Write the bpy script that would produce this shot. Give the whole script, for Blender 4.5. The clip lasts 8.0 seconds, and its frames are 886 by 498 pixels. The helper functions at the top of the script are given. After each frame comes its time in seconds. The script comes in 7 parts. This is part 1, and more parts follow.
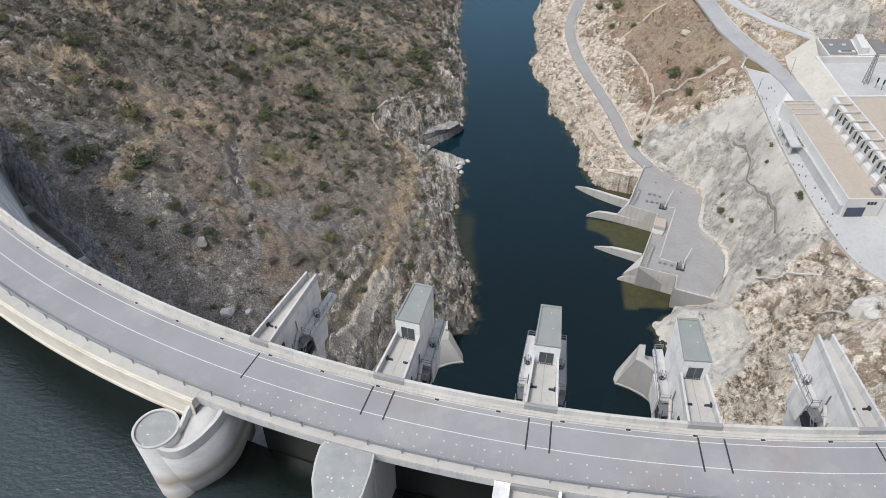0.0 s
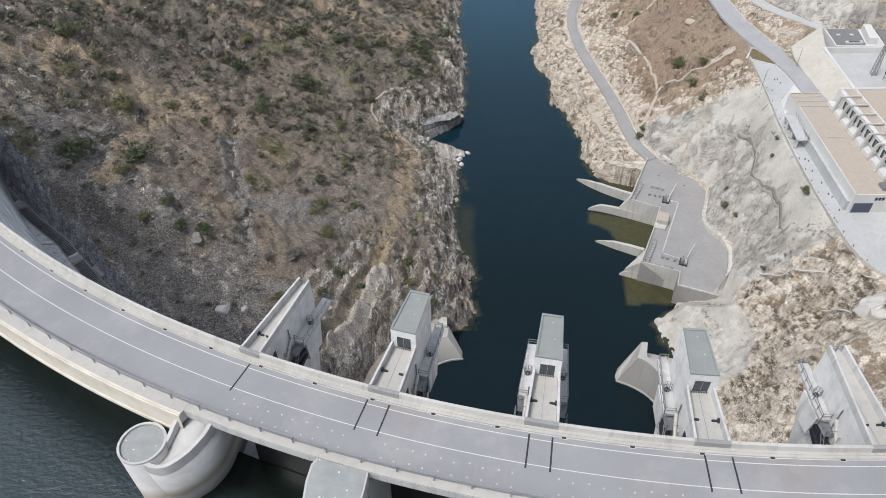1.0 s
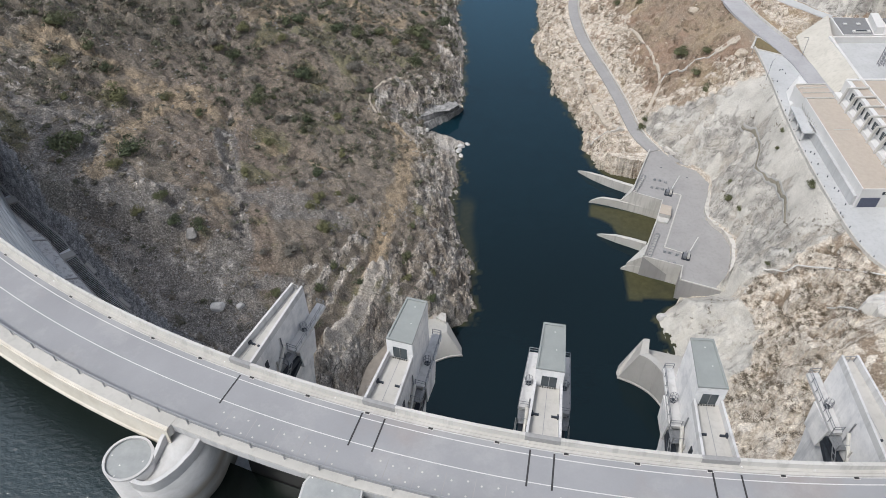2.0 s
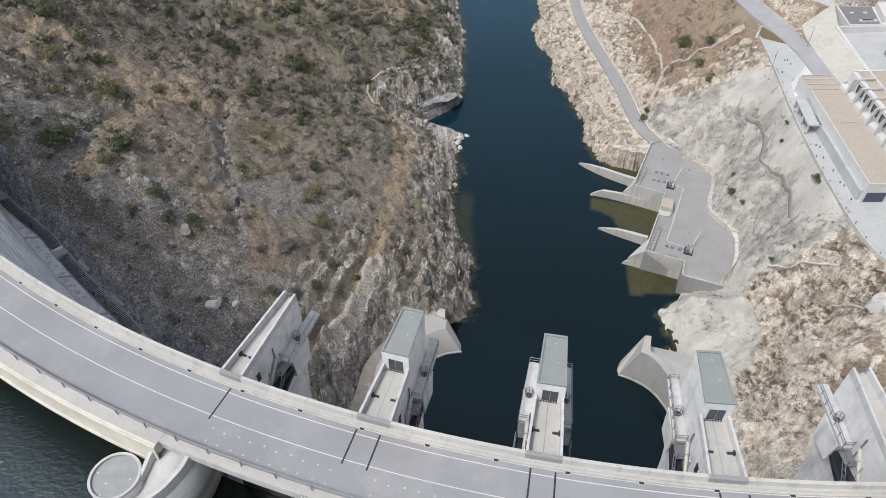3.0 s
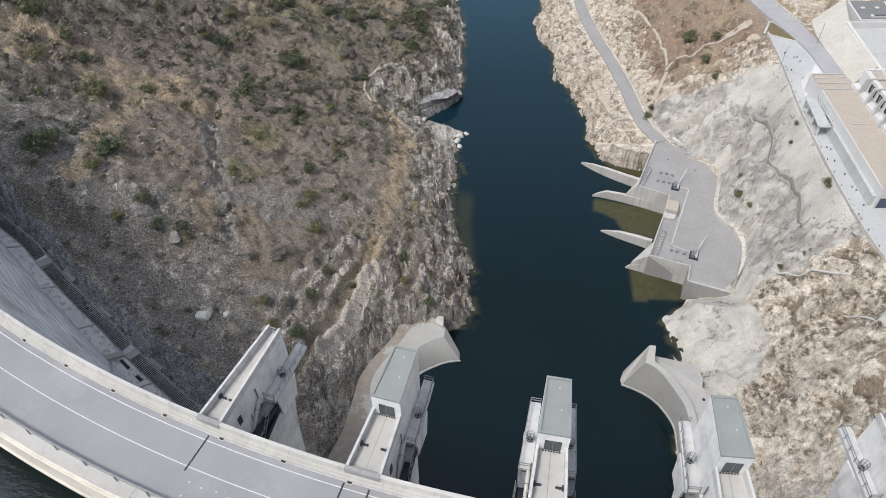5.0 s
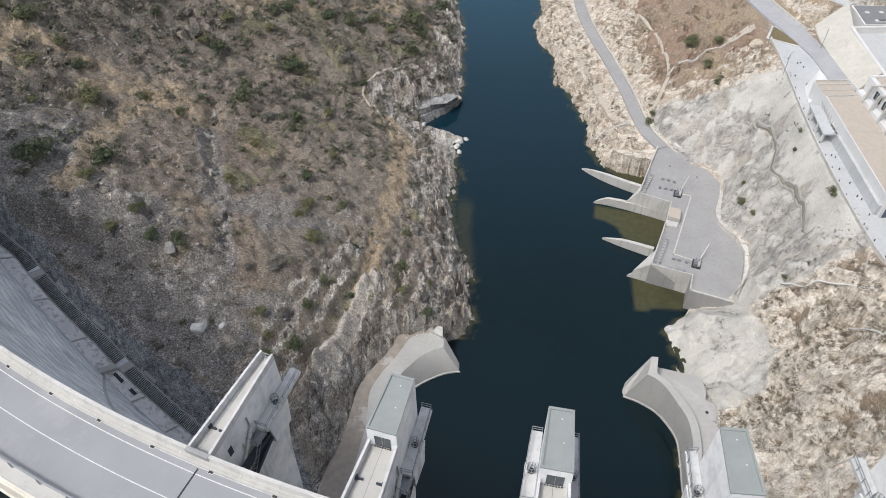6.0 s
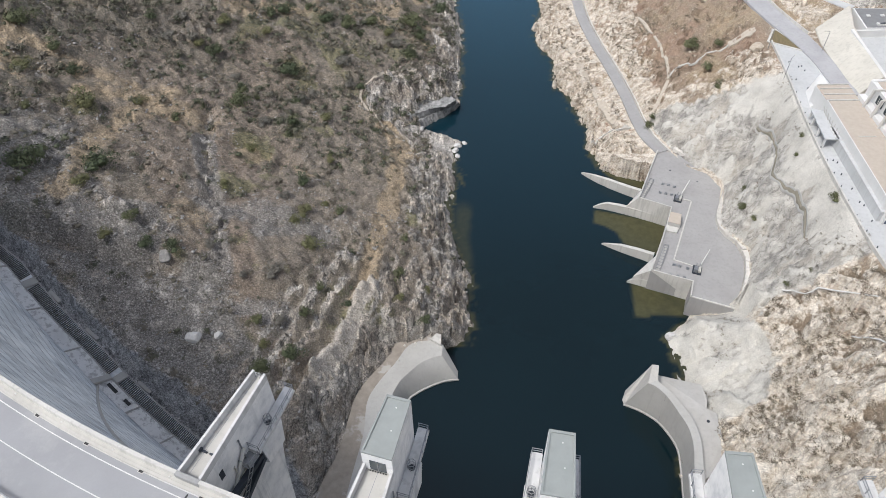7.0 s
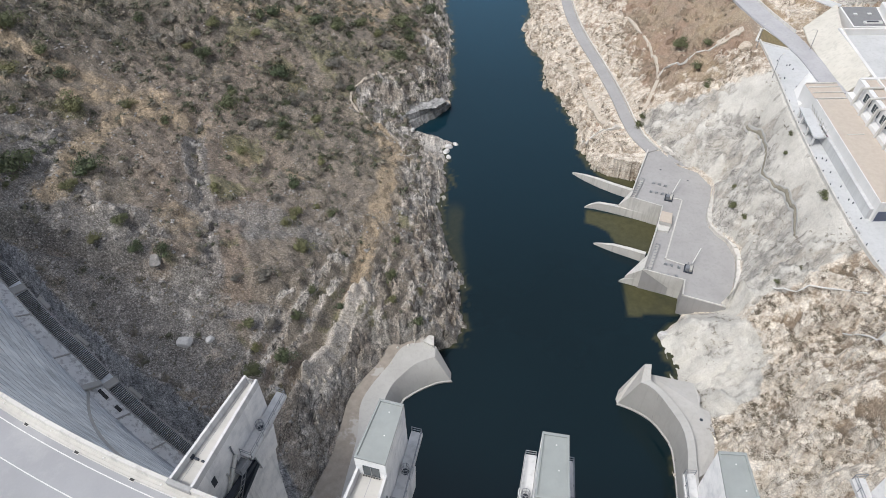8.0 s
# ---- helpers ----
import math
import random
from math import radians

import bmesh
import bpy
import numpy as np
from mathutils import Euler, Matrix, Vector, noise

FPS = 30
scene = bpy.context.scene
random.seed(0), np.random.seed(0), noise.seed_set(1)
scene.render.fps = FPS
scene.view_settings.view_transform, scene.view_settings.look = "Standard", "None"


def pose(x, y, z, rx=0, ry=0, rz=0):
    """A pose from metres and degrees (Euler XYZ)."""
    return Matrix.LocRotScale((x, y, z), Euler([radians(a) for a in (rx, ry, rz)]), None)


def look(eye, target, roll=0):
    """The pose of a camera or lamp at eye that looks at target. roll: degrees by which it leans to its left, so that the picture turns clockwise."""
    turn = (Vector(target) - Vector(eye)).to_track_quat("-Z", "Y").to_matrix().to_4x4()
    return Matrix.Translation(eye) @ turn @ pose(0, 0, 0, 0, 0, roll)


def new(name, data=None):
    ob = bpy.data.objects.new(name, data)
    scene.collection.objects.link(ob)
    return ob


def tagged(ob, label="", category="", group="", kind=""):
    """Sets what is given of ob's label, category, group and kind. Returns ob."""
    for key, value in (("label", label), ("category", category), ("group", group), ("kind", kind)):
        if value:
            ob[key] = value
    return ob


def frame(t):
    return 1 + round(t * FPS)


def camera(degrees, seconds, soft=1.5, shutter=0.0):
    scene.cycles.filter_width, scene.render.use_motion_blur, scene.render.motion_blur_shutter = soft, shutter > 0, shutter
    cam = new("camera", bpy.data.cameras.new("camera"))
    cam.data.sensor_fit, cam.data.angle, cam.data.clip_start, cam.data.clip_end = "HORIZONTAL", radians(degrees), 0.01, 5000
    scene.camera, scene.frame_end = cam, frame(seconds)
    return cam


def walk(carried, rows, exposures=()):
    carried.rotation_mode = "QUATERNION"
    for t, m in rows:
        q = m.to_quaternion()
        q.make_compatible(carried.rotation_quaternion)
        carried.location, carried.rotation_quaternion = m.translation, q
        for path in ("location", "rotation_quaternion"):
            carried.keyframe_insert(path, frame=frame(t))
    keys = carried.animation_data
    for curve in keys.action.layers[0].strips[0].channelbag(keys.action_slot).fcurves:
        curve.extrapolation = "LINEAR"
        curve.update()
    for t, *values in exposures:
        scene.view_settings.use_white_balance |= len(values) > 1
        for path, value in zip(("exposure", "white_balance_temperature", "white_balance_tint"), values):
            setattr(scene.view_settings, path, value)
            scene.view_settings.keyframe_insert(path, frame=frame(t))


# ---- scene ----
cam = camera(66.5, 8.0, 0.7)
PATH = [
    (0, (0.182, 1.356, 173.153), (0.161, 2.85, 171.823), -0.9),
    (0.5, (0.403, 3.573, 172.868), (0.381, 5.055, 171.525), -0.9),
    (1, (0.592, 5.77, 172.676), (0.569, 7.239, 171.318), -0.9),
    (1.5, (0.713, 7.899, 172.368), (0.69, 9.354, 170.997), -0.9),
    (3, (1.156, 14.171, 171.854), (1.133, 15.586, 170.44), -1.0),
    (3.5, (1.318, 16.236, 171.733), (1.294, 17.637, 170.305), -1.0),
    (4, (1.503, 18.348, 171.536), (1.479, 19.737, 170.098), -1.0),
    (4.5, (1.677, 20.427, 171.362), (1.652, 21.816, 169.924), -1.1),
    (6, (2.028, 26.501, 171.204), (2.003, 27.89, 169.765), -1.1),
    (6.5, (2.136, 28.301, 171.115), (2.111, 29.69, 169.676), -1.1),
    (7, (2.246, 29.392, 171.064), (2.224, 30.781, 169.625), -1.1),
    (7.5, (2.254, 29.777, 171.061), (2.24, 31.166, 169.623), -1.0),
    (8, (2.324, 29.766, 171.078), (2.325, 31.156, 169.64), -1.0),
]
walk(cam, [(t, look(eye, target, roll)) for t, eye, target, roll in PATH], [(0.0, 0.29), (4.0, 0.30), (6.0, 0.42), (8.0, 0.49)])

# ---- light and sky ----
SUN_EL, SUN_AZ = 58.0, 235.0     # azimuth clockwise from +y: the sun stands behind the camera, to its left
world = bpy.data.worlds.new("sky")
scene.world = world
world.use_nodes = True
wn = world.node_tree
sky = wn.nodes.new("ShaderNodeTexSky")
sky.sky_type = "NISHITA"
sky.sun_disc = False
sky.sun_elevation, sky.sun_rotation = radians(SUN_EL), radians(SUN_AZ)
sky.air_density, sky.dust_density = 1.0, 3.0
haze = wn.nodes.new("ShaderNodeHueSaturation")
haze.inputs["Saturation"].default_value = 0.62
wn.links.new(sky.outputs[0], haze.inputs["Color"])
wn.links.new(haze.outputs[0], wn.nodes["Background"].inputs["Color"])
wn.nodes["Background"].inputs["Strength"].default_value = 0.15
lamp = bpy.data.lights.new("sun", "SUN")
lamp.energy, lamp.angle, lamp.color = 1.7, radians(11.0), (1.0, 0.99, 0.975)
sun = new("sun", lamp)
sx, sy = math.sin(radians(SUN_AZ)) * math.cos(radians(SUN_EL)), math.cos(radians(SUN_AZ)) * math.cos(radians(SUN_EL))
sun.matrix_world = look((200 * sx, 200 * sy, 250), (200 * sx - sx, 200 * sy - sy, 250 - math.sin(radians(SUN_EL))))


# ---- materials ----
class Nodes:
    """A small writer of node trees."""

    def __init__(self, name, rough=0.8, metal=0.0):
        self.mat = bpy.data.materials.new(name)
        self.mat.use_nodes = True
        self.t = self.mat.node_tree
        self.bsdf = self.t.nodes["Principled BSDF"]
        self.bsdf.inputs["Roughness"].default_value = rough
        self.bsdf.inputs["Metallic"].default_value = metal
        self.coords = self.t.nodes.new("ShaderNodeNewGeometry").outputs["Position"]

    def put(self, socket, value):
        if isinstance(value, bpy.types.NodeSocket):
            self.t.links.new(value, socket)
        else:
            socket.default_value = value

    def noise(self, scale, detail=4.0, rough=0.55, stretch=None, warp=0.0):
        n = self.t.nodes.new("ShaderNodeTexNoise")
        n.inputs["Scale"].default_value, n.inputs["Detail"].default_value = scale, detail
        n.inputs["Roughness"].default_value, n.inputs["Distortion"].default_value = rough, warp
        self.put(n.inputs["Vector"], self.scaled(stretch))
        return n.outputs[0]

    def cells(self, scale, feature="F1", stretch=None, out="Distance", warp=0.0):
        n = self.t.nodes.new("ShaderNodeTexVoronoi")
        n.feature = feature
        n.inputs["Scale"].default_value = scale
        vec = self.scaled(stretch)
        if warp:
            w = self.t.nodes.new("ShaderNodeTexNoise")
            w.inputs["Scale"].default_value, w.inputs["Detail"].default_value = scale * 1.3, 4.0
            self.put(w.inputs["Vector"], vec)
            m = self.t.nodes.new("ShaderNodeVectorMath")
            m.operation = "MULTIPLY_ADD"
            self.put(m.inputs[0], w.outputs["Color"])
            m.inputs[1].default_value = (warp, warp, warp)
            self.put(m.inputs[2], vec)
            vec = m.outputs[0]
        self.put(n.inputs["Vector"], vec)
        return n.outputs[out]

    def veins(self, scale, width=0.02, dark=0.3, stretch=None, detail=5.0, warp=0.6):
        """Thin dark crack lines where a noise passes its middle value."""
        v = self.math("ABSOLUTE", self.math("SUBTRACT", self.noise(scale, detail, 0.6, stretch, warp), 0.5))
        return self.ramp(v, (0.0, dark), (width, 1.0))

    def scaled(self, stretch):
        if not stretch:
            return self.coords
        m = self.t.nodes.new("ShaderNodeMapping")
        m.inputs["Scale"].default_value = stretch[:3]
        if len(stretch) > 3:
            m.inputs["Rotation"].default_value = [radians(a) for a in stretch[3:]]
        self.t.links.new(self.coords, m.inputs["Vector"])
        return m.outputs[0]

    def ramp(self, fac, *stops):
        r = self.t.nodes.new("ShaderNodeValToRGB")
        e = r.color_ramp.elements
        while len(e) < len(stops):
            e.new(0.5)
        for el, (at, col) in zip(e, stops):
            el.position = at
            el.color = (*col, 1) if not isinstance(col, (int, float)) else (col, col, col, 1)
        self.put(r.inputs[0], fac)
        return r.outputs[0]

    def mix(self, fac, a, b, mode="MIX"):
        n = self.t.nodes.new("ShaderNodeMix")
        n.data_type, n.blend_type = "RGBA", mode
        for key, v in (("Factor_Float", fac), ("A_Color", a), ("B_Color", b)):
            s = next(i for i in n.inputs if i.identifier == key)
            if isinstance(v, tuple) and len(v) == 3:
                v = (*v, 1)
            self.put(s, v)
        return next(o for o in n.outputs if o.identifier == "Result_Color")

    def math(self, op, a, b=0.0):
        n = self.t.nodes.new("ShaderNodeMath")
        n.operation = op
        n.use_clamp = op == "MULTIPLY_ADD"
        self.put(n.inputs[0], a)
        self.put(n.inputs[1], b)
        return n.outputs[0]

    def attr(self, name):
        n = self.t.nodes.new("ShaderNodeAttribute")
        n.attribute_name = name
        return n.outputs["Fac"]

    def axis(self, which):
        n = self.t.nodes.new("ShaderNodeSeparateXYZ")
        self.t.links.new(self.coords, n.inputs[0])
        return n.outputs[which]

    def reach(self, x, y, z):
        """Distance from a fixed point, in kilometres."""
        d = self.t.nodes.new("ShaderNodeVectorMath")
        d.operation = "DISTANCE"
        self.put(d.inputs[0], self.coords)
        d.inputs[1].default_value = (x, y, z)
        return self.math("MULTIPLY", d.outputs["Value"], 0.001)

    def random(self, island=False):
        if island:
            return self.t.nodes.new("ShaderNodeNewGeometry").outputs["Random Per Island"]
        return self.t.nodes.new("ShaderNodeObjectInfo").outputs["Random"]

    def finish(self, colour, height=None, strength=0.4, distance=0.1, rough=None):
        self.put(self.bsdf.inputs["Base Color"], (*colour, 1) if isinstance(colour, tuple) else colour)
        if rough is not None:
            self.put(self.bsdf.inputs["Roughness"], rough)
        if height is not None:
            b = self.t.nodes.new("ShaderNodeBump")
            b.inputs["Strength"].default_value, b.inputs["Distance"].default_value = strength, distance
            self.put(b.inputs["Height"], height)
            self.t.links.new(b.outputs[0], self.bsdf.inputs["Normal"])
        return self.mat


def concrete(name, light, dark, streaks=0.35, rough=0.85):
    n = Nodes(name, rough)
    big = n.noise(0.12, 5, 0.6)
    fine = n.noise(2.2, 4, 0.6)
    run = n.noise(0.9, 5, 0.65, (1, 1, 0.08))
    c = n.mix(n.ramp(big, (0.3, 0.0), (0.7, 1.0)), dark, light)
    c = n.mix(n.math("MULTIPLY", n.ramp(run, (0.50, 0.0), (0.62, 1.0)), streaks), c, tuple(v * 0.6 for v in dark))
    c = n.mix(n.math("MULTIPLY", fine, 0.25), c, tuple(v * 0.7 for v in light))
    return n.finish(c, fine, 0.25, 0.03)


def plain(name, colour, rough=0.6, metal=0.0, vary=0.2, scale=1.5):
    n = Nodes(name, rough, metal)
    g = n.noise(scale, 4, 0.6)
    return n.finish(n.mix(n.ramp(g, (0.3, 0.0), (0.75, 1.0)), colour, tuple(v * (1 - vary) for v in colour)), g, 0.1, 0.02)


def pier_concrete():
    n = Nodes("pier_concrete", 0.85)
    blotch, fine = n.noise(0.35, 7, 0.68), n.noise(2.2, 5, 0.65)
    c = n.ramp(blotch, (0.32, (0.52, 0.53, 0.54)), (0.48, (0.67, 0.67, 0.665)), (0.62, (0.75, 0.745, 0.735)))
    run = n.ramp(n.noise(0.7, 7, 0.72, (1, 1, 0.07)), (0.50, 0.0), (0.66, 0.75))
    c = n.mix(n.math("MULTIPLY", run, n.ramp(n.math("MULTIPLY", n.axis(2), 0.01), (0.93, 1.0), (1.02, 0.45))), c, (0.37, 0.385, 0.40))
    c = n.mix(n.ramp(n.noise(1.1, 6, 0.7), (0.60, 0.0), (0.70, 0.5)), c, (0.42, 0.40, 0.37))
    return n.finish(c, fine, 0.25, 0.03)


M_WHITE = pier_concrete()
M_CONC = concrete("old_concrete", (0.44, 0.435, 0.415), (0.37, 0.363, 0.343), 0.15)
M_CREAM = concrete("parapet_concrete", (0.56, 0.55, 0.52), (0.45, 0.44, 0.41), 0.4)
M_WALKFLOOR = concrete("walkway_concrete", (0.50, 0.485, 0.455), (0.40, 0.39, 0.36), 0.2)
M_PLAT = concrete("yard_concrete", (0.335, 0.33, 0.325), (0.285, 0.28, 0.275), 0.2)
M_ACCESS = concrete("access_road_asphalt", (0.40, 0.40, 0.41), (0.33, 0.33, 0.34), 0.2)
M_YARD = concrete("terrace_concrete", (0.50, 0.51, 0.515), (0.42, 0.43, 0.43), 0.2)
M_ROOF = plain("roof_membrane", (0.265, 0.285, 0.275), 0.7, 0.0, 0.15, 0.6)
M_TAN = plain("gravel_roof", (0.44, 0.385, 0.325), 0.9, 0.0, 0.12, 0.8)
M_LINE = plain("road_paint", (0.62, 0.62, 0.605), 0.6, 0.0, 0.25, 3.0)
M_STEEL = plain("galvanised_steel", (0.31, 0.322, 0.335), 0.45, 0.6, 0.25, 4.0)
M_DARKSTEEL = plain("dark_gate_steel", (0.045, 0.055, 0.07), 0.5, 0.4, 0.3, 2.0)
M_PIPE = plain("pale_pipe_paint", (0.50, 0.49, 0.45), 0.45, 0.1, 0.2, 3.0)
M_JOINT = plain("rubber_joint", (0.03, 0.03, 0.032), 0.7)
M_GLASS = plain("dark_window_glass", (0.05, 0.065, 0.075), 0.12, 0.0, 0.2, 0.8)
M_BLUEDOOR = plain("dark_blue_door", (0.07, 0.085, 0.13), 0.5)
M_RAIL = plain("rail_steel", (0.36, 0.37, 0.38), 0.5, 0.4, 0.2, 3.0)
M_PAINT = concrete("painted_wall", (0.66, 0.66, 0.65), (0.58, 0.58, 0.57), 0.08)
M_BLACK = plain("black_paint", (0.03, 0.03, 0.03), 0.6)


# ---- helpers for building ----
class Build:
    """Gathers faces for one mesh object."""

    def __init__(self):
        self.v, self.f = [], []

    def add(self, verts, faces):
        k = len(self.v)
        self.v += [tuple(p) for p in verts]
        self.f += [tuple(k + i for i in face) for face in faces]
        return self

    def box(self, x0, x1, y0, y1, z0, z1):
        return self.hexa([(x0, y0), (x1, y0), (x1, y1), (x0, y1)], z0, z1)

    def hexa(self, poly, z0, z1, top=None):
        """A prism over a plan polygon; top: another polygon for its upper end."""
        n, top = len(poly), top or poly
        area = sum(poly[i][0] * poly[(i + 1) % n][1] - poly[(i + 1) % n][0] * poly[i][1] for i in range(n))
        if area < 0:
            poly, top = poly[::-1], top[::-1]
        zb = z0 if isinstance(z0, (list, tuple)) else [z0] * n
        zt = z1 if isinstance(z1, (list, tuple)) else [z1] * n
        if area < 0:
            zb, zt = zb[::-1], zt[::-1]
        verts = [(p[0], p[1], z) for p, z in zip(poly, zb)] + [(p[0], p[1], z) for p, z in zip(top, zt)]
        faces = [tuple(range(n))[::-1], tuple(range(n, 2 * n))] + [(i, (i + 1) % n, n + (i + 1) % n, n + i) for i in range(n)]
        return self.add(verts, faces)

    def tube(self, a, b, r, n=6, r2=None):
        a, b, r2 = Vector(a), Vector(b), r if r2 is None else r2
        q = (b - a).to_track_quat("Z", "Y").to_matrix()
        ring = [q @ Vector((math.cos(2 * math.pi * i / n), math.sin(2 * math.pi * i / n), 0)) for i in range(n)]
        verts = [a + r * p for p in ring] + [b + r2 * p for p in ring]
        return self.add(verts, [tuple(range(n))[::-1], tuple(range(n, 2 * n))] + [(i, (i + 1) % n, n + (i + 1) % n, n + i) for i in range(n)])

    def beam(self, a, b, w, h=None):
        """A square bar from a to b."""
        a, b, h = Vector(a), Vector(b), h or w
        d = (b - a).normalized()
        up = Vector((0, 0, 1)) if abs(d.z) < 0.95 else Vector((1, 0, 0))
        s = d.cross(up).normalized()
        u = s.cross(d)
        off = [(-w / 2, -h / 2), (w / 2, -h / 2), (w / 2, h / 2), (-w / 2, h / 2)]
        verts = [p + s * i + u * j for p in (a, b) for i, j in off]
        return self.add(verts, [(0, 1, 2, 3), (7, 6, 5, 4), (0, 4, 5, 1), (1, 5, 6, 2), (2, 6, 7, 3), (3, 7, 4, 0)])

    def loft(self, rings, caps=True, closed=True):
        n = len(rings[0])
        verts = [p for r in rings for p in r]
        m = n if closed else n - 1
        faces = [(k * n + i, k * n + (i + 1) % n, (k + 1) * n + (i + 1) % n, (k + 1) * n + i) for k in range(len(rings) - 1) for i in range(m)]
        if caps and closed:
            faces += [tuple(range(n))[::-1], tuple(range(len(verts) - n, len(verts)))]
        return self.add(verts, faces)

    def mesh(self, name):
        me = bpy.data.meshes.new(name)
        me.from_pydata(self.v, [], self.f)
        bm = bmesh.new()
        bm.from_mesh(me)
        bmesh.ops.recalc_face_normals(bm, faces=bm.faces)
        bm.to_mesh(me)
        bm.free()
        return me

    def part(self, name, mat, parent=None, label="", smooth=False, at=None):
        me = self.mesh(name)
        me.materials.append(mat)
        if smooth:
            me.shade_smooth()
        ob = new(name, me)
        if parent:
            ob.parent = parent
        if at is not None:
            ob.matrix_basis = at
        return tagged(ob, label)


def thing(name, label, category, group="", at=None):
    """An Empty that parents the parts of one thing."""
    ob = new(name)
    ob.empty_display_size = 0.5
    if at is not None:
        ob.matrix_basis = at
    return tagged(ob, label, category, group)


def curve(pts, n=6):
    """A smooth plan line through points."""
    out, m = [], len(pts)
    for i in range(m - 1):
        p0, p1, p2, p3 = (Vector(pts[max(0, i - 1)]), Vector(pts[i]), Vector(pts[i + 1]), Vector(pts[min(m - 1, i + 2)]))
        for k in range(n):
            t = k / n
            out.append(tuple(0.5 * (2 * p1 + (p2 - p0) * t + (2 * p0 - 5 * p1 + 4 * p2 - p3) * t * t + (3 * p1 - p0 - 3 * p2 + p3) * t ** 3)))
    return out + [tuple(pts[-1])]


# ---- the plan of the dam: arcs round one centre ----
CX, CY, R_DS, ROAD_Z = 48.0, 245.0, 197.4, 102.0


def polar(r, th, z=None):
    x, y = CX + r * math.sin(radians(th)), CY - r * math.cos(radians(th))
    return (x, y) if z is None else (x, y, z)


def arc(profile, t0, t1, step=0.6):
    """A closed profile of (radius, height) swept round the dam's centre."""
    n = max(2, int(abs(t1 - t0) / step) + 1)
    return Build().loft([[polar(r, t, z) for r, z in profile] for t in np.linspace(t0, t1, n)])


def face_r(z, th=-40.0):
    """Radius of the downstream face at a height; towards the left abutment the face grows steeper."""
    k = float(np.interp(th, [-66, -60, -55, -52.4, -49.6, -44, -30], [0.05, 0.12, 0.178, 0.2, 0.2156, 0.23, 0.25]))
    return R_DS + 0.6 - k * (ROAD_Z - z)


# ---- ground ----
def fade(a, b, x):
    t = np.clip((x - a) / (b - a), 0, 1)
    return t * t * (3 - 2 * t)


def lattice(ix, iy, seed):
    h = (ix.astype(np.int64) * 374761393 + iy.astype(np.int64) * 668265263 + seed * 974634777) & 0x7FFFFFFF
    h = ((h ^ (h >> 13)) * 1274126177) & 0x7FFFFFFF
    return ((h ^ (h >> 16)) & 0xFFFF) / 65535.0


def vnoise(x, y, seed=0):
    ix, iy = np.floor(x), np.floor(y)
    fx, fy = x - ix, y - iy
    fx, fy = fx * fx * (3 - 2 * fx), fy * fy * (3 - 2 * fy)
    a, b = lattice(ix, iy, seed), lattice(ix + 1, iy, seed)
    c, d = lattice(ix, iy + 1, seed), lattice(ix + 1, iy + 1, seed)
    return (a + (b - a) * fx) * (1 - fy) + (c + (d - c) * fx) * fy


def fbm(x, y, scale, octaves=5, seed=0, gain=0.5, ridged=False):
    total, amp, norm = np.zeros_like(x), 1.0, 0.0
    for k in range(octaves):
        ang = 0.7 * k
        u, v = x * math.cos(ang) - y * math.sin(ang), x * math.sin(ang) + y * math.cos(ang)
        n = vnoise(u / scale * 2 ** k + 31.7 * k, v / scale * 2 ** k - 12.3 * k, seed + k)
        total += amp * ((1 - np.abs(2 * n - 1)) if ridged else n)
        norm += amp
        amp *= gain
    return total / norm


def blocks(x, y, size, seed):
    """A random level for each of many angular cells, and the distance from the cell's middle."""
    u, v = x / size, y / size
    iu, iv = np.floor(u), np.floor(v)
    best, level = np.full_like(u, 9.0), np.zeros_like(u)
    for i in (-1, 0, 1):
        for j in (-1, 0, 1):
            a, b = iu + i, iv + j
            px, py = a + lattice(a, b, seed), b + lattice(a, b, seed + 5)
            d = (u - px) ** 2 + (v - py) ** 2
            nearer = d < best
            best, level = np.where(nearer, d, best), np.where(nearer, lattice(a, b, seed + 9), level)
    return level, np.sqrt(best)


def ledge(q):
    """Turns an even slope into steps: flat treads and steep risers."""
    s = q - np.floor(q)
    return s ** 4 * (5 - 4 * s) - s


def along(y, ys, vs):
    return np.interp(y, ys, vs)


# left bank: the water's edge, and the foot of the cliff behind the apron near the dam
LEFT_Y = [40, 100, 118, 129, 140, 149, 153, 162, 171, 181, 192, 203, 210, 219, 232, 246, 252, 254.2, 255.8, 256.8, 258.5, 262, 267, 272.5, 277, 283, 298, 311, 340, 380, 442, 600, 2500]
LEFT_X = [-37, -34, -27.6, -25.5, -19.2, -13.7, 5.9, 7.2, 7.4, 7.6, 3.8, 2.3, 1, 1.3, 4.7, 3.7, 3, 5.5, 8, -1, -4.5, -7.5, -11, -5, -0.5, 4.5, 7.2, 6.9, 8.4, 5, 8, 10, 60]
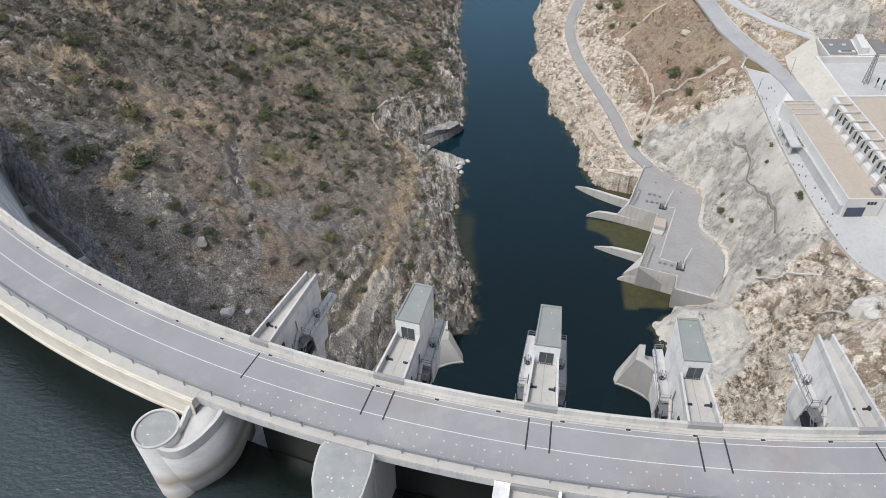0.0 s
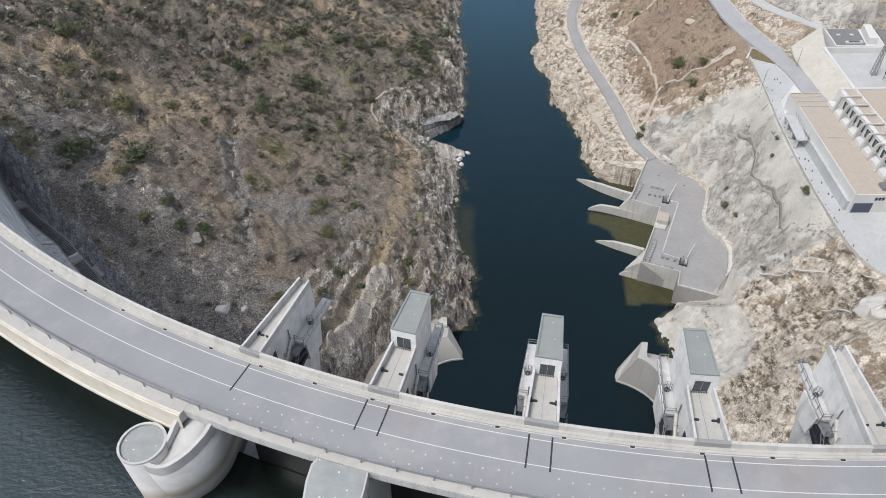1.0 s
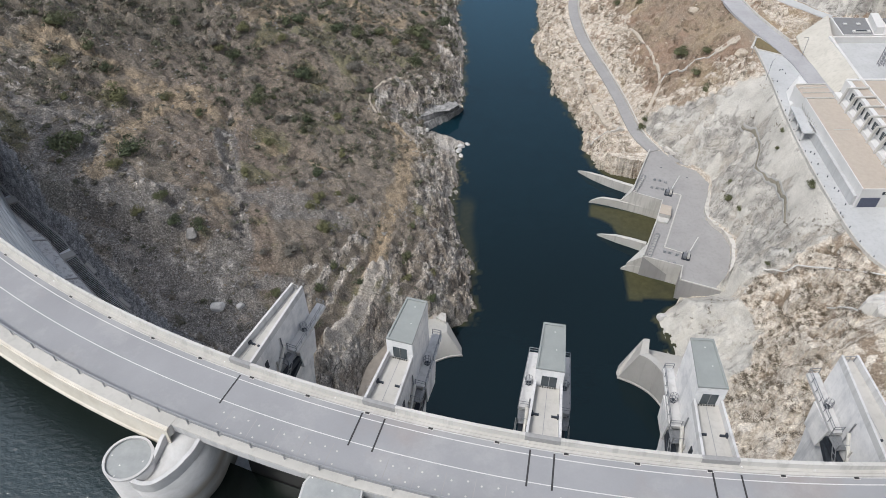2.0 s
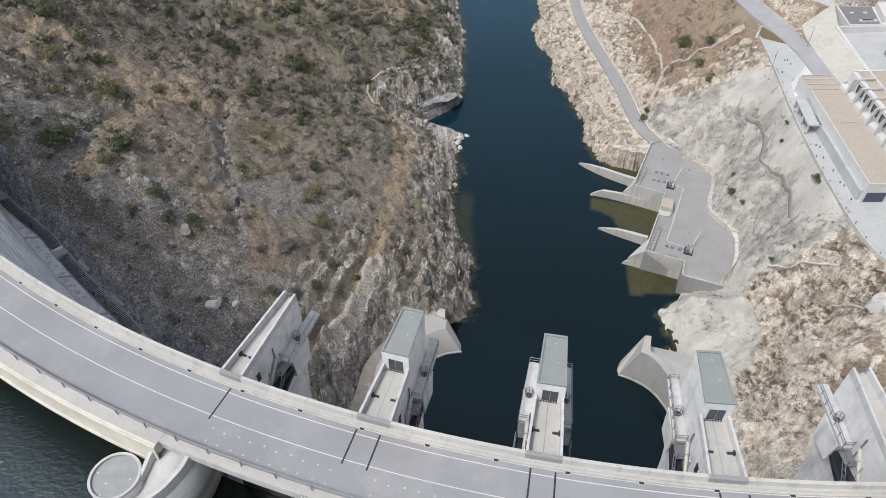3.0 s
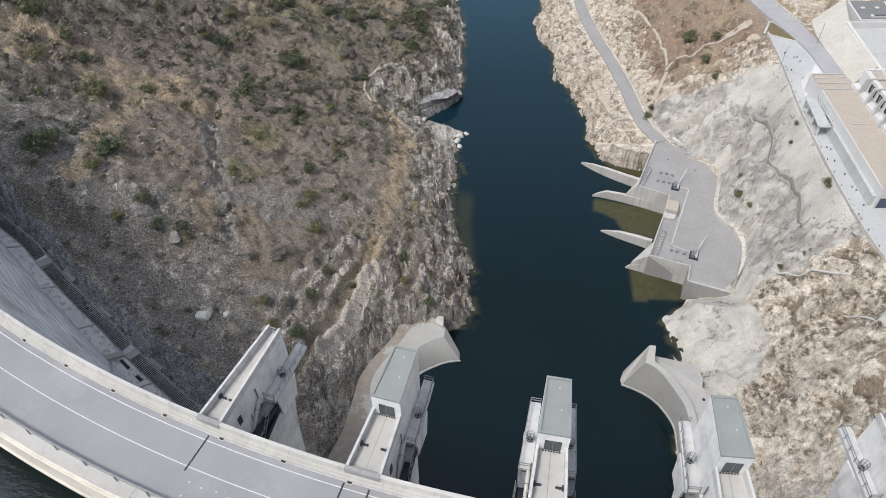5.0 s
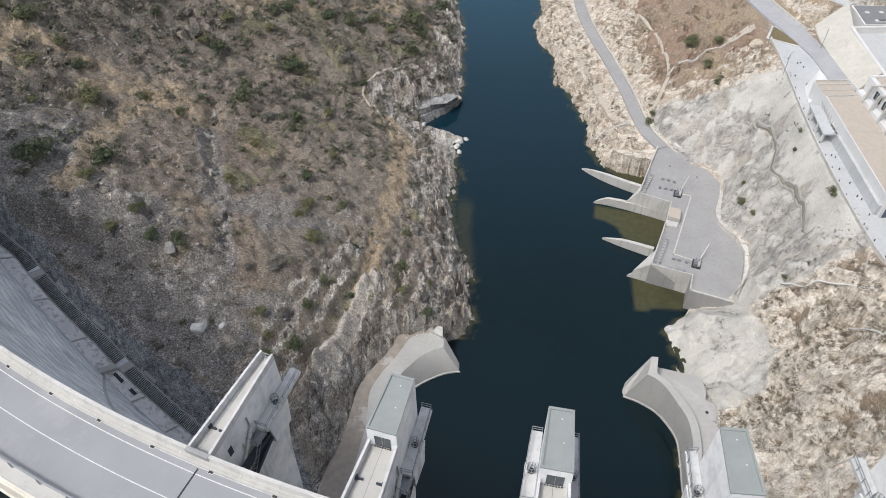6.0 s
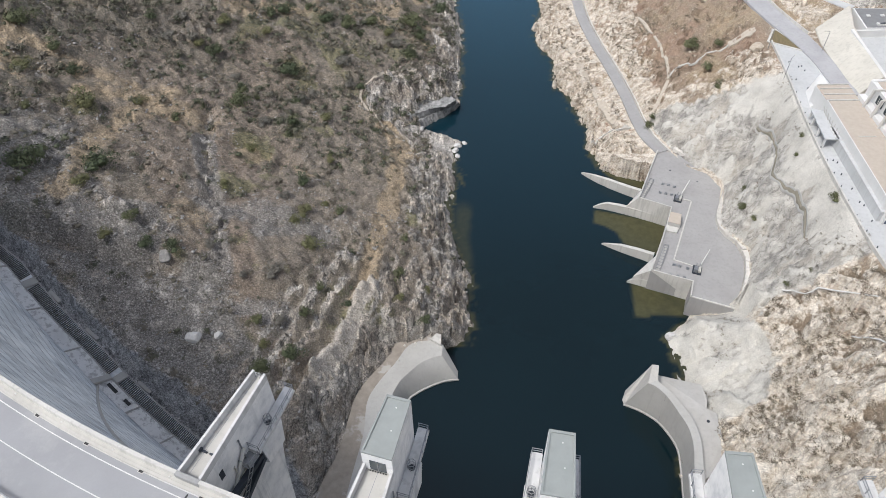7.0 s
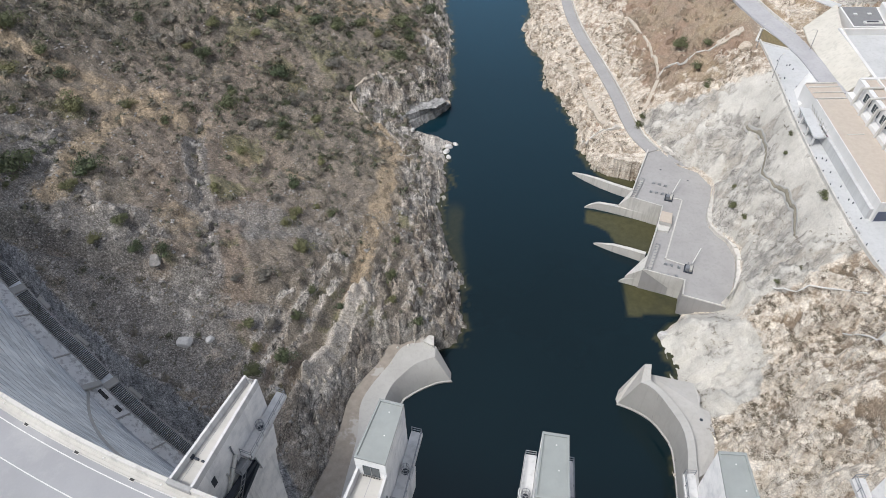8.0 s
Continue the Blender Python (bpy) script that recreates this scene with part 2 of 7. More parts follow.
# right bank: the water's edge, the foot of the slope (yard or lower road) and the edge of the terrace
SHORE_Y = [40, 102, 111, 121, 130, 137, 144, 155, 160, 163, 228, 233, 239, 250, 263, 276, 291, 297, 315, 328, 343, 352, 378, 413, 440, 600, 2500]
SHORE_X = [63, 63, 65, 66, 68, 70.5, 71, 69.5, 74, 82, 84, 69, 61, 59.4, 61.4, 57, 54, 51, 52.9, 49, 45.4, 47.6, 51.7, 54, 63.6, 90, 400]
YARD_Y = [160, 162, 172.7, 182.7, 189.4, 195, 205, 215.8, 224, 228, 237]
YARD_X = [84, 89.6, 96.3, 99.3, 96, 93.4, 96.5, 100.5, 97.6, 91.2, 86.9]
LANE_Y = [232, 237, 247, 258, 275, 298, 320, 340, 361, 380, 412, 450, 600, 2500]
LANE_X = [87, 84, 80, 78.3, 77, 74, 70.3, 68, 67.8, 70.5, 80.5, 93, 130, 460]
LANE_Z = [8.7, 8.7, 8.7, 8.8, 9, 9.2, 9.6, 10, 10.4, 11, 12, 13, 16, 20]
RIM_Y = [40, 100, 112, 121, 131, 143, 165, 200, 235, 263, 290, 322, 400, 600, 2500]
RIM_X = [70, 98, 99, 106, 116.5, 112.6, 112, 114.2, 118.6, 121, 123.5, 124, 127, 170, 560]
RIM_Z = [50, 43, 43, 43, 43, 43, 43, 43, 43, 43, 43.5, 44.5, 48, 50, 60]
BACK_Y = [60, 140, 262, 268, 273, 280, 290, 300, 311, 330, 400, 600, 2500]
BACK_X = [130, 182, 182, 166, 136, 132.4, 131, 129.8, 129.2, 128.6, 133, 182, 580]
WING_Y, WING_X = [60, 100, 122, 130.7, 135.8, 139.2, 142.4, 144.5, 151], [-18, -17.6, -17.6, -15.9, -13.9, -11, -7.7, -3, -3]
TRACK_Y, TRACK_RISE = [287, 300, 315, 335], [4.8, 4.2, 2.6, 1.2]
BENCH = [(-22.7, 250.2), (-17.3, 240.8), (-16.9, 224.7), (-17.8, 210.8), (-19.0, 196.0), (-20.7, 177.4), (-22.0, 165.7), (-23.9, 154.8), (-26.6, 148.4), (-28.9, 140.1), (-31.7, 132.3)]
TAN_STREAK = [(-95.5, 208.5), (-98.3, 199.4), (-99.2, 189.7), (-99.6, 176.0), (-99.3, 163.0)]
RED_STREAK = [(-70.0, 205.0), (-62.5, 179.6), (-57.8, 165.2), (-55.0, 153.5), (-51.4, 143.1)]
SCREE = [(-111.0, 175.6), (-103.0, 163.8), (-103.3, 149.9), (-91.2, 154.3), (-82.3, 153.7), (-76.4, 138.6), (-66.0, 143.0), (-59.3, 127.7)]
RIB_Y, RIB_X = [112, 122.4, 133.3, 139.8, 146.1, 151.3, 159.1, 164.4, 172], [-39, -35.3, -31.5, -29.2, -26.6, -24.5, -21.7, -19.8, -17]
GULLY_Y, GULLY_X = [150, 158, 165.6, 175, 185.7, 197, 213, 226], [-58, -60.4, -63.3, -67, -70.1, -74.5, -78.1, -80.7]
STEPS_Y, STEPS_X = [160, 168.8, 176.5, 184.7, 189.3, 197.1, 203.2, 208.8, 216.3, 224.8, 231.7, 235.8], [104, 105, 107.3, 108.2, 107.3, 105.8, 108, 109.7, 111.1, 109.8, 106.6, 103.1]
COVE_Y, COVE_X = [242.2, 244.6, 251.9, 254.7, 263.4, 270.7, 278.8, 284], [-6.6, -14.1, -20.4, -27.0, -32.2, -33.2, -28.2, -20]
STAIR_T = [-80, -72, -66, -57, -52.8, -48.6, -44.9, -39, -30, -18]
STAIR_Z = [90, 70, 57, 48, 42, 35, 28, 17, 5, 3]
STAIR_R = [225, 212, 199, 185, 181.8, 178.3, 176.4, 173, 168, 164]


def ground(x, y):
    """Height of the ground, and how rocky, how pale and how sprayed with concrete it is."""
    r = np.hypot(x - CX, y - CY)
    th = np.degrees(np.arctan2(x - CX, CY - y))
    n1, n2 = fbm(x, y, 26, 5, 1), fbm(x, y, 7, 4, 9)
    ridge = fbm(x * 0.8 + y * 0.5, y * 0.6 - x * 0.3, 8, 5, 21, 0.55, True)
    lev, rim_d = blocks(x + 2.5 * n2, y * 0.7 + x * 0.25, 2.6, 40)
    lev2, _ = blocks(x, y, 1.3, 77)
    calm = 1 - 0.75 * fade(243, 248, y) * fade(262, 258, y) * fade(-26, -14, x)
    block = (lev - 0.5) * 2.6 + (lev2 - 0.5) * 1.1
    # left bank
    edge = along(y, LEFT_Y, LEFT_X)
    d = edge - x + calm * along(y, [146, 156], [0.45, 1.0]) * ((n2 - 0.5) * 2.4 + (lev - 0.5) * 3.4 + (lev2 - 0.5) * 1.6)
    base = along(y, [146, 153], [5.2, 0.0])
    c = along(y, [100, 130, 150, 180, 228, 242, 249, 257, 266, 280, 300, 450], [15, 13, 13, 11, 8, 6, 2, 2, 8, 10, 8, 8])
    dd = np.maximum(d, 0)
    left = base + c * (1 - np.exp(-dd / along(y, [120, 160], [4.5, 7.0]))) + 0.32 * dd + 0.001 * np.minimum(dd, 260) ** 2
    wing = along(y, WING_Y, WING_X)
    left = np.where(d < 0, np.where((y < 151) & (x < wing - 1.0), 5.2, np.maximum(d * 0.9, -12)), left)
    cliff = fade(1.0, 0.25, (dd + 14 * (n1 - 0.5)) / along(y, [120, 200, 260, 300, 450], [24, 26, 27, 22, 14])) * fade(-3, 1, d)
    cove = fade(0, 1.5, x - along(y, COVE_Y, COVE_X)) * fade(COVE_Y[0] - 2, COVE_Y[0] + 3, y) * fade(COVE_Y[-1] + 6, COVE_Y[-1], y)
    rock_l = np.clip(np.maximum(cliff * 0.66, cove * 0.85) + fade(0.58, 0.72, n1) * 0.35, 0, 1)
    left = left + cove * fade(4.0, 0.8, x - along(y, COVE_Y, COVE_X)) * 1.1
    # a pale rib of rock above the wing wall with an earthy groove beside it, and a stony gully higher up
    q = x - along(y, RIB_Y, RIB_X) + 2.6 * (n2 - 0.5)
    on = fade(112, 120, y) * fade(172, 164, y)
    bedded = fade(186, 168, y + 14 * (n1 - 0.5)) * fade(-47, -39, x - 0.36 * (y - 150) + 16 * (n1 - 0.5))
    leaf_ = (x - 0.36 * (y - 150) + 3.4 * (n2 - 0.5) + 3.0 * (n1 - 0.5)) / 5.2
    rib, groove = fade(3.4, 0.8, np.abs(q)) * on, fade(3.0, 0.6, np.abs(q + 4.6)) * on
    stony = fade(2.4, 0.6, np.abs(x - along(y, GULLY_Y, GULLY_X) + 4 * (n2 - 0.5))) * fade(150, 157, y) * fade(228, 218, y)
    rock_l = np.clip(np.maximum(rock_l, bedded * (0.30 + 0.4 * fade(0.35, 0.6, leaf_ - np.floor(leaf_)))) * (1 - groove) + rib * 0.5 + stony * 0.5, 0, 1)
    rock_l = rock_l * (1 - 0.8 * fade(4.5, 1.5, off_line(x, y, BENCH) + 5 * (n2 - 0.5)))
    left = left + rib * (1.6 + block * 0.5) - groove * 1.3 - stony * 1.3
    left = left + calm * (fade(0, 12, dd) * ((n1 - 0.5) * 5.0 + (n2 - 0.5) * 1.6) + rock_l * fade(0, 4, dd) * ((ridge - 0.55) * 3.2 + block * 0.9))
    # rounded rock outcrops
    for ox, oy, orad, oh in ((-119.5, 204.0, 7.5, 3.4), (-86.0, 161.5, 5.0, 1.8), (-23.0, 213.0, 3.4, 1.8), (-29.0, 168.5, 3.8, 2.0)):
        hump = fade(1.0, 0.35, np.hypot(x - ox, (y - oy) * 1.7) / orad + 0.5 * (n2 - 0.5))
        left, rock_l = left + hump * oh, np.clip(rock_l + hump * 0.45, 0, 1)
    # ledges of the bedded rock
    left = left + calm * bedded * fade(0, 3, dd) * (ledge(leaf_) * 4.2 + ledge(leaf_ * 2.7 + 0.3) * 1.2)
    left = left + calm * rock_l * fade(0, 4, dd) * ledge(left * 0.45 + 0.30 * x + 0.14 * y + 1.2 * n1) * 2.2
    # gullies down the slope
    gully = np.abs(((y + 0.10 * x + 7 * (n1 - 0.5)) / 31.0) % 1.0 - 0.5) * 31.0
    left = left - fade(3.0, 0.0, gully) * 1.1 * fade(15, 40, dd)
    # the cut in the rock beside the stair at the left abutment
    zst, rst = np.interp(th, STAIR_T, STAIR_Z), np.interp(th, STAIR_T, STAIR_R)
    cut = zst - 0.6 + np.maximum(rst - 2.4 - r, 0) * (1.7 + 2.2 * ridge) + np.where(r < rst - 2.4, np.minimum(rst - 2.4 - r, 3.5) * ((n2 - 0.5) * 3.2 + block * 0.75), 0)
    near_dam = fade(30, 14, rst - r) * fade(-28, -34, th)
    rock_l = np.maximum(rock_l, np.where(cut < left, near_dam * 0.95, 0.36 * fade(62, 26, rst - r) * fade(-28, -34, th)))
    bare = np.where((cut < left + 0.8) & (th < -22), fade(16, 9, rst - r + 7 * (n2 - 0.5)), 0)
    left = np.where(th < -22, np.minimum(left, cut), left)
    # right bank
    s, rim, zr = along(y, SHORE_Y, SHORE_X), along(y, RIM_Y, RIM_X), along(y, RIM_Y, RIM_Z)
    lane_on = fade(233, 237, y)
    lane, zl = along(y, LANE_Y, LANE_X), along(y, LANE_Y, LANE_Z)
    yard_on = (y > 160.5) & (y < 237)
    toe0 = np.where(yard_on, s, np.where(y >= 237, lane - 3.2, s + 0.1))
    toe1 = np.where(yard_on, along(y, YARD_Y, YARD_X), np.where(y >= 237, lane + 3.2, s + 0.2))
    zt = np.where(yard_on, 8.4, np.where(y >= 237, zl - 0.15, 0.1))
    back, zb = along(y, BACK_Y, BACK_X), zr
    s = s - np.where((y > 158) & (y < 230), 0, (lev - 0.5) * 3.2 + (lev2 - 0.5) * 1.5)
    k0 = np.clip((x - s) / np.maximum(toe0 - s, 0.3), 0, 1)
    k1 = np.clip((x - toe1) / np.maximum(rim - toe1, 1), 0, 1)
    right = np.where(x < toe0, zt * np.sqrt(k0), np.where(x < toe1, zt, np.where(x < rim, zt + (zr - zt) * k1, zr)))
    over = np.maximum(x - back, 0)
    bw, rise = along(y, [275, 287, 300, 314], [13.5, 8.5, 4.2, 2.0]), along(y, TRACK_Y, TRACK_RISE)
    right = right + np.where(y > 266, np.minimum(over, bw) * rise / bw + np.clip(over - bw - 8, 0, 90) * 0.9, np.minimum(over, 60) * 0.7)
    right = right + np.where(y < 131, np.maximum(x - rim, 0) * 0.75, 0)
    dr = x - s
    right = np.where(dr < 0, np.maximum(dr * 1.1, -12), right)
    slope_mask = fade(0, 3, x - toe1) * fade(0, 4, rim - x) + fade(0, 3, over) * fade(bw, bw - 2, over) + fade(bw + 8.5, bw + 11, over) + fade(131, 128, y) * fade(0, 6, x - rim)
    slope_mask = np.clip(slope_mask, 0, 1)
    bank = fade(-1, 0.5, dr) * fade(0, 3, toe0 - x)
    wild = np.clip(slope_mask + bank, 0, 1)
    sprayed = fade(150, 162, y) * fade(250, 236, y)
    steps = along(y, STEPS_Y, STEPS_X)
    smoothed = sprayed * fade(-1, 4, x - steps + 5 * (n1 - 0.5))
    skirt = fade(162, 154, y) * fade(120, 126, y) * fade(19, 8, dr - 4 + 18 * (n1 - 0.5) + 12 * (n2 - 0.5))
    wild = wild * (1 - 0.72 * smoothed) * (1 - 0.6 * skirt)
    rough = along(y, [100, 145, 160, 225, 245, 300], [1.9, 1.8, 1.25, 1.25, 1.2, 1.0])
    right = right + wild * rough * ((n1 - 0.5) * 4.5 + (n2 - 0.5) * 2.6 + (ridge - 0.55) * (2.6 + 1.2 * sprayed) + (block - (lev2 - 0.5) * 0.7) * along(y, [150, 165, 230, 250], [1.2, 0.3, 0.3, 1.0]))
    right = right + wild * ledge(right / 4.0 + 0.06 * y + 0.03 * x + 3.0 * n1 + 0.5 * n2) * along(y, [140, 162, 236, 252], [2.6, 3.2, 3.2, 1.8])
    right = right + wild * sprayed * (1 - smoothed) * (ledge(0.22 * x + 0.20 * y - 0.2 * right + 2.2 * n2) * 2.2 + (ridge - 0.55) * 2.2 + block * 0.35)
    # which bank
    mid = along(y, [60, 130, 260, 440, 700, 2500], [22, 30, 32, 36, 50, 230])
    z = np.where(x < mid, left, right)
    lip = along(x, [74, 80, 86, 90], [1.0, 2.0, 5.0, 8.6]) + 0.9 * off_line(x, y, [(76.0, 164.8), (88.9, 159.4)])
    z = np.where((x > 70) & (x < 90) & (y > 148) & (y < 165.6 - (x - 76.5) * 0.41), np.minimum(z, lip), z)
    # under and behind the dam the valley is filled by the reservoir
    up = fade(196, 199, r) * fade(-67, -63, th) * fade(60, 50, th)
    z = z * (1 - up) + np.minimum(z, 55.0) * up
    foot = fade(160, 170, r) * fade(-26, -20, th) * fade(8, 3, th)
    z = z * (1 - foot) + np.minimum(z, -3) * foot
    z = np.where((r > 173) & (y < 130) & (th > -3), np.minimum(z, 20 + np.maximum(th, 0) * 4.2 + (r - 173) * 1.2), z)
    rock_r = np.clip(0.35 + 0.75 * np.where((dr > -3) & (x < toe1 + 1.5), 1.0, 0.0) + 0.6 * fade(0.5, 0.66, ridge) * slope_mask, 0, 1)
    rock = np.where(x < mid, rock_l, rock_r)
    pale = np.where(x < mid, 0.0, 1.0)
    spray = np.where(x < mid, 0, fade(0, 2, x - toe1) * (x < rim + 1.5) * fade(146, 158, y + 8 * (n1 - .5)) * fade(252, 238, y + (x - 110) * 0.6 + 14 * (n1 - .5)))
    spray = np.maximum(spray, np.where(x < mid, 0, skirt))
    spray = np.maximum(spray, np.where(x < mid, 0, fade(bw + 7, bw + 10, over) * fade(266, 276, y) * fade(46, 30, over + 10 * (n1 - .5)) * fade(345, 325, y)))
    return z, rock, pale, spray, wild, np.where(x < mid, bare, lev * 0.6 + lev2 * 0.25 + rim_d * -0.35 + 0.3 + 0.5 * np.maximum(smoothed, skirt) * (spray > 0.3))


def off_line(x, y, pts):
    """Distance in plan from a line of points."""
    best = np.full_like(x, 1e9)
    for (ax, ay), (bx, by) in zip(pts, pts[1:]):
        k = np.clip(((x - ax) * (bx - ax) + (y - ay) * (by - ay)) / ((bx - ax) ** 2 + (by - ay) ** 2), 0, 1)
        best = np.minimum(best, np.hypot(x - ax - k * (bx - ax), y - ay - k * (by - ay)))
    return best


def zones(x, y):
    """What covers the left bank: tan grass along an old bench and in patches, grey scree, reddish soil, olive weeds."""
    n, m = fbm(x, y, 9, 5, 131), fbm(x * 0.6 + y * 0.25, y, 30, 4, 141)
    tan = fade(5.0, 1.0, off_line(x, y, BENCH) + 6 * (n - 0.5)) * fade(143, 158, y) + 0.8 * fade(6.0, 1.0, off_line(x, y, TAN_STREAK) + 7 * (n - 0.5)) + 0.6 * fade(9, 2, np.hypot(x + 71, y - 167) + 9 * (n - 0.5))
    tan = tan + 0.75 * fade(0.50, 0.62, m) * fade(0.38, 0.55, n) * fade(165, 200, y)
    scree = fade(17, 5, off_line(x, y, SCREE) + 22 * (n - 0.5)) + fade(4.5, 1.0, np.abs(x - along(y, GULLY_Y, GULLY_X)) + 4 * (n - 0.5)) * fade(148, 155, y) * fade(226, 210, y)
    scree = scree + 0.7 * fade(9, 3, np.hypot(x + 46, y - 143) + 10 * (n - 0.5)) + 0.8 * fade(0.56, 0.68, fbm(x, y, 22, 4, 171)) * fade(215, 170, y)
    red = fade(8, 2, off_line(x, y, RED_STREAK) + 8 * (n - 0.5)) + 0.7 * fade(0.55, 0.66, fbm(x, y, 34, 4, 181))
    weeds = 0.8 * fade(0.54, 0.66, fbm(x, y, 15, 4, 191)) * fade(0.4, 0.55, n)
    for wx, wy, wr in ((-65.4, 186.0, 8.0), (-64.0, 211.0, 9.0), (-44.0, 178.5, 6.5), (-108.5, 201.0, 6.0), (-70.0, 153.0, 5.0)):
        weeds = weeds + fade(wr, wr * 0.3, np.hypot(x - wx, y - wy) + 8 * (n - 0.5))
    rib = fade(4.2, 1.0, np.abs(x - along(y, RIB_Y, RIB_X)) + 5 * (n - 0.5)) * fade(122, 132, y) * fade(166, 158, y)
    return [np.clip(v, 0, 1) for v in (tan, scree, red, weeds, rib)]


def spread(a, fine0, fine1, b, step):
    """Grid lines: close together in the middle, farther and farther apart outside."""
    inner = np.arange(fine0, fine1 + step, step)
    lo = fine0 - np.cumsum(step * 1.35 ** np.arange(1, 60))
    hi = inner[-1] + np.cumsum(step * 1.35 ** np.arange(1, 60))
    return np.concatenate([lo[lo > a][::-1], inner, hi[hi < b]])


def ground_material():
    n = Nodes("hillside", 0.95)
    rock, pale, spray = n.attr("rock"), n.attr("pale"), n.attr("spray")
    big, mid, fine, grain = n.noise(0.035, 5, 0.6), n.noise(0.22, 7, 0.68), n.noise(1.5, 8, 0.72), n.noise(5.0, 6, 0.75)
    speck = n.ramp(n.noise(2.3, 7, 0.78), (0.37, 0.22), (0.49, 0.93), (0.61, 1.95))
    y_km = n.math("MULTIPLY", n.axis(1), 0.001)
    wisp = n.math("MULTIPLY", n.math("SUBTRACT", fine, 0.5), 1.4)

    def patch(name, lo, hi, most):
        return n.ramp(n.math("ADD", n.attr(name), wisp), (lo, 0.0), (hi, most))

    # left bank: brown soil, reddish and tan patches, grey scree, olive weeds
    soil = n.ramp(mid, (0.30, (0.120, 0.106, 0.088)), (0.5, (0.180, 0.156, 0.125)), (0.70, (0.250, 0.214, 0.166)))
    soil = n.mix(n.ramp(big, (0.42, 0.0), (0.62, 0.6)), soil, (0.205, 0.172, 0.140))
    soil = n.mix(patch("red_soil", 0.40, 0.85, 0.5), soil, n.ramp(fine, (0.35, (0.165, 0.122, 0.096)), (0.65, (0.27, 0.208, 0.162))))
    tangle = n.ramp(n.noise(0.75, 8, 0.75), (0.50, 0.0), (0.60, 0.85))
    soil = n.mix(n.math("MULTIPLY", tangle, n.ramp(y_km, (0.13, 0.35), (0.25, 0.95))), soil, n.ramp(n.noise(0.3, 5, 0.6), (0.4, (0.085, 0.078, 0.062)), (0.6, (0.135, 0.122, 0.105))))
    soil = n.mix(n.math("MULTIPLY", n.ramp(n.math("MULTIPLY", n.axis(0), -0.005), (0.45, 0.0), (0.62, 0.75)), n.ramp(n.noise(0.5, 7, 0.72), (0.42, 0.2), (0.56, 1.0))), soil, (0.095, 0.090, 0.072))
    soil = n.mix(patch("weeds", 0.45, 0.8, 0.6), soil, n.ramp(fine, (0.35, (0.085, 0.090, 0.040)), (0.65, (0.185, 0.178, 0.085))))
    chips = n.mix(n.ramp(n.cells(2.6, out="Color"), (0.1, 0.0), (0.9, 1.0)), (0.135, 0.130, 0.124), (0.35, 0.336, 0.316))
    chips = n.mix(n.ramp(n.cells(2.6), (0.25, 0.0), (0.60, 0.75)), chips, (0.11, 0.103, 0.095))
    soil = n.mix(patch("scree", 0.30, 0.75, 0.8), soil, chips)
    stalks = n.ramp(n.noise(2.6, 6, 0.75, (0.45, 1.3, 0.6, 0, 0, 25)), (0.36, 0.55), (0.50, 1.0), (0.62, 1.5))
    soil = n.mix(0.75, soil, n.mix(1.0, soil, stalks, "MULTIPLY"))
    pebble = n.math("MULTIPLY", n.ramp(n.cells(2.0), (0.18, 1.0), (0.30, 0.0)), n.ramp(n.cells(2.0, out="Color"), (0.58, 0.0), (0.62, 1.0)))
    soil = n.mix(n.math("MULTIPLY", pebble, 0.5), soil, (0.40, 0.38, 0.35))
    tan = n.ramp(n.noise(1.2, 7, 0.72), (0.34, (0.20, 0.158, 0.108)), (0.60, (0.36, 0.285, 0.195)))
    soil = n.mix(patch("sward", 0.35, 0.7, 0.85), soil, tan)
    # bedded rock: grey and brownish slabs split by dark joints, bleached above the water
    beds = n.noise(0.22, 9, 0.70, (1.8, 0.6, 1.0, 0, 0, -20))
    stone = n.ramp(beds, (0.36, (0.165, 0.157, 0.146)), (0.48, (0.345, 0.325, 0.296)), (0.60, (0.56, 0.525, 0.475)))
    stone = n.mix(n.ramp(n.noise(0.10, 5, 0.6), (0.46, 0.0), (0.60, 0.6)), stone, n.ramp(fine, (0.35, (0.20, 0.165, 0.13)), (0.65, (0.36, 0.30, 0.24))))
    stone = n.mix(n.math("MULTIPLY", n.ramp(n.math("ADD", n.math("MULTIPLY", n.axis(2), 0.12), n.math("MULTIPLY", mid, 0.5)), (0.35, 0.65), (0.70, 0.0)), n.ramp(y_km, (0.16, 0.3), (0.21, 1.0))), stone, (0.56, 0.53, 0.485))
    stone = n.mix(1.0, stone, n.veins(0.12, 0.016, 0.18, (2.0, 0.55, 1.1, 0, 0, -20), 7.0), "MULTIPLY")
    stone = n.mix(1.0, stone, n.veins(0.50, 0.025, 0.45, (1.4, 0.8, 1.0, 20, 0, 38)), "MULTIPLY")
    left = n.mix(n.ramp(n.math("ADD", rock, n.math("MULTIPLY", n.math("SUBTRACT", mid, 0.5), 1.6)), (0.38, 0.0), (0.58, 1.0)), soil, stone)
    left = n.mix(patch("rib", 0.35, 0.7, 0.85), left, n.ramp(fine, (0.34, (0.30, 0.27, 0.235)), (0.62, (0.60, 0.555, 0.495))))
    cliff = n.ramp(n.noise(0.6, 9, 0.74, (1.0, 1.0, 0.5)), (0.34, (0.15, 0.154, 0.162)), (0.47, (0.29, 0.294, 0.303)), (0.60, (0.50, 0.50, 0.505)))
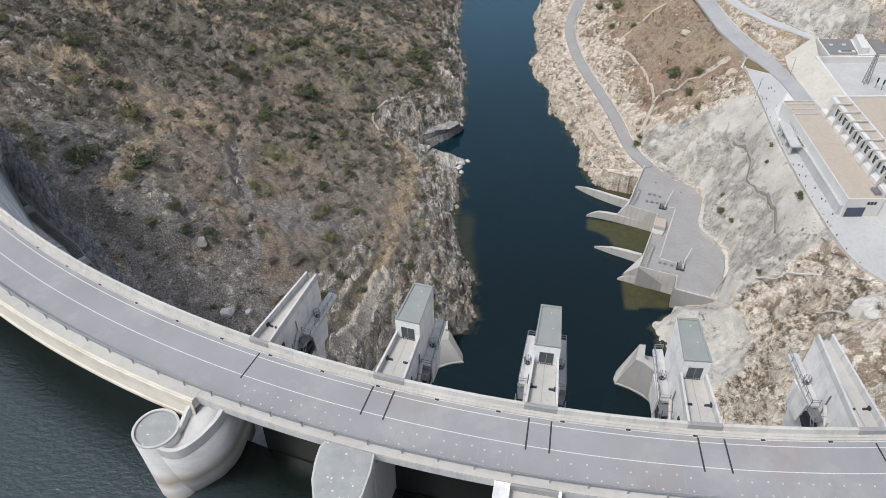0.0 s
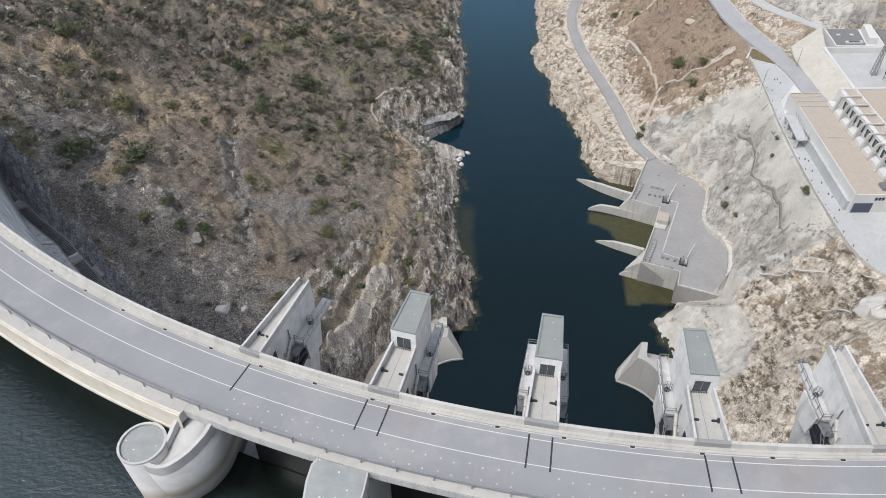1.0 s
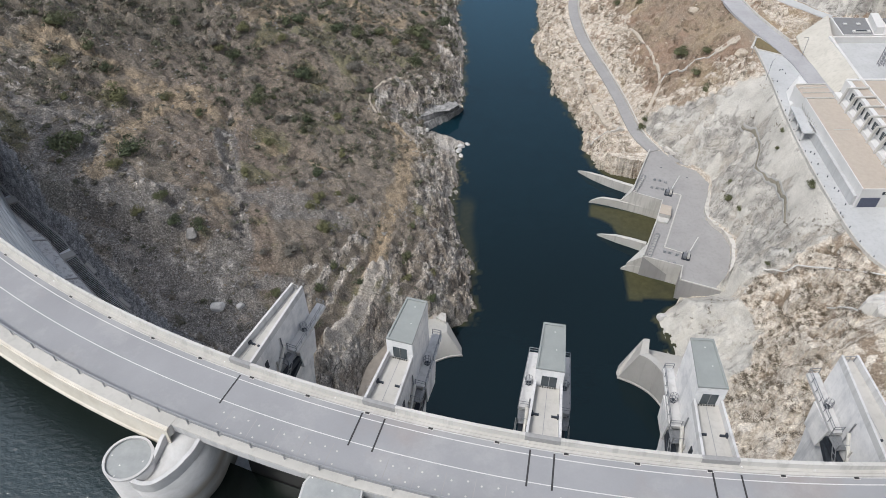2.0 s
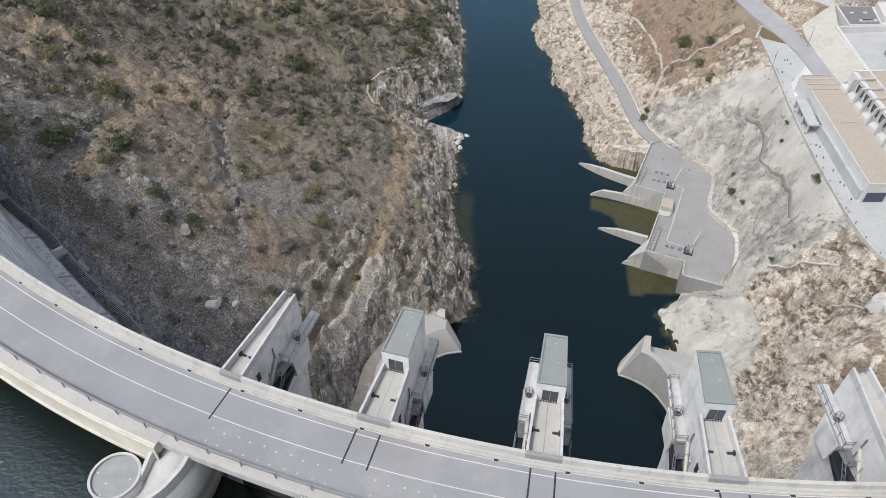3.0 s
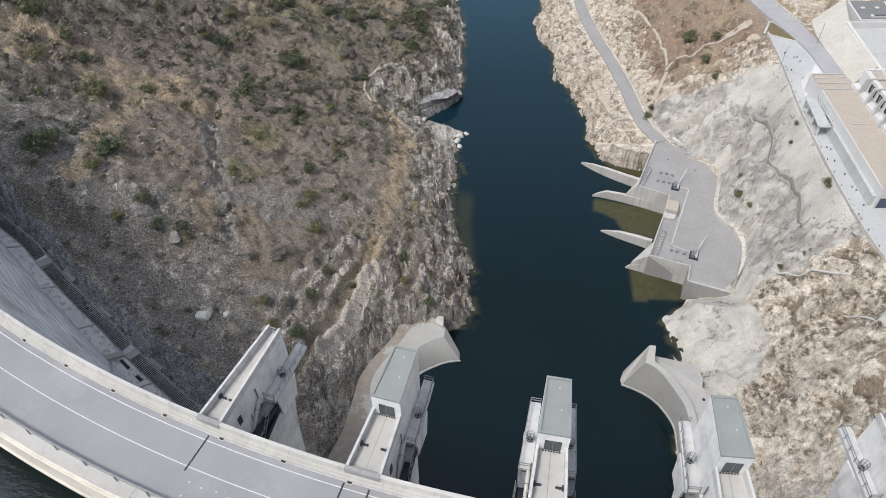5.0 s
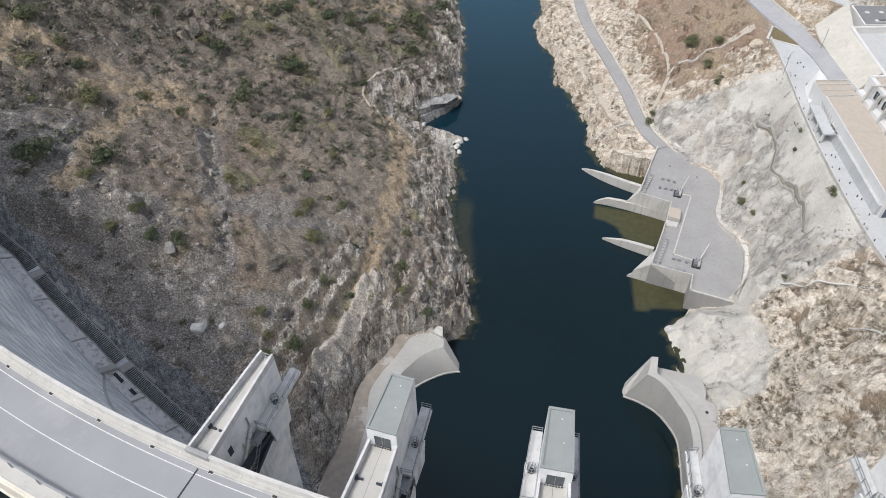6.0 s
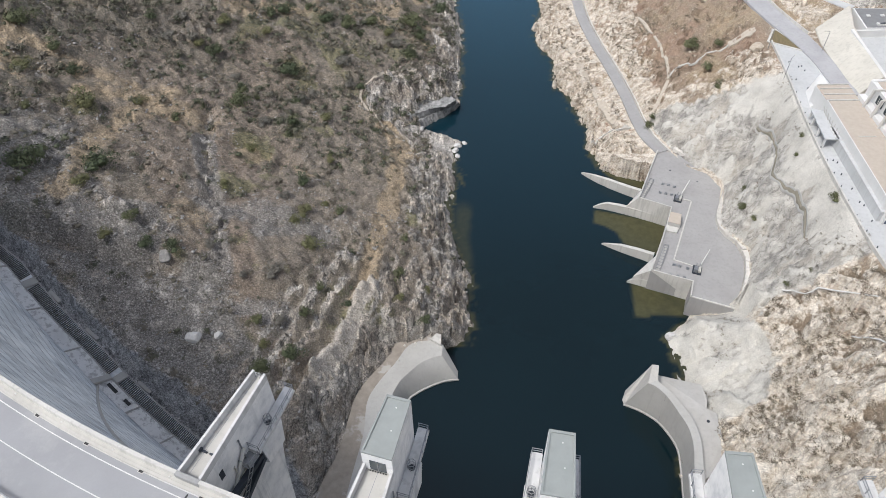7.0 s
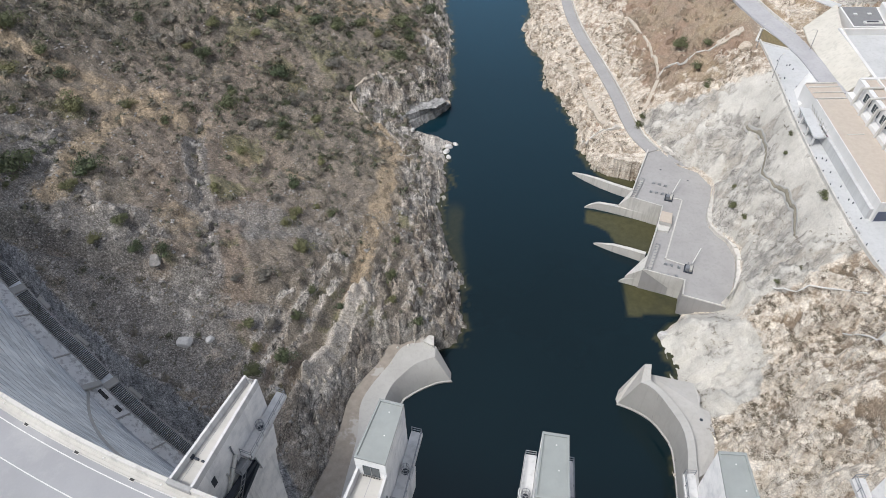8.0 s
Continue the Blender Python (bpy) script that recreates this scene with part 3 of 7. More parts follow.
    left = n.mix(n.math("MULTIPLY", n.attr("block"), 0.9), left, n.mix(1.0, cliff, n.veins(0.35, 0.03, 0.35, (1.0, 1.0, 1.6)), "MULTIPLY"))
    # right bank: cream rock with brown dry scrub, and sprayed concrete over grey beds
    dry = n.ramp(fine, (0.32, (0.155, 0.122, 0.092)), (0.5, (0.235, 0.186, 0.138)), (0.68, (0.37, 0.30, 0.225)))
    upland = n.ramp(y_km, (0.21, 0.0), (0.25, 1.0))
    dry = n.mix(n.math("MULTIPLY", n.ramp(n.noise(0.07, 5, 0.65), (0.46, 0.0), (0.60, 0.65)), upland), dry, n.ramp(fine, (0.35, (0.19, 0.125, 0.092)), (0.65, (0.31, 0.215, 0.155))))
    dry = n.mix(n.math("MULTIPLY", n.ramp(n.noise(0.045, 4, 0.6), (0.50, 0.0), (0.60, 0.6)), upland), dry, n.ramp(fine, (0.35, (0.24, 0.19, 0.125)), (0.65, (0.38, 0.315, 0.215))))
    pale_rock = n.ramp(n.noise(0.42, 8, 0.68, (0.7, 1.3, 1.0, 10, 20, 40)), (0.32, (0.33, 0.278, 0.22)), (0.46, (0.53, 0.472, 0.395)), (0.60, (0.68, 0.63, 0.55)))
    pale_rock = n.mix(1.0, pale_rock, n.veins(0.24, 0.025, 0.58, (0.7, 1.5, 1.3, 15, 25, 40), 5.0), "MULTIPLY")
    pale_rock = n.mix(1.0, pale_rock, n.veins(0.55, 0.03, 0.74, (0.6, 1.7, 1.0, 0, 35, 30), 5.0), "MULTIPLY")
    far = n.math("MULTIPLY", n.ramp(y_km, (0.245, 0.0), (0.275, 1.0)), n.math("MULTIPLY", n.ramp(n.math("MULTIPLY", n.axis(0), 0.01), (0.85, 0.0), (0.94, 1.0)), 0.34))
    far = n.math("MULTIPLY", far, n.ramp(n.math("MULTIPLY", n.axis(0), 0.005), (0.605, 1.0), (0.635, 0.0)))
    near = n.math("MULTIPLY", n.ramp(n.math("MULTIPLY", n.axis(0), 0.01), (0.82, 1.0), (0.98, 0.0)), n.ramp(y_km, (0.15, 0.16), (0.17, 0.0)))
    veg = n.math("SUBTRACT", n.math("ADD", n.noise(0.42, 9, 0.74), n.math("ADD", n.math("MULTIPLY", n.math("SUBTRACT", rock, 0.62), 0.22), n.math("MULTIPLY", n.math("SUBTRACT", n.attr("block"), 0.56), 0.30))), n.math("SUBTRACT", far, near))
    pale_rock = n.mix(n.math("MULTIPLY", upland, 0.5), pale_rock, n.mix(1.0, pale_rock, (0.80, 0.77, 0.74), "MULTIPLY"))
    veg = n.math("SUBTRACT", veg, n.math("MULTIPLY", upland, 0.03))
    right = n.mix(n.ramp(veg, (0.40, 0.0), (0.50, 1.0)), dry, pale_rock)
    mortar = n.ramp(n.noise(0.20, 8, 0.66, (0.8, 1.4, 1.2, 0, 0, -50)), (0.34, (0.19, 0.185, 0.172)), (0.47, (0.325, 0.316, 0.292)), (0.60, (0.475, 0.46, 0.425)))
    mortar = n.mix(1.0, mortar, n.veins(0.13, 0.022, 0.38, (0.6, 2.2, 1.3, 25, -20, -50), 7.0, 1.0), "MULTIPLY")
    mortar = n.mix(1.0, mortar, n.veins(0.30, 0.02, 0.66, (0.8, 1.6, 1.0, 0, 20, -40), 7.0, 0.8), "MULTIPLY")
    mortar = n.mix(n.ramp(n.noise(0.09, 5, 0.6), (0.5, 0.0), (0.62, 0.5)), mortar, (0.40, 0.365, 0.31))
    coat = n.ramp(n.noise(0.12, 7, 0.65), (0.34, (0.39, 0.38, 0.348)), (0.5, (0.49, 0.478, 0.438)), (0.65, (0.56, 0.545, 0.50)))
    coat = n.mix(1.0, coat, n.veins(0.13, 0.008, 0.75, (1.0, 1.0, 1.0), 6.0, 0.8), "MULTIPLY")
    mortar = n.mix(n.ramp(n.math("ADD", n.attr("block"), n.math("MULTIPLY", n.math("SUBTRACT", mid, 0.5), 0.5)), (0.66, 0.0), (0.86, 0.9)), mortar, coat)
    right = n.mix(n.ramp(n.math("ADD", spray, n.math("MULTIPLY", n.math("SUBTRACT", mid, 0.5), 1.1)), (0.4, 0.0), (0.55, 0.92)), right, mortar)
    c = n.mix(pale, left, right)
    c = n.mix(n.mix(pale, n.mix(spray, (0.68, 0.68, 0.68), (0.2, 0.2, 0.2)), n.mix(spray, (0.30, 0.30, 0.30), (0.15, 0.15, 0.15))), c, n.mix(1.0, c, speck, "MULTIPLY"))
    h = n.math("MULTIPLY", n.math("ADD", n.math("MULTIPLY", fine, 1.2), n.math("MULTIPLY", grain, 0.45)), n.math("SUBTRACT", 1.0, n.math("ADD", n.math("MULTIPLY", pale, 0.25), n.math("MULTIPLY", spray, 0.15))))
    return n.finish(c, h, 0.75, 0.45)


def build_ground():
    xs = spread(-2600, -185, 190, 2600, 0.62)
    ys = spread(-2600, 84, 446, 2600, 0.62)
    gx, gy = np.meshgrid(xs, ys)
    z, rock, pale, spray, wild, block = ground(gx.ravel(), gy.ravel())
    nx, ny = len(xs), len(ys)
    co = np.stack([gx.ravel(), gy.ravel(), z], 1)
    i = (np.arange(ny - 1)[:, None] * nx + np.arange(nx - 1)[None]).ravel()
    quads = np.stack([i, i + 1, i + nx + 1, i + nx], 1)
    me = bpy.data.meshes.new("ground")
    me.vertices.add(len(co))
    me.vertices.foreach_set("co", co.ravel())
    me.loops.add(quads.size)
    me.loops.foreach_set("vertex_index", quads.ravel())
    me.polygons.add(len(quads))
    me.polygons.foreach_set("loop_start", np.arange(0, quads.size, 4))
    me.update(calc_edges=True)
    for name, val in (("rock", rock), ("pale", pale), ("spray", spray), ("block", block), *zip(("sward", "scree", "red_soil", "weeds", "rib"), zones(gx.ravel(), gy.ravel()))):
        a = me.attributes.new(name, "FLOAT", "POINT")
        a.data.foreach_set("value", val.astype(np.float32))
    me.materials.append(ground_material())
    smooth = (rock[i] < 0.5) | (spray[i] > 0.3)
    me.polygons.foreach_set("use_smooth", smooth)
    return tagged(new("ground", me), "steep rocky valley sides with dry scrub and pale cut rock", "hillside", kind="structure")


def water_material(name, deep, sky_tone, bump, scale, rough=0.06, wave=0.25, lee_reflection=False):
    n = Nodes(name, rough)
    n.bsdf.inputs["IOR"].default_value = 1.36
    w = n.noise(scale, 3, 0.6, (1.0, 1.6, 1.0))
    big = n.noise(0.02, 4, 0.6)
    # far water: the sky's reflection is put into the base colour, growing with y
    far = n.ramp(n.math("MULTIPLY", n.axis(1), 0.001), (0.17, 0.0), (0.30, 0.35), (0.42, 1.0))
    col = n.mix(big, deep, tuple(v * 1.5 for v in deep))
    col = n.mix(far, col, sky_tone)
    bed = n.ramp(n.noise(0.5, 5, 0.65), (0.35, (0.050, 0.051, 0.025)), (0.7, (0.070, 0.066, 0.033)))
    col = n.mix(n.attr("shallow"), col, bed)
    if lee_reflection:
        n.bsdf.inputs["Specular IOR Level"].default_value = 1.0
        # painted reflections: dark dam close by, paler sky farther out
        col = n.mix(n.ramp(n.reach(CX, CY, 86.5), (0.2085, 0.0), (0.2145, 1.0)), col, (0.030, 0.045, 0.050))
        # ripples are calmer in the lee of the dam
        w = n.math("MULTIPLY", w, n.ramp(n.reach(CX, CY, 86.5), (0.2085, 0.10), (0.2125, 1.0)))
    return n.finish(col, w, bump, wave)


def build_water():
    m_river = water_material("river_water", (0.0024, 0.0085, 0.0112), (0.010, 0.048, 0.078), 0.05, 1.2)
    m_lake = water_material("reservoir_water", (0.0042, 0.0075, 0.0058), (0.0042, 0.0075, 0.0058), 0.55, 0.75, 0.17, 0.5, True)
    xs, ys = spread(-900, -30, 110, 1500, 0.9), spread(60, 90, 440, 2500, 0.9)
    gx, gy = np.meshgrid(xs, ys)
    bed = ground(gx.ravel(), gy.ravel())[0]
    nx, ny = len(xs), len(ys)
    me = bpy.data.meshes.new("river_water")
    faces = [(k * nx + i, k * nx + i + 1, (k + 1) * nx + i + 1, (k + 1) * nx + i) for k in range(ny - 1) for i in range(nx - 1)]
    me.from_pydata(np.stack([gx.ravel(), gy.ravel(), np.zeros(nx * ny)], 1).tolist(), [], faces)
    wx, wy = gx.ravel(), gy.ravel()
    aprons = ([(62.5, 178.0), (80, 172), (77, 163.8), (66.1, 164.6), (65.4, 163.4), (61.2, 163.9)],
              [(55.9, 213.9), (69.3, 209.8), (82, 206.5), (75, 190.6), (66.9, 193.5), (63.3, 196.8), (61.8, 202.4), (58.5, 205.3), (54.5, 207.3)],
              [(62.0, 238.5), (79, 232), (76, 225.0), (68.9, 228.8), (63.8, 233.6)])
    basin = np.zeros_like(wx)
    for poly in aprons:
        inside = np.zeros(len(wx), bool)
        for (ax, ay), (bx, by) in zip(poly, poly[1:] + poly[:1]):
            inside ^= ((ay > wy) != (by > wy)) & (wx < (bx - ax) * (wy - ay) / (by - ay + 1e-9) + ax)
        off = off_line(wx, wy, poly + poly[:1])
        basin = np.maximum(basin, fade(-0.7, 0.7, np.where(inside, off, -off)) * (0.55 + 0.9 * fbm(wx, wy, 6, 4, 221)))
    bar = fade(4.5, 1.0, np.abs(gx.ravel() - 6.5 - 2.5 * (fbm(gx.ravel(), gy.ravel(), 9, 3, 55) - 0.5))) * fade(180, 190, gy.ravel()) * fade(222, 212, gy.ravel())
    shallow = np.clip(np.maximum(np.maximum(fade(-2.6, -0.2, bed) * 0.8, basin), bar * 0.4), 0, 1)
    a = me.attributes.new("shallow", "FLOAT", "POINT")
    a.data.foreach_set("value", shallow.astype(np.float32))
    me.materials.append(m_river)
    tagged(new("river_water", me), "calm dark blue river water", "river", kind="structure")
    ths = np.linspace(-66, 56, 60)
    b = Build()
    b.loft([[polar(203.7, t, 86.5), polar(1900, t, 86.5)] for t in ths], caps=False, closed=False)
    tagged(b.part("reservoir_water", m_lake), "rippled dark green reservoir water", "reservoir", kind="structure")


build_ground()
build_water()

# ---- dam ----
PIER_T = [-22.12, -16.42, -10.72, -5.02, 0.68]


def road_material():
    n = Nodes("road_asphalt", 0.85)
    big, fine = n.noise(0.10, 5, 0.6), n.noise(3.5, 5, 0.7)
    c = n.ramp(big, (0.3, (0.252, 0.257, 0.268)), (0.7, (0.305, 0.310, 0.322)))
    c = n.mix(n.math("MULTIPLY", n.ramp(n.noise(0.06, 4, 0.6, (1, 1, 1)), (0.56, 0.0), (0.70, 1.0)), 0.5), c, (0.31, 0.245, 0.21))
    c = n.mix(n.math("MULTIPLY", n.ramp(n.noise(0.16, 6, 0.7), (0.52, 0.0), (0.66, 1.0)), 0.5), c, (0.37, 0.37, 0.37))
    c = n.mix(n.math("MULTIPLY", fine, 0.3), c, (0.2, 0.2, 0.2))
    return n.finish(c, fine, 0.2, 0.02)


def dam_face_material():
    n = Nodes("dam_face_concrete", 0.9)
    z = n.axis(2)
    flat = n.t.nodes.new("ShaderNodeVectorMath")
    flat.operation = "SUBTRACT"
    n.put(flat.inputs[0], n.coords)
    flat.inputs[1].default_value = (CX, CY, 0)
    xyz = n.t.nodes.new("ShaderNodeSeparateXYZ")
    n.t.links.new(flat.outputs[0], xyz.inputs[0])
    turn = n.math("MULTIPLY", n.math("ARCTAN2", xyz.outputs[0], n.math("MULTIPLY", xyz.outputs[1], -1.0)), 28.0)
    row = n.math("FLOOR", n.math("MULTIPLY", z, 0.30))
    cell = n.math("ADD", n.math("FLOOR", n.math("ADD", turn, n.math("MULTIPLY", n.math("SINE", n.math("MULTIPLY", row, 12.9)), 0.5))), n.math("MULTIPLY", row, 57.0))
    rnd = n.t.nodes.new("ShaderNodeTexWhiteNoise")
    rnd.noise_dimensions = "1D"
    n.put(rnd.inputs["W"], cell)
    lifts = n.math("ABSOLUTE", n.math("SUBTRACT", n.math("FRACT", n.math("MULTIPLY", z, 0.30)), 0.5))
    line = n.ramp(lifts, (0.38, 0.0), (0.44, 1.0))
    stain = n.noise(0.16, 8, 0.72, (1, 1, 0.6))
    c = n.ramp(stain, (0.34, (0.40, 0.43, 0.465)), (0.48, (0.57, 0.605, 0.635)), (0.62, (0.72, 0.745, 0.765)))
    c = n.mix(0.35, c, n.mix(1.0, c, n.ramp(rnd.outputs[0], (0.0, 0.66), (1.0, 1.30)), "MULTIPLY"))
    c = n.mix(n.math("MULTIPLY", n.ramp(n.noise(0.32, 7, 0.72, (1, 1, 0.22)), (0.47, 0.0), (0.60, 1.0)), 0.6), c, (0.76, 0.775, 0.785))
    c = n.mix(n.math("MULTIPLY", n.ramp(n.noise(0.22, 7, 0.72, (1, 1, 0.30)), (0.54, 0.0), (0.66, 1.0)), 0.6), c, (0.30, 0.325, 0.35))
    c = n.mix(n.math("MULTIPLY", line, n.ramp(n.noise(0.4, 5, 0.65), (0.38, 0.15), (0.6, 0.8))), c, (0.27, 0.285, 0.305))
    return n.finish(c, n.noise(1.5, 4, 0.6), 0.2, 0.05)


M_ROAD = road_material()


def beam_material():
    n = Nodes("edge_beam_concrete", 0.85)
    c = n.ramp(n.noise(0.35, 5, 0.6), (0.3, (0.53, 0.49, 0.415)), (0.7, (0.66, 0.625, 0.55)))
    low = n.math("ADD", n.math("MULTIPLY", n.axis(2), 0.25), n.math("MULTIPLY", n.noise(0.5, 5, 0.65), 0.5))
    c = n.mix(n.ramp(n.math("SUBTRACT", low, 24.3), (0.25, 0.85), (0.62, 0.0)), c, (0.30, 0.235, 0.165))
    c = n.mix(n.math("MULTIPLY", n.ramp(n.noise(0.7, 5, 0.7), (0.6, 0.0), (0.7, 1.0)), 0.4), c, (0.36, 0.34, 0.30))
    return n.finish(c, n.noise(2.0, 4, 0.6), 0.15, 0.03)


M_BEAM = beam_material()
M_BRIDGE = concrete("bridge_concrete", (0.58, 0.58, 0.575), (0.47, 0.47, 0.465), 0.4)
M_FACE = dam_face_material()
T0, T1 = -66.0, 56.0


def build_dam():
    dam = thing("dam", "curved concrete arch dam with a road along its crest", "dam")
    rings = []
    ends = [PIER_T[0] - 0.79, PIER_T[0] - 0.75, PIER_T[-1] - 0.02, PIER_T[-1] + 0.02]
    for t in sorted(list(np.arange(T0, T1 + 0.5, 1.0)) + ends):
        top = 84.0 if ends[0] + .01 < t < ends[3] - .01 else 100.6
        us = 204.5 if top < 90 else 203.5
        prof = [(R_DS + 0.6, 100.6)] + [(face_r(z, t), z) for z in range(99, -10, -6)] + [(us, -9), (us, 96.0), (206, 98.0), (206, 100.6)]
        prof = [(r, min(z, top)) for r, z in prof]
        rings.append([polar(r, t, z) for r, z in prof])
    Build().loft(rings).part("body", M_FACE, dam, "grey arch face with stained lift lines", True)
    # corbelled crest, road slab and footways
    turn = PIER_T[0] - 0.6
    arc([(R_DS, 100.6), (R_DS, 102.0), (208.9, 102.0), (208.9, 100.8), (208.5, 100.5), (206.0, 100.3), (206.0, 100.0), (198.0, 100.0)], T0, turn).part("crest_slab", M_CREAM, dam)
    arc([(R_DS, 100.6), (R_DS, 102.0), (208.05, 102.0), (208.0, 100.7), (207.3, 100.6), (206.0, 100.3), (206.0, 100.0), (198.0, 100.0)], turn + 0.01, T1).part("bridge_slab", M_BRIDGE, dam, "whitish bridge slab over the spillway bays")
    arc([(198.75, 102.004), (198.75, 102.03), (206.9, 102.03), (206.9, 102.004)], T0, T1).part("carriageway", M_ROAD, dam, "pale worn asphalt carriageway")
    arc([(R_DS, 102.005), (R_DS, 103.1), (R_DS + 0.42, 103.1), (R_DS + 0.46, 102.5), (R_DS + 0.5, 102.26)], T0, T1).part("downstream_parapet", M_CREAM, dam, "cream concrete parapet")
    arc([(R_DS + 0.47, 102.006), (R_DS + 0.47, 102.3), (R_DS + 0.85, 102.3), (R_DS + 0.86, 102.2), (R_DS + 1.2, 102.19), (R_DS + 1.21, 102.006)], T0, T1).part("downstream_footway", M_WALKFLOOR, dam, "narrow stepped concrete footway")
    arc([(206.95, 102.005), (206.95, 102.2), (208.45, 102.2), (208.46, 102.005)], T0, turn).part("upstream_footway", M_WALKFLOOR, dam, "grey concrete footway")
    arc([(206.95, 102.005), (206.95, 102.16), (207.75, 102.2), (208.02, 102.16), (208.02, 102.005)], turn + 0.01, T1).part("bridge_kerb", M_WALKFLOOR, dam, "narrow pale kerb under the guard rail")
    arc([(208.47, 102.006), (208.47, 102.24), (208.75, 102.22), (209.12, 99.1), (209.3, 98.9), (209.3, 98.4), (208.95, 98.4), (208.93, 102.006)], T0, turn).part("edge_beam", M_BEAM, dam, "cream water-stained concrete edge beam")
    gully = Build().box(-0.27, 0.27, -0.15, 0.15, 0, 0.02).mesh("gully_grate")
    gully.materials.append(M_BLACK)
    frame_me = Build().box(-0.36, 0.36, -0.22, 0.22, -0.02, 0.012).mesh("gully_frame")
    frame_me.materials.append(M_CREAM)
    marker = Build().tube((0, 0, 0), (0, 0, 0.14), 0.11, 8, 0.08).mesh("footway_marker")
    marker.materials.append(M_LINE)
    for t in np.arange(-44.1, 6, 2.28):
        for name, me, r, z, dt in (("gully_frame", frame_me, 198.72, 102.035, 0), ("gully_grate", gully, 198.72, 102.05, 0), ("footway_marker", marker, 198.1, 102.3, 1.0)):
            ob = new(name, me)
            ob.parent = dam
            ob.matrix_basis = pose(*polar(r, t + dt, z), 0, 0, t)
    stud = Build().tube((0, 0, 0), (0, 0, 0.03), 0.12, 8).mesh("cover_plate")
    stud.materials.append(M_CREAM)
    seam = Build().box(-0.04, 0.04, -1.6, 1.6, 0, 0.006).mesh("slab_seam")
    seam.materials.append(M_PLAT)
    for a, b in zip(PIER_T, PIER_T[1:]):
        for k in range(5):
            t = a + 0.95 + k * (b - a - 1.9) / 4
            for dt, r in ((-0.22, 204.2), (0.22, 204.35), (-0.2, 205.9), (0.24, 206.0)):
                ob = new("cover_plate", stud)
                ob.parent = dam
                ob.matrix_basis = pose(*polar(r + random.uniform(-.1, .1), t + dt, 102.034), 0, 0, t)
            ob = new("slab_seam", seam)
            ob.parent = dam
            ob.matrix_basis = pose(*polar(205.2, t + 0.02, 102.033), 0, 0, t)
    for r in (199.5, 202.85):
        arc([(r - 0.06, 102.033), (r - 0.06, 102.04), (r + 0.06, 102.04), (r + 0.06, 102.033)], T0, T1).part("road_line", M_LINE, dam, "white painted road line")
    for a in (-21.75, -16.9, -16.07, -11.07, -10.28, -5.27, -4.38, 0.74):
        Build().hexa([polar(198.9, a - 0.03), polar(203.4, a - 0.03), polar(203.4, a + 0.03), polar(198.9, a + 0.03)], 102.041, 102.05).part("expansion_joint", M_JOINT, dam, "dark rubber expansion joint")
    # guard rail along the upstream side
    rail = thing("guard_rail", "grey steel guard rail along the upstream kerb", "guard rail")
    arc([(207.05, 102.75), (207.05, 103.05), (207.13, 103.05), (207.13, 102.75)], -45, 12).part("beam", M_RAIL, rail)
    arc([(207.03, 103.2), (207.03, 103.28), (207.11, 103.28), (207.11, 103.2)], -45, 12).part("top_rail", M_RAIL, rail)
    post = Build().box(-0.07, 0.07, -0.07, 0.07, 0, 1.2).mesh("post")
    post.materials.append(M_RAIL)
    for t in np.arange(-45, 12, 1.2):
        ob = new("post", post)
        ob.parent = rail
        ob.matrix_basis = pose(*polar(207.2, t, 102.1), 0, 0, t)
    return dam


def pier_frame(th):
    """Local axes of a pier: x along the crest, y downstream from the parapet, z up."""
    return Matrix.Translation(polar(R_DS, th, 0)) @ pose(0, 0, 0, 0, 0, th)


def railing(name, pts, parent, h=1.1, gap=1.6, closed=False):
    """Steel railing along local points."""
    first = None
    for a, b in zip(pts, pts[1:]):
        a, b = Vector(a), Vector(b)
        r = Build().tube(a + Vector((0, 0, h)), b + Vector((0, 0, h)), 0.05, 5).part(name, M_STEEL, parent, "galvanised steel railing")
        first = first or r
        Build().tube(a + Vector((0, 0, h * .55)), b + Vector((0, 0, h * .55)), 0.045, 5).part("mid_rail", M_STEEL, r)
        n = max(1, round((b - a).length / gap))
        for i in range(n + 1):
            p = a.lerp(b, i / n)
            Build().tube(p, p + Vector((0, 0, h)), 0.05, 5).part("post", M_STEEL, r)
    return first


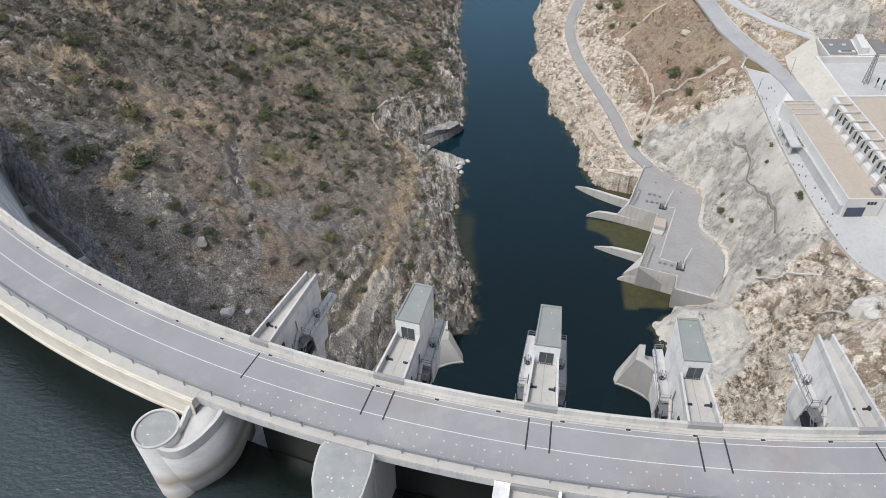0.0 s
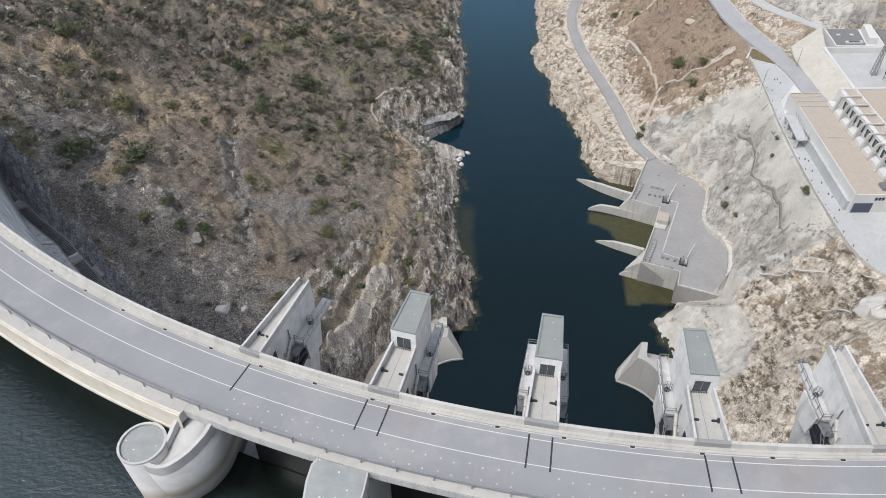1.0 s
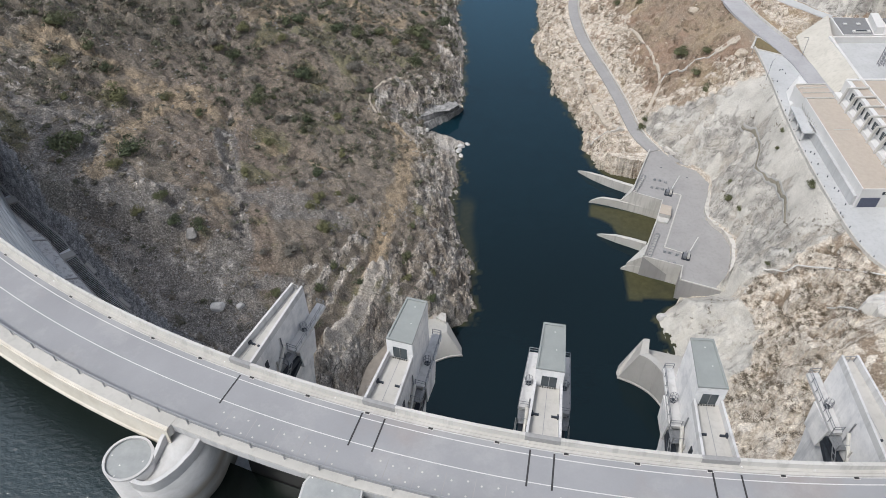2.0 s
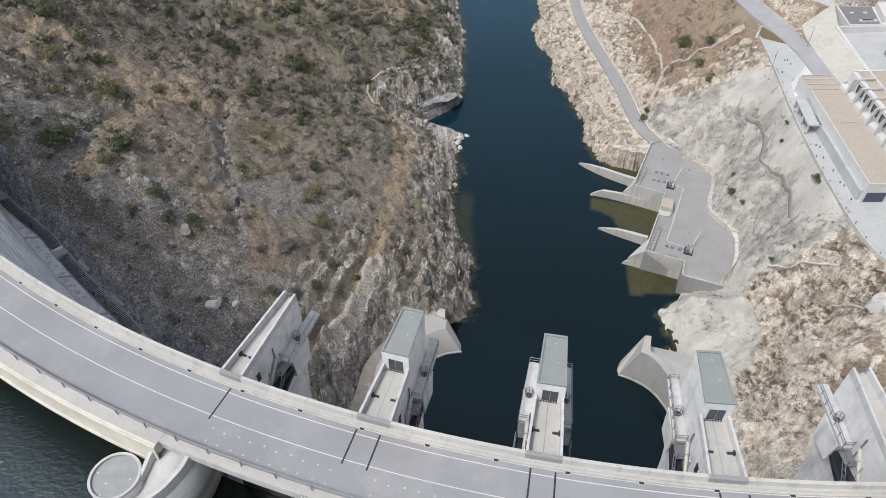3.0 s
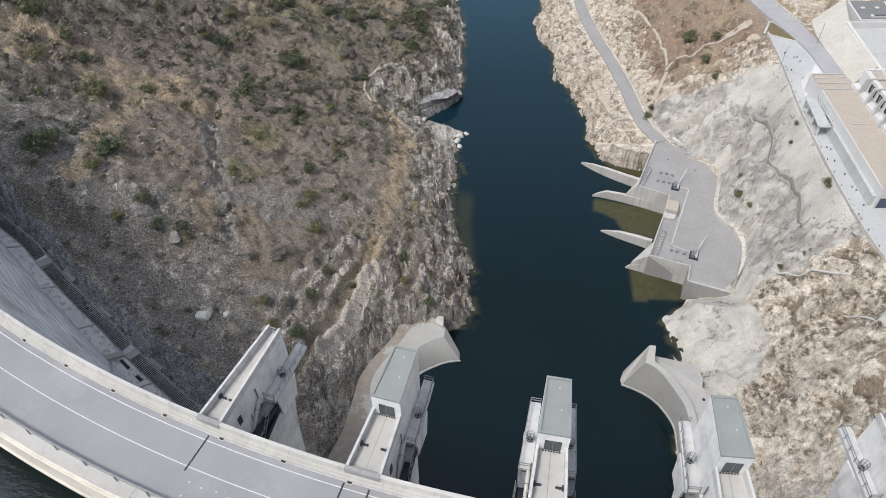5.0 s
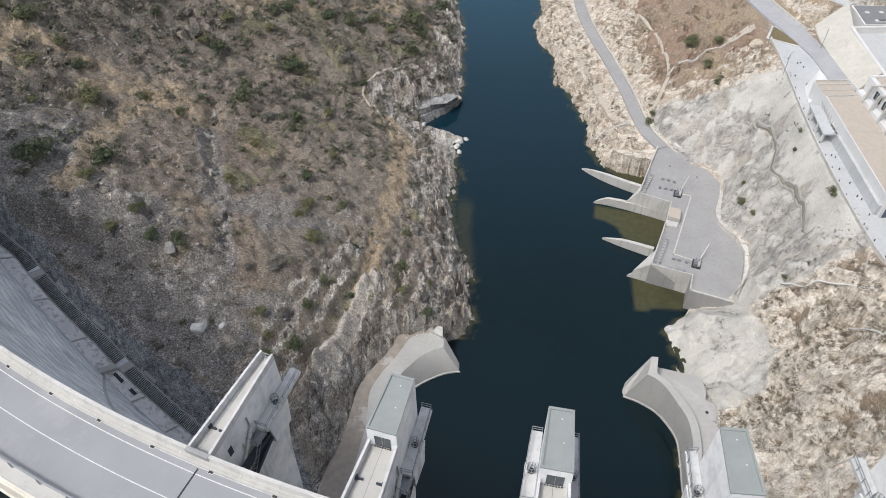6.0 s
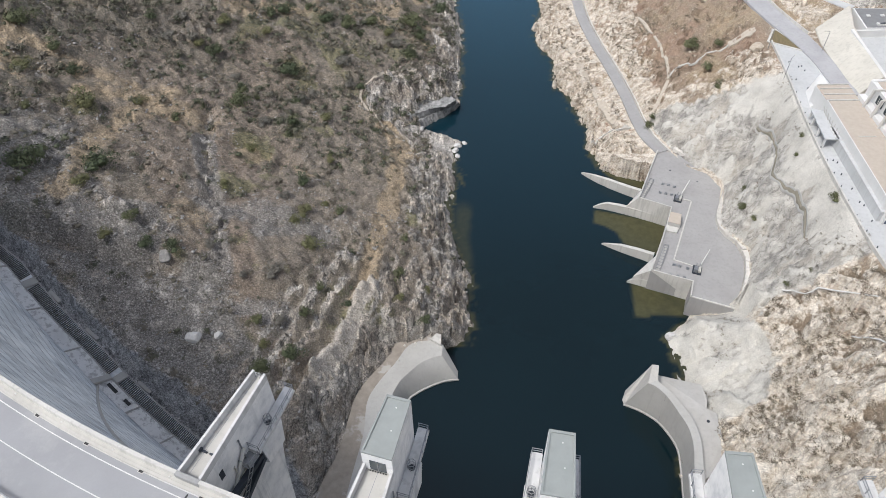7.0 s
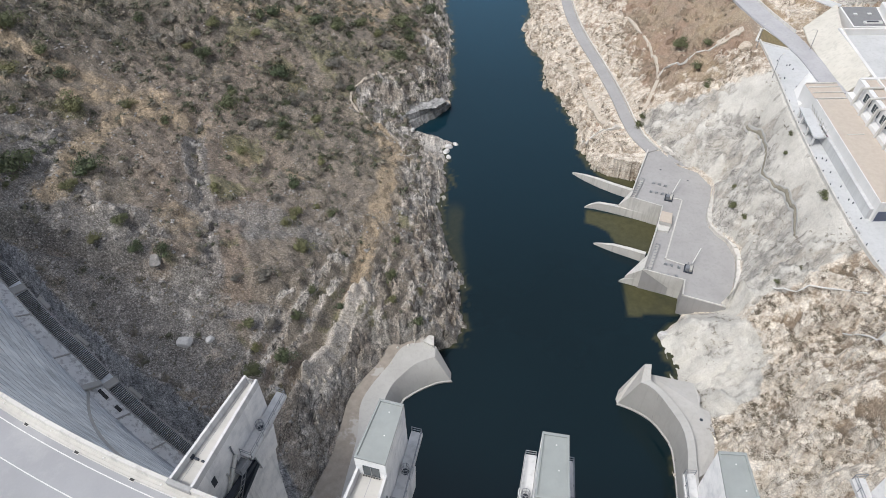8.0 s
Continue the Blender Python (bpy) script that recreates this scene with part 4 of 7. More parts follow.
def build_pier(i, th):
    end = i in (0, 4)
    lab = "white concrete end pier of the spillway" if end else "white concrete spillway pier with a gate house on top"
    p = thing("spillway_pier", lab, "spillway pier", "spillway piers", pier_frame(th))
    sides = {0: (1,), 1: (1,), 2: (-1, 1), 3: (-1,), 4: (-1,)}[i]
    if i == 0:
        f0, f1, b0, b1, length = -0.9, 2.1, -0.55, 1.3, 13.9
    elif i == 4:
        f0, f1, b0, b1, length = -1.6, 2.0, -0.3, 1.9, 14.6
    else:
        f0, f1, b0, b1, length = -2.0, 2.1, -1.4, 1.45, 14.7
    def side(u, right):
        k = u / length
        return (f1 + (b1 - f1) * k) if right else (f0 + (b0 - f0) * k)
    # body: wide at the dam, drawn in below towards the face
    b = Build()
    b.loft([
        [(side(0, 0), -1.0, 40), (side(0, 1), -1.0, 40), (side(9, 1), 9.0, 40), (side(9, 0), 9.0, 40)],
        [(side(0, 0), -0.5, 84), (side(0, 1), -0.5, 84), (b1, 12.0, 84), (b0, 12.0, 84)],
        [(side(0, 0), -0.3, 96), (side(0, 1), -0.3, 96), (b1, length, 96), (b0, length, 96)],
        [(side(0, 0), -0.3, 102), (side(0, 1), -0.3, 102), (b1, length, 102), (b0, length, 102)],
    ]).part("body", M_WHITE, p)
    if i:
        Build().hexa([(f0, -11.6), (f1, -11.6), (f1, -1.02), (f0, -1.02)], 60, 99.98).part("upstream_wall", M_CONC, p)
    hu = length if end else 7.4
    for right in (0, 1):
        s = 1 if right else -1
        o0, o1 = side(0, right), side(hu, right)
        Build().hexa([(o0, 0.0), (o1, hu), (o1 - s * 0.3, hu), (o0 - s * 0.3, 0.0)], 102.0, 103.1).part("parapet", M_BRIDGE, p)
    Build().hexa([(f0, -0.52), (f1, -0.52), (f1, 0.012), (f0, 0.012)], 102.32, 103.13).part("low_gate", M_GREYPANEL, p, "grey low gate panel")
    Build().box(-0.03, 0.03, 0.2, hu - .1, 102.031, 102.036).part("floor_seam", M_STEEL, p)
    for s in (-1, 1):
        bx = side(3.2, s > 0) - s * 0.75
        Build().box(bx - .42, bx + .42, 3.1, 3.3, 102.03, 102.3).box(bx + s * .25, bx + s * .45, 2.95, 3.45, 102.03, 102.5).part("lifting_bracket", M_DARKSTEEL, p, "dark steel lifting bracket")
    Build().hexa([(f0 + 0.31, 0.13), (f1 - 0.31, 0.13), (side(hu, 1) - 0.31, hu), (side(hu, 0) + 0.31, hu)], 102.003, 102.03).part("walkway", M_WALKFLOOR, p)
    if not end:
        h = Build()
        w0, w1, v0, v1 = side(7.4, 0), side(7.4, 1), b0, b1
        h.hexa([(w0, 7.4), (w1, 7.4), (v1, length), (v0, length)], 102.002, 105.35)
        h.part("gate_house", M_WHITE, p)
        Build().hexa([(w0 + .25, 7.65), (w1 - .25, 7.65), (v1 - .2, length - .3), (v0 + .2, length - .3)], 105.352, 105.45).part("roof", M_ROOF, p, "flat grey-green roof membrane")
        for rx, ry in ((0.7, 10.6), (0.2, 13.4)):
            Build().tube((rx * .8, ry, 105.451), (rx * .8, ry, 105.49), 0.09, 6).part("roof_cap", M_LINE, p)
        for q in ([(w0, 7.4), (w1, 7.4), (w1, 7.65), (w0, 7.65)], [(v0, length - .3), (v1, length - .3), (v1, length), (v0, length)],
                  [(w0, 7.66), (w0 + .25, 7.66), (v0 + .2, length - .31), (v0, length - .31)], [(w1, 7.66), (w1 - .25, 7.66), (v1 - .2, length - .31), (v1, length - .31)]):
            Build().hexa(q, 105.351, 105.62).part("roof_upstand", M_ROOF, p)
        d = Build().box(-0.85, 1.0, 7.33, 7.395, 102.25, 104.2).part("door", M_GLASS, p, "grey glazed double door")
        Build().box(0.04, 0.11, 7.28, 7.328, 102.25, 104.2).part("door_frame", M_STEEL, d)
        for k in range(7):
            Build().box(-0.95 + 0.3 * k, -0.8 + 0.3 * k, 7.2, 7.3, 102.04, 102.22).part("threshold_stripe", M_BLACK, p, "black stripe of the striped threshold")
    if end:
        railing("end_railing", [(b0 + .4, length - .25, 102.03), (b1 - .4, length - .25, 102.03)], p, 1.1, 0.6)
    for s in sides:
        w = side(11, s > 0)
        e0, e1 = w + s * (1.75 if i else 1.9), w + s * 1.25
        Build().hexa([(side(7.2, s > 0), 7.2), (e0, 7.2), (e1, 16.2), (b1 if s > 0 else b0, 16.2)], 96.7, 97.2).part("side_platform", M_BRIDGE, p)
        railing("railing", [(side(7.2, s > 0) + s * .1, 7.3, 97.2), (e0 - s * .08, 7.3, 97.2), (e1 - s * .08, 16.1, 97.2), ((b1 if s > 0 else b0) + s * .1, 16.1, 97.2)], p)
        # trunnion corbel below the platform
        Build().hexa([(w * 0.9, 8.2), (w + s * 1.5, 8.4), (w + s * 1.5, 11.8), (w * 0.9, 12.2)], 92.0, 96.4, [(w * 0.9, 7.9), (w + s * 1.6, 7.9), (w + s * 1.55, 12.3), (w * 0.9, 12.7)]).part("corbel", M_WHITE, p, "white concrete corbel carrying the gate hinge")
        # gate arms and hoist cylinder
        g = Build()
        for z0, z1 in ((94.5, 95.5), (93.6, 90.0)):
            g.beam((w + s * 1.0, 8.2, z0), (w + s * 1.3, -1.5, z1), 0.7, 0.8)
        g.part("gate_arm", M_DARKSTEEL, p, "dark steel arm of the radial gate")
        Build().tube((w + s * 0.55, 6.4, 98.6), (w + s * 0.6, -0.5, 90.0), 0.24, 10).part("hoist_cylinder", M_PIPE, p, "pale hydraulic hoist cylinder", True)
        cage = Build()
        hx = w + s * 0.75
        for k in range(8):
            a = k * math.pi / 4
            cage.tube((hx + .5 * math.cos(a), 11 + .5 * math.sin(a), 97.2), (hx + .5 * math.cos(a), 11 + .5 * math.sin(a), 98.4), 0.04, 4)
            for zz in (97.7, 98.4):
                cage.tube((hx + .5 * math.cos(a), 11 + .5 * math.sin(a), zz), (hx + .5 * math.cos(a + .785), 11 + .5 * math.sin(a + .785), zz), 0.04, 4)
        cage.part("ladder_cage", M_STEEL, p, "steel cage round a ladder hatch")
        Build().tube((hx, 11, 97.202), (hx, 11, 97.23), 0.42, 10).part("hatch", M_DARKSTEEL, p, "dark ladder hatch")
        # service landing with a ladder down to the gate
        lw = side(6.2, s > 0)
        Build().hexa([(lw, 5.2), (lw + s * 1.4, 5.2), (lw + s * 1.5, 7.15), (side(7.15, s > 0), 7.15)], 96.4, 96.5).part("service_landing", M_STEEL, p)
        railing("landing_railing", [(lw + s * .1, 5.25, 96.5), (lw + s * 1.35, 5.25, 96.5), (lw + s * 1.45, 7.1, 96.5)], p)
        lad = Build()
        for q in (0.0, 0.6):
            lad.tube((lw + s * (1.5 + q * .2), 5.2 + q, 96.7), (lw + s * (1.9 + q * .2), -0.8 + q, 89.5), 0.06, 5)
        for k in range(12):
            f = k / 12
            lad.tube((lw + s * (1.5 + .4 * f), 5.2 - 6 * f, 96.7 - 7.2 * f), (lw + s * (1.62 + .4 * f), 5.8 - 6 * f, 96.7 - 7.2 * f), 0.045, 4)
        lad.part("service_ladder", M_STEEL, p)
        Build().box(lw - .02 if s > 0 else lw - .25, lw + .25 if s > 0 else lw + .02, 2.2, 2.9, 98.5, 100.0).part("wall_box", M_DARKSTEEL, p, "dark box fixed to the pier wall")
        Build().tube((lw + s * .15, 6.3, 96.5), (lw + s * .15, 6.3, 100.6), 0.1, 6).part("riser_pipe", M_STEEL, p)
        Build().tube((lw + s * .2, 4.4, 92), (lw + s * .2, 4.4, 97.6), 0.13, 8).part("drain_pipe", M_PIPE, p)
    return p


# gate steel with the deck's shade put into its near-black colour
M_SHADEBLACK = plain("shaded_black_steel", (0.006, 0.007, 0.007), 0.5)


def build_bays():
    """The upper edge of the gates between the piers, under the crest."""
    for a, b in zip(PIER_T, PIER_T[1:]):
        g = thing("spillway_gate", "dark steel radial gate in a spillway bay", "sluice gate", "spillway gates")
        arc([(202.6, 92), (203.0, 86), (203.8, 80), (204.4, 80), (203.6, 86), (203.2, 92), (203.9, 97.5), (203.4, 97.5)], a + 0.62, b - 0.62).part("skin_plate", M_SHADEBLACK, g, "skin plate coloured black for the shade under the crest")


def build_noses():
    """Rounded pier heads in the reservoir."""
    n = thing("abutment_pier", "round drum and curved fin of the abutment pier in the reservoir", "pier", "upstream piers")
    cx, cy, zt = -37.5, 50.4, 99.0
    ring = lambda r, z, m=40: [(cx + r * math.cos(2 * math.pi * k / m), cy + r * math.sin(2 * math.pi * k / m), z) for k in range(m)]
    Build().loft([ring(2.95, 70), ring(2.95, zt)]).part("drum", M_PIERC, n, "stained round concrete drum", True)
    Build().loft([ring(2.6, zt + .002), ring(2.6, zt + .03)]).part("drum_top", M_SPECK, n, "grey drum top spotted with white")
    Build().loft([ring(2.95, zt + .003), ring(2.95, zt + .3), ring(2.65, zt + .3), ring(2.65, zt + .035)], caps=False).part("rim", M_PIERC, n)
    outer = curve([(-36.6, 47.6), (-35.0, 47.0), (-33.4, 46.9), (-31.8, 47.6), (-30.2, 49.0), (-28.7, 51.7), (-28.0, 58.5)])
    low = curve([(-37.0, 48.6), (-36.0, 48.7), (-34.7, 49.4), (-33.2, 50.6), (-31.8, 51.9), (-30.4, 54.8), (-29.7, 60.0)])
    inner = curve([(-35.0, 50.4), (-34.8, 50.8), (-34.5, 51.3), (-34.2, 51.9), (-33.8, 52.6), (-33.0, 54.0), (-32.2, 56.2)])
    m = len(outer) - 1
    Build().loft([[(*c, 84), (b[0] - .6, b[1] + 2.5, 84), (*b, 97.6 + 3.6 * (k / m) ** 1.8), (*a, 97.6 + 3.6 * (k / m) ** 1.8)] for k, (a, b, c) in enumerate(zip(outer, inner, low))]).part("fin_body", M_PIERC, n, "weathered curved concrete fin", True)
    for pts, side in ((outer, 1), (inner, -1)):
        rings = []
        for k, (x, y) in enumerate(pts):
            a, b = pts[max(0, k - 1)], pts[min(m, k + 1)]
            dx, dy = b[0] - a[0], b[1] - a[1]
            q = math.hypot(dx, dy)
            u, v = x - side * dy / q * .5, y + side * dx / q * .5
            z = 98.9 + 3.1 * (k / m) ** 1.3
            rings.append([(x - (u - x) * .004, y - (v - y) * .004, z - 1.7), (u, v, z - 1.7), (u, v, z), (x - (u - x) * .004, y - (v - y) * .004, z)])
        Build().loft(rings).part("fin_wall", M_PIERC, n)
    b = thing("intake_deck", "white walled concrete deck box behind the guard rail", "deck box", "", pier_frame(PIER_T[2]))
    Build().box(-4.3, -2.45, -14.5, -10.72, 99.5, 102.3).part("side_block", M_WHITE, b)
    Build().box(3.0, 3.35, -14.5, -10.72, 99.5, 102.3).part("side_wall", M_WHITE, b)
    Build().box(-2.44, 2.99, -14.5, -11.02, 99.5, 101.3).part("floor", M_WALKFLOOR, b)
    Build().box(-2.44, 2.99, -11.0, -10.72, 99.5, 102.25).part("back_wall", M_GREYPANEL, b)
    for k in range(4):
        Build().tube((1.0 + k * .35, -12.6, 101.3), (1.2 + k * .35, -12.5, 101.75), 0.07, 5).part("bar_end", M_TAN, b, "rusty starter bar")
    for th in (PIER_T[1], PIER_T[3]):
        n = thing("pier_nose", "rounded grey concrete pier nose in the reservoir", "pier", "upstream piers", pier_frame(th))
        plan = [(2.0, -10.68), (2.4, -13), (2.55, -16), (2.2, -18.2), (1.2, -20), (-0.2, -20.6), (-1.6, -19.6), (-2.7, -17.8), (-3.8, -15.8), (-4.4, -13.7), (-4.7, -11.6), (-4.4, -10.68)]
        Build().hexa([(-1.2 + (x + 1.2) * .55, y * .8 - 1.2) for x, y in plan], 80, 102.05, plan).part("nose", M_PIERC, n, "stained concrete pier nose")
        top = [(-1.0 + (x + 1.0) * .93, -10.7 + (y + 10.7) * .965) for x, y in plan]
        Build().hexa(top, 102.053, 102.1).part("nose_top", M_SPECK, n, "grey top spotted with white")
        for x, y in ((-1.2, -11.6), (-2.1, -15.0), (-0.4, -14.6), (0.5, -13.4), (1.1, -15.2), (-0.9, -16.4), (0.2, -17.0), (1.3, -16.8), (-1.6, -15)):
            Build().tube((x, y, 102.101), (x, y, 102.13), 0.13, 8).part("cover_plate", M_LINE, n)


def pier_stain_material():
    n = Nodes("reservoir_concrete", 0.85)
    z = n.axis(2)
    wob = n.math("ADD", n.math("MULTIPLY", z, 0.1), n.math("MULTIPLY", n.noise(0.4, 4, 0.6), 0.06))
    tide = n.ramp(n.math("SUBTRACT", wob, 8.6), (0.0, (0.20, 0.185, 0.155)), (0.14, (0.44, 0.41, 0.36)), (0.32, (0.55, 0.54, 0.515)), (0.50, (0.27, 0.23, 0.18)), (0.60, (0.38, 0.34, 0.285)), (0.72, (0.52, 0.515, 0.505)), (1.0, (0.50, 0.50, 0.495)))
    c = n.mix(n.math("MULTIPLY", n.ramp(n.noise(0.5, 6, 0.7), (0.35, 0.0), (0.7, 1.0)), 0.6), tide, (0.33, 0.325, 0.315))
    return n.finish(c, n.noise(2.0, 4, 0.6), 0.2, 0.04)


M_PIERC = pier_stain_material()


def spotted_material():
    n = Nodes("spotted_concrete", 0.85)
    c = n.ramp(n.noise(0.5, 5, 0.65), (0.3, (0.25, 0.265, 0.265)), (0.7, (0.33, 0.345, 0.34)))
    spot = n.math("MULTIPLY", n.ramp(n.cells(1.3, warp=0.5), (0.10, 1.0), (0.15, 0.0)), n.ramp(n.cells(1.3, out="Color", warp=0.5), (0.45, 0.0), (0.5, 1.0)))
    return n.finish(n.mix(spot, c, (0.75, 0.75, 0.72)), n.noise(3, 4, 0.6), 0.15, 0.03)


M_SPECK = spotted_material()
M_GREYPANEL = plain("grey_panel", (0.30, 0.30, 0.295), 0.7)
build_dam()
for i, th in enumerate(PIER_T):
    build_pier(i, th)
build_bays()
build_noses()

# ---- left abutment: stair, trough and face details ----
def stair_point(t, dr=0.0, dz=0.0):
    return polar(np.interp(t, STAIR_T, STAIR_R) + dr, t, np.interp(t, STAIR_T, STAIR_Z) + dz)


def build_abutment():
    st = thing("abutment_stair", "long grey concrete stair along the foot of the dam", "stair")
    ts = np.linspace(-67, -30, 81)
    Build().loft([[stair_point(t, -1.5, -1.0), stair_point(t, 1.5, -1.0), stair_point(t, 1.5, -0.25), stair_point(t, -1.5, -0.25)] for t in ts]).part("stringer", M_FACE, st)
    for dr in (-1.55, 1.55):
        Build().loft([[stair_point(t, dr - .14, -0.6), stair_point(t, dr + .14, -0.6), stair_point(t, dr + .14, 0.25), stair_point(t, dr - .14, 0.25)] for t in ts]).part("kerb", M_CONC, st)
    tread = Build().box(-1.4, 1.4, -0.11, 0.11, -0.08, 0.14).mesh("step")
    tread.materials.append(M_STAIR)
    landings = (-62.0, -55.3, -46.2, -38.0)
    t = -66.5
    while t < -30.2:
        if min(abs(t - q) for q in landings) > 0.45:
            ob = new("step", tread)
            ob.parent = st
            a, b = Vector(stair_point(t - .3)), Vector(stair_point(t + .3))
            ob.matrix_basis = Matrix.Translation(stair_point(t, 0, -0.12)) @ pose(0, 0, 0, 0, 0, math.degrees(math.atan2(b.y - a.y, b.x - a.x)) - 90)
        t += 0.125
    for q in landings:
        Build().hexa([stair_point(q - .55, -1.4)[:2], stair_point(q + .55, -1.4)[:2], stair_point(q + .55, 1.4)[:2], stair_point(q - .55, 1.4)[:2]], stair_point(q, 0, -0.4)[2], stair_point(q, 0, 0.1)[2]).part("landing", M_CONC, st)
    # concrete band between the stair and the face, with a trough opening
    band = thing("foot_band", "rough pale concrete band at the foot of the dam face", "foundation")
    def toe(t, dz):
        z = np.interp(t, STAIR_T, STAIR_Z) + dz
        return polar(face_r(z, t) + 0.3, t, z)
    Build().loft([[stair_point(t, 1.72, -2.5), toe(t, -2.5), toe(t, 1.5), stair_point(t, 1.72, 0.1)] for t in ts]).part("slope", M_BAND, band)
    for q in (-40.6, -49.2, -43.6, -53.0, -57.0):
        Build().beam(stair_point(q, 1.75, 0.25), toe(q, 1.7), 0.3, 0.3).part("cross_rib", M_CONC, band)
    for q0, q1 in ((-46.0, -45.2), (-44.5, -44.0)):
        Build().beam(stair_point(q0, 3.0, 0.75), stair_point(q1, 3.0, 0.7), 0.8, 0.3).part("recess", M_JOINT, band, "dark drainage recess")
    Build().beam(stair_point(-46.4, 1.5, 0.3), toe(-46.4, 2.2), 1.7, 0.7).part("bridge_slab", M_CONC, band, "concrete slab bridging the trough")
    # raking ribs on the face
    for q, z0, z1, lean in ((-46.3, 31.3, 90.0, 0.37),):
        rib = Build()
        rib.loft([[polar(face_r(z, t) - .35, t - .12, z), polar(face_r(z, t) - .35, t + .12, z), polar(face_r(z, t) + .5, t + .12, z), polar(face_r(z, t) + .5, t - .12, z)] for z, t in ((z, q + (z - z0) * lean) for z in np.linspace(z0, z1, 14))])
        rib.part("face_rib", M_CONC, band, "raised raking rib on the dam face")
    # broken concrete footing on the rock side of the stair
    for q in (-53.9, -50.2, -45.1):
        Build().beam(stair_point(q, -2.2, 0.1), stair_point(q + 1.1, -2.3, 0.2), 0.9, 0.8).part("footing", M_CONC, band)
    pole = thing("steel_mast", "thin grey steel mast with a cross arm on the dam foot", "mast")
    x, y, z = stair_point(-34.5, 3.0, 1.0)
    Build().tube((x, y, z - 1), (x, y, z + 7), 0.09, 6).part("pole", M_STEEL, pole)
    Build().tube((x - 1, y + .3, z + 6.3), (x + 1, y - .3, z + 6.3), 0.06, 6).part("arm", M_STEEL, pole)


M_STAIR = concrete("stair_concrete", (0.15, 0.147, 0.145), (0.10, 0.098, 0.096), 0.3)
M_BAND = concrete("rough_concrete", (0.76, 0.76, 0.755), (0.56, 0.56, 0.56), 0.9)
build_abutment()


# ---- tailrace yard and wing walls ----
YARD_FRONT = [(82.0, 237.4), (69.7, 210.7), (80.0, 205.4), (76.4, 196.5), (66.7, 175.7), (78.8, 170.8), (76.5, 164.6), (88.8, 159.5)]
YARD_BACK = [(92.2, 165.1), (96.4, 174.5), (98.0, 180.7), (97.2, 187.2), (94.6, 191.3), (93.8, 198.3), (97.2, 206.9), (101.3, 216.0), (101.2, 220.8), (98.6, 226.4), (95.1, 229.2), (88.0, 237.5)]


def wall_along(pts, z0, z1, thick, side=1):
    """A wall whose one face follows the plan line pts."""
    n, rings = len(pts), []
    z0 = z0 if isinstance(z0, (list, tuple)) else [z0] * n
    z1 = z1 if isinstance(z1, (list, tuple)) else [z1] * n
    th = thick if isinstance(thick, (list, tuple)) else [thick] * n
    for k, (x, y) in enumerate(pts):
        a, b = pts[max(0, k - 1)], pts[min(n - 1, k + 1)]
        dx, dy = b[0] - a[0], b[1] - a[1]
        m = math.hypot(dx, dy)
        u, v = x - side * dy / m * th[k], y + side * dx / m * th[k]
        rings.append([(x, y, z0[k]), (u, v, z0[k]), (u, v, z1[k]), (x, y, z1[k])])
    return Build().loft(rings)


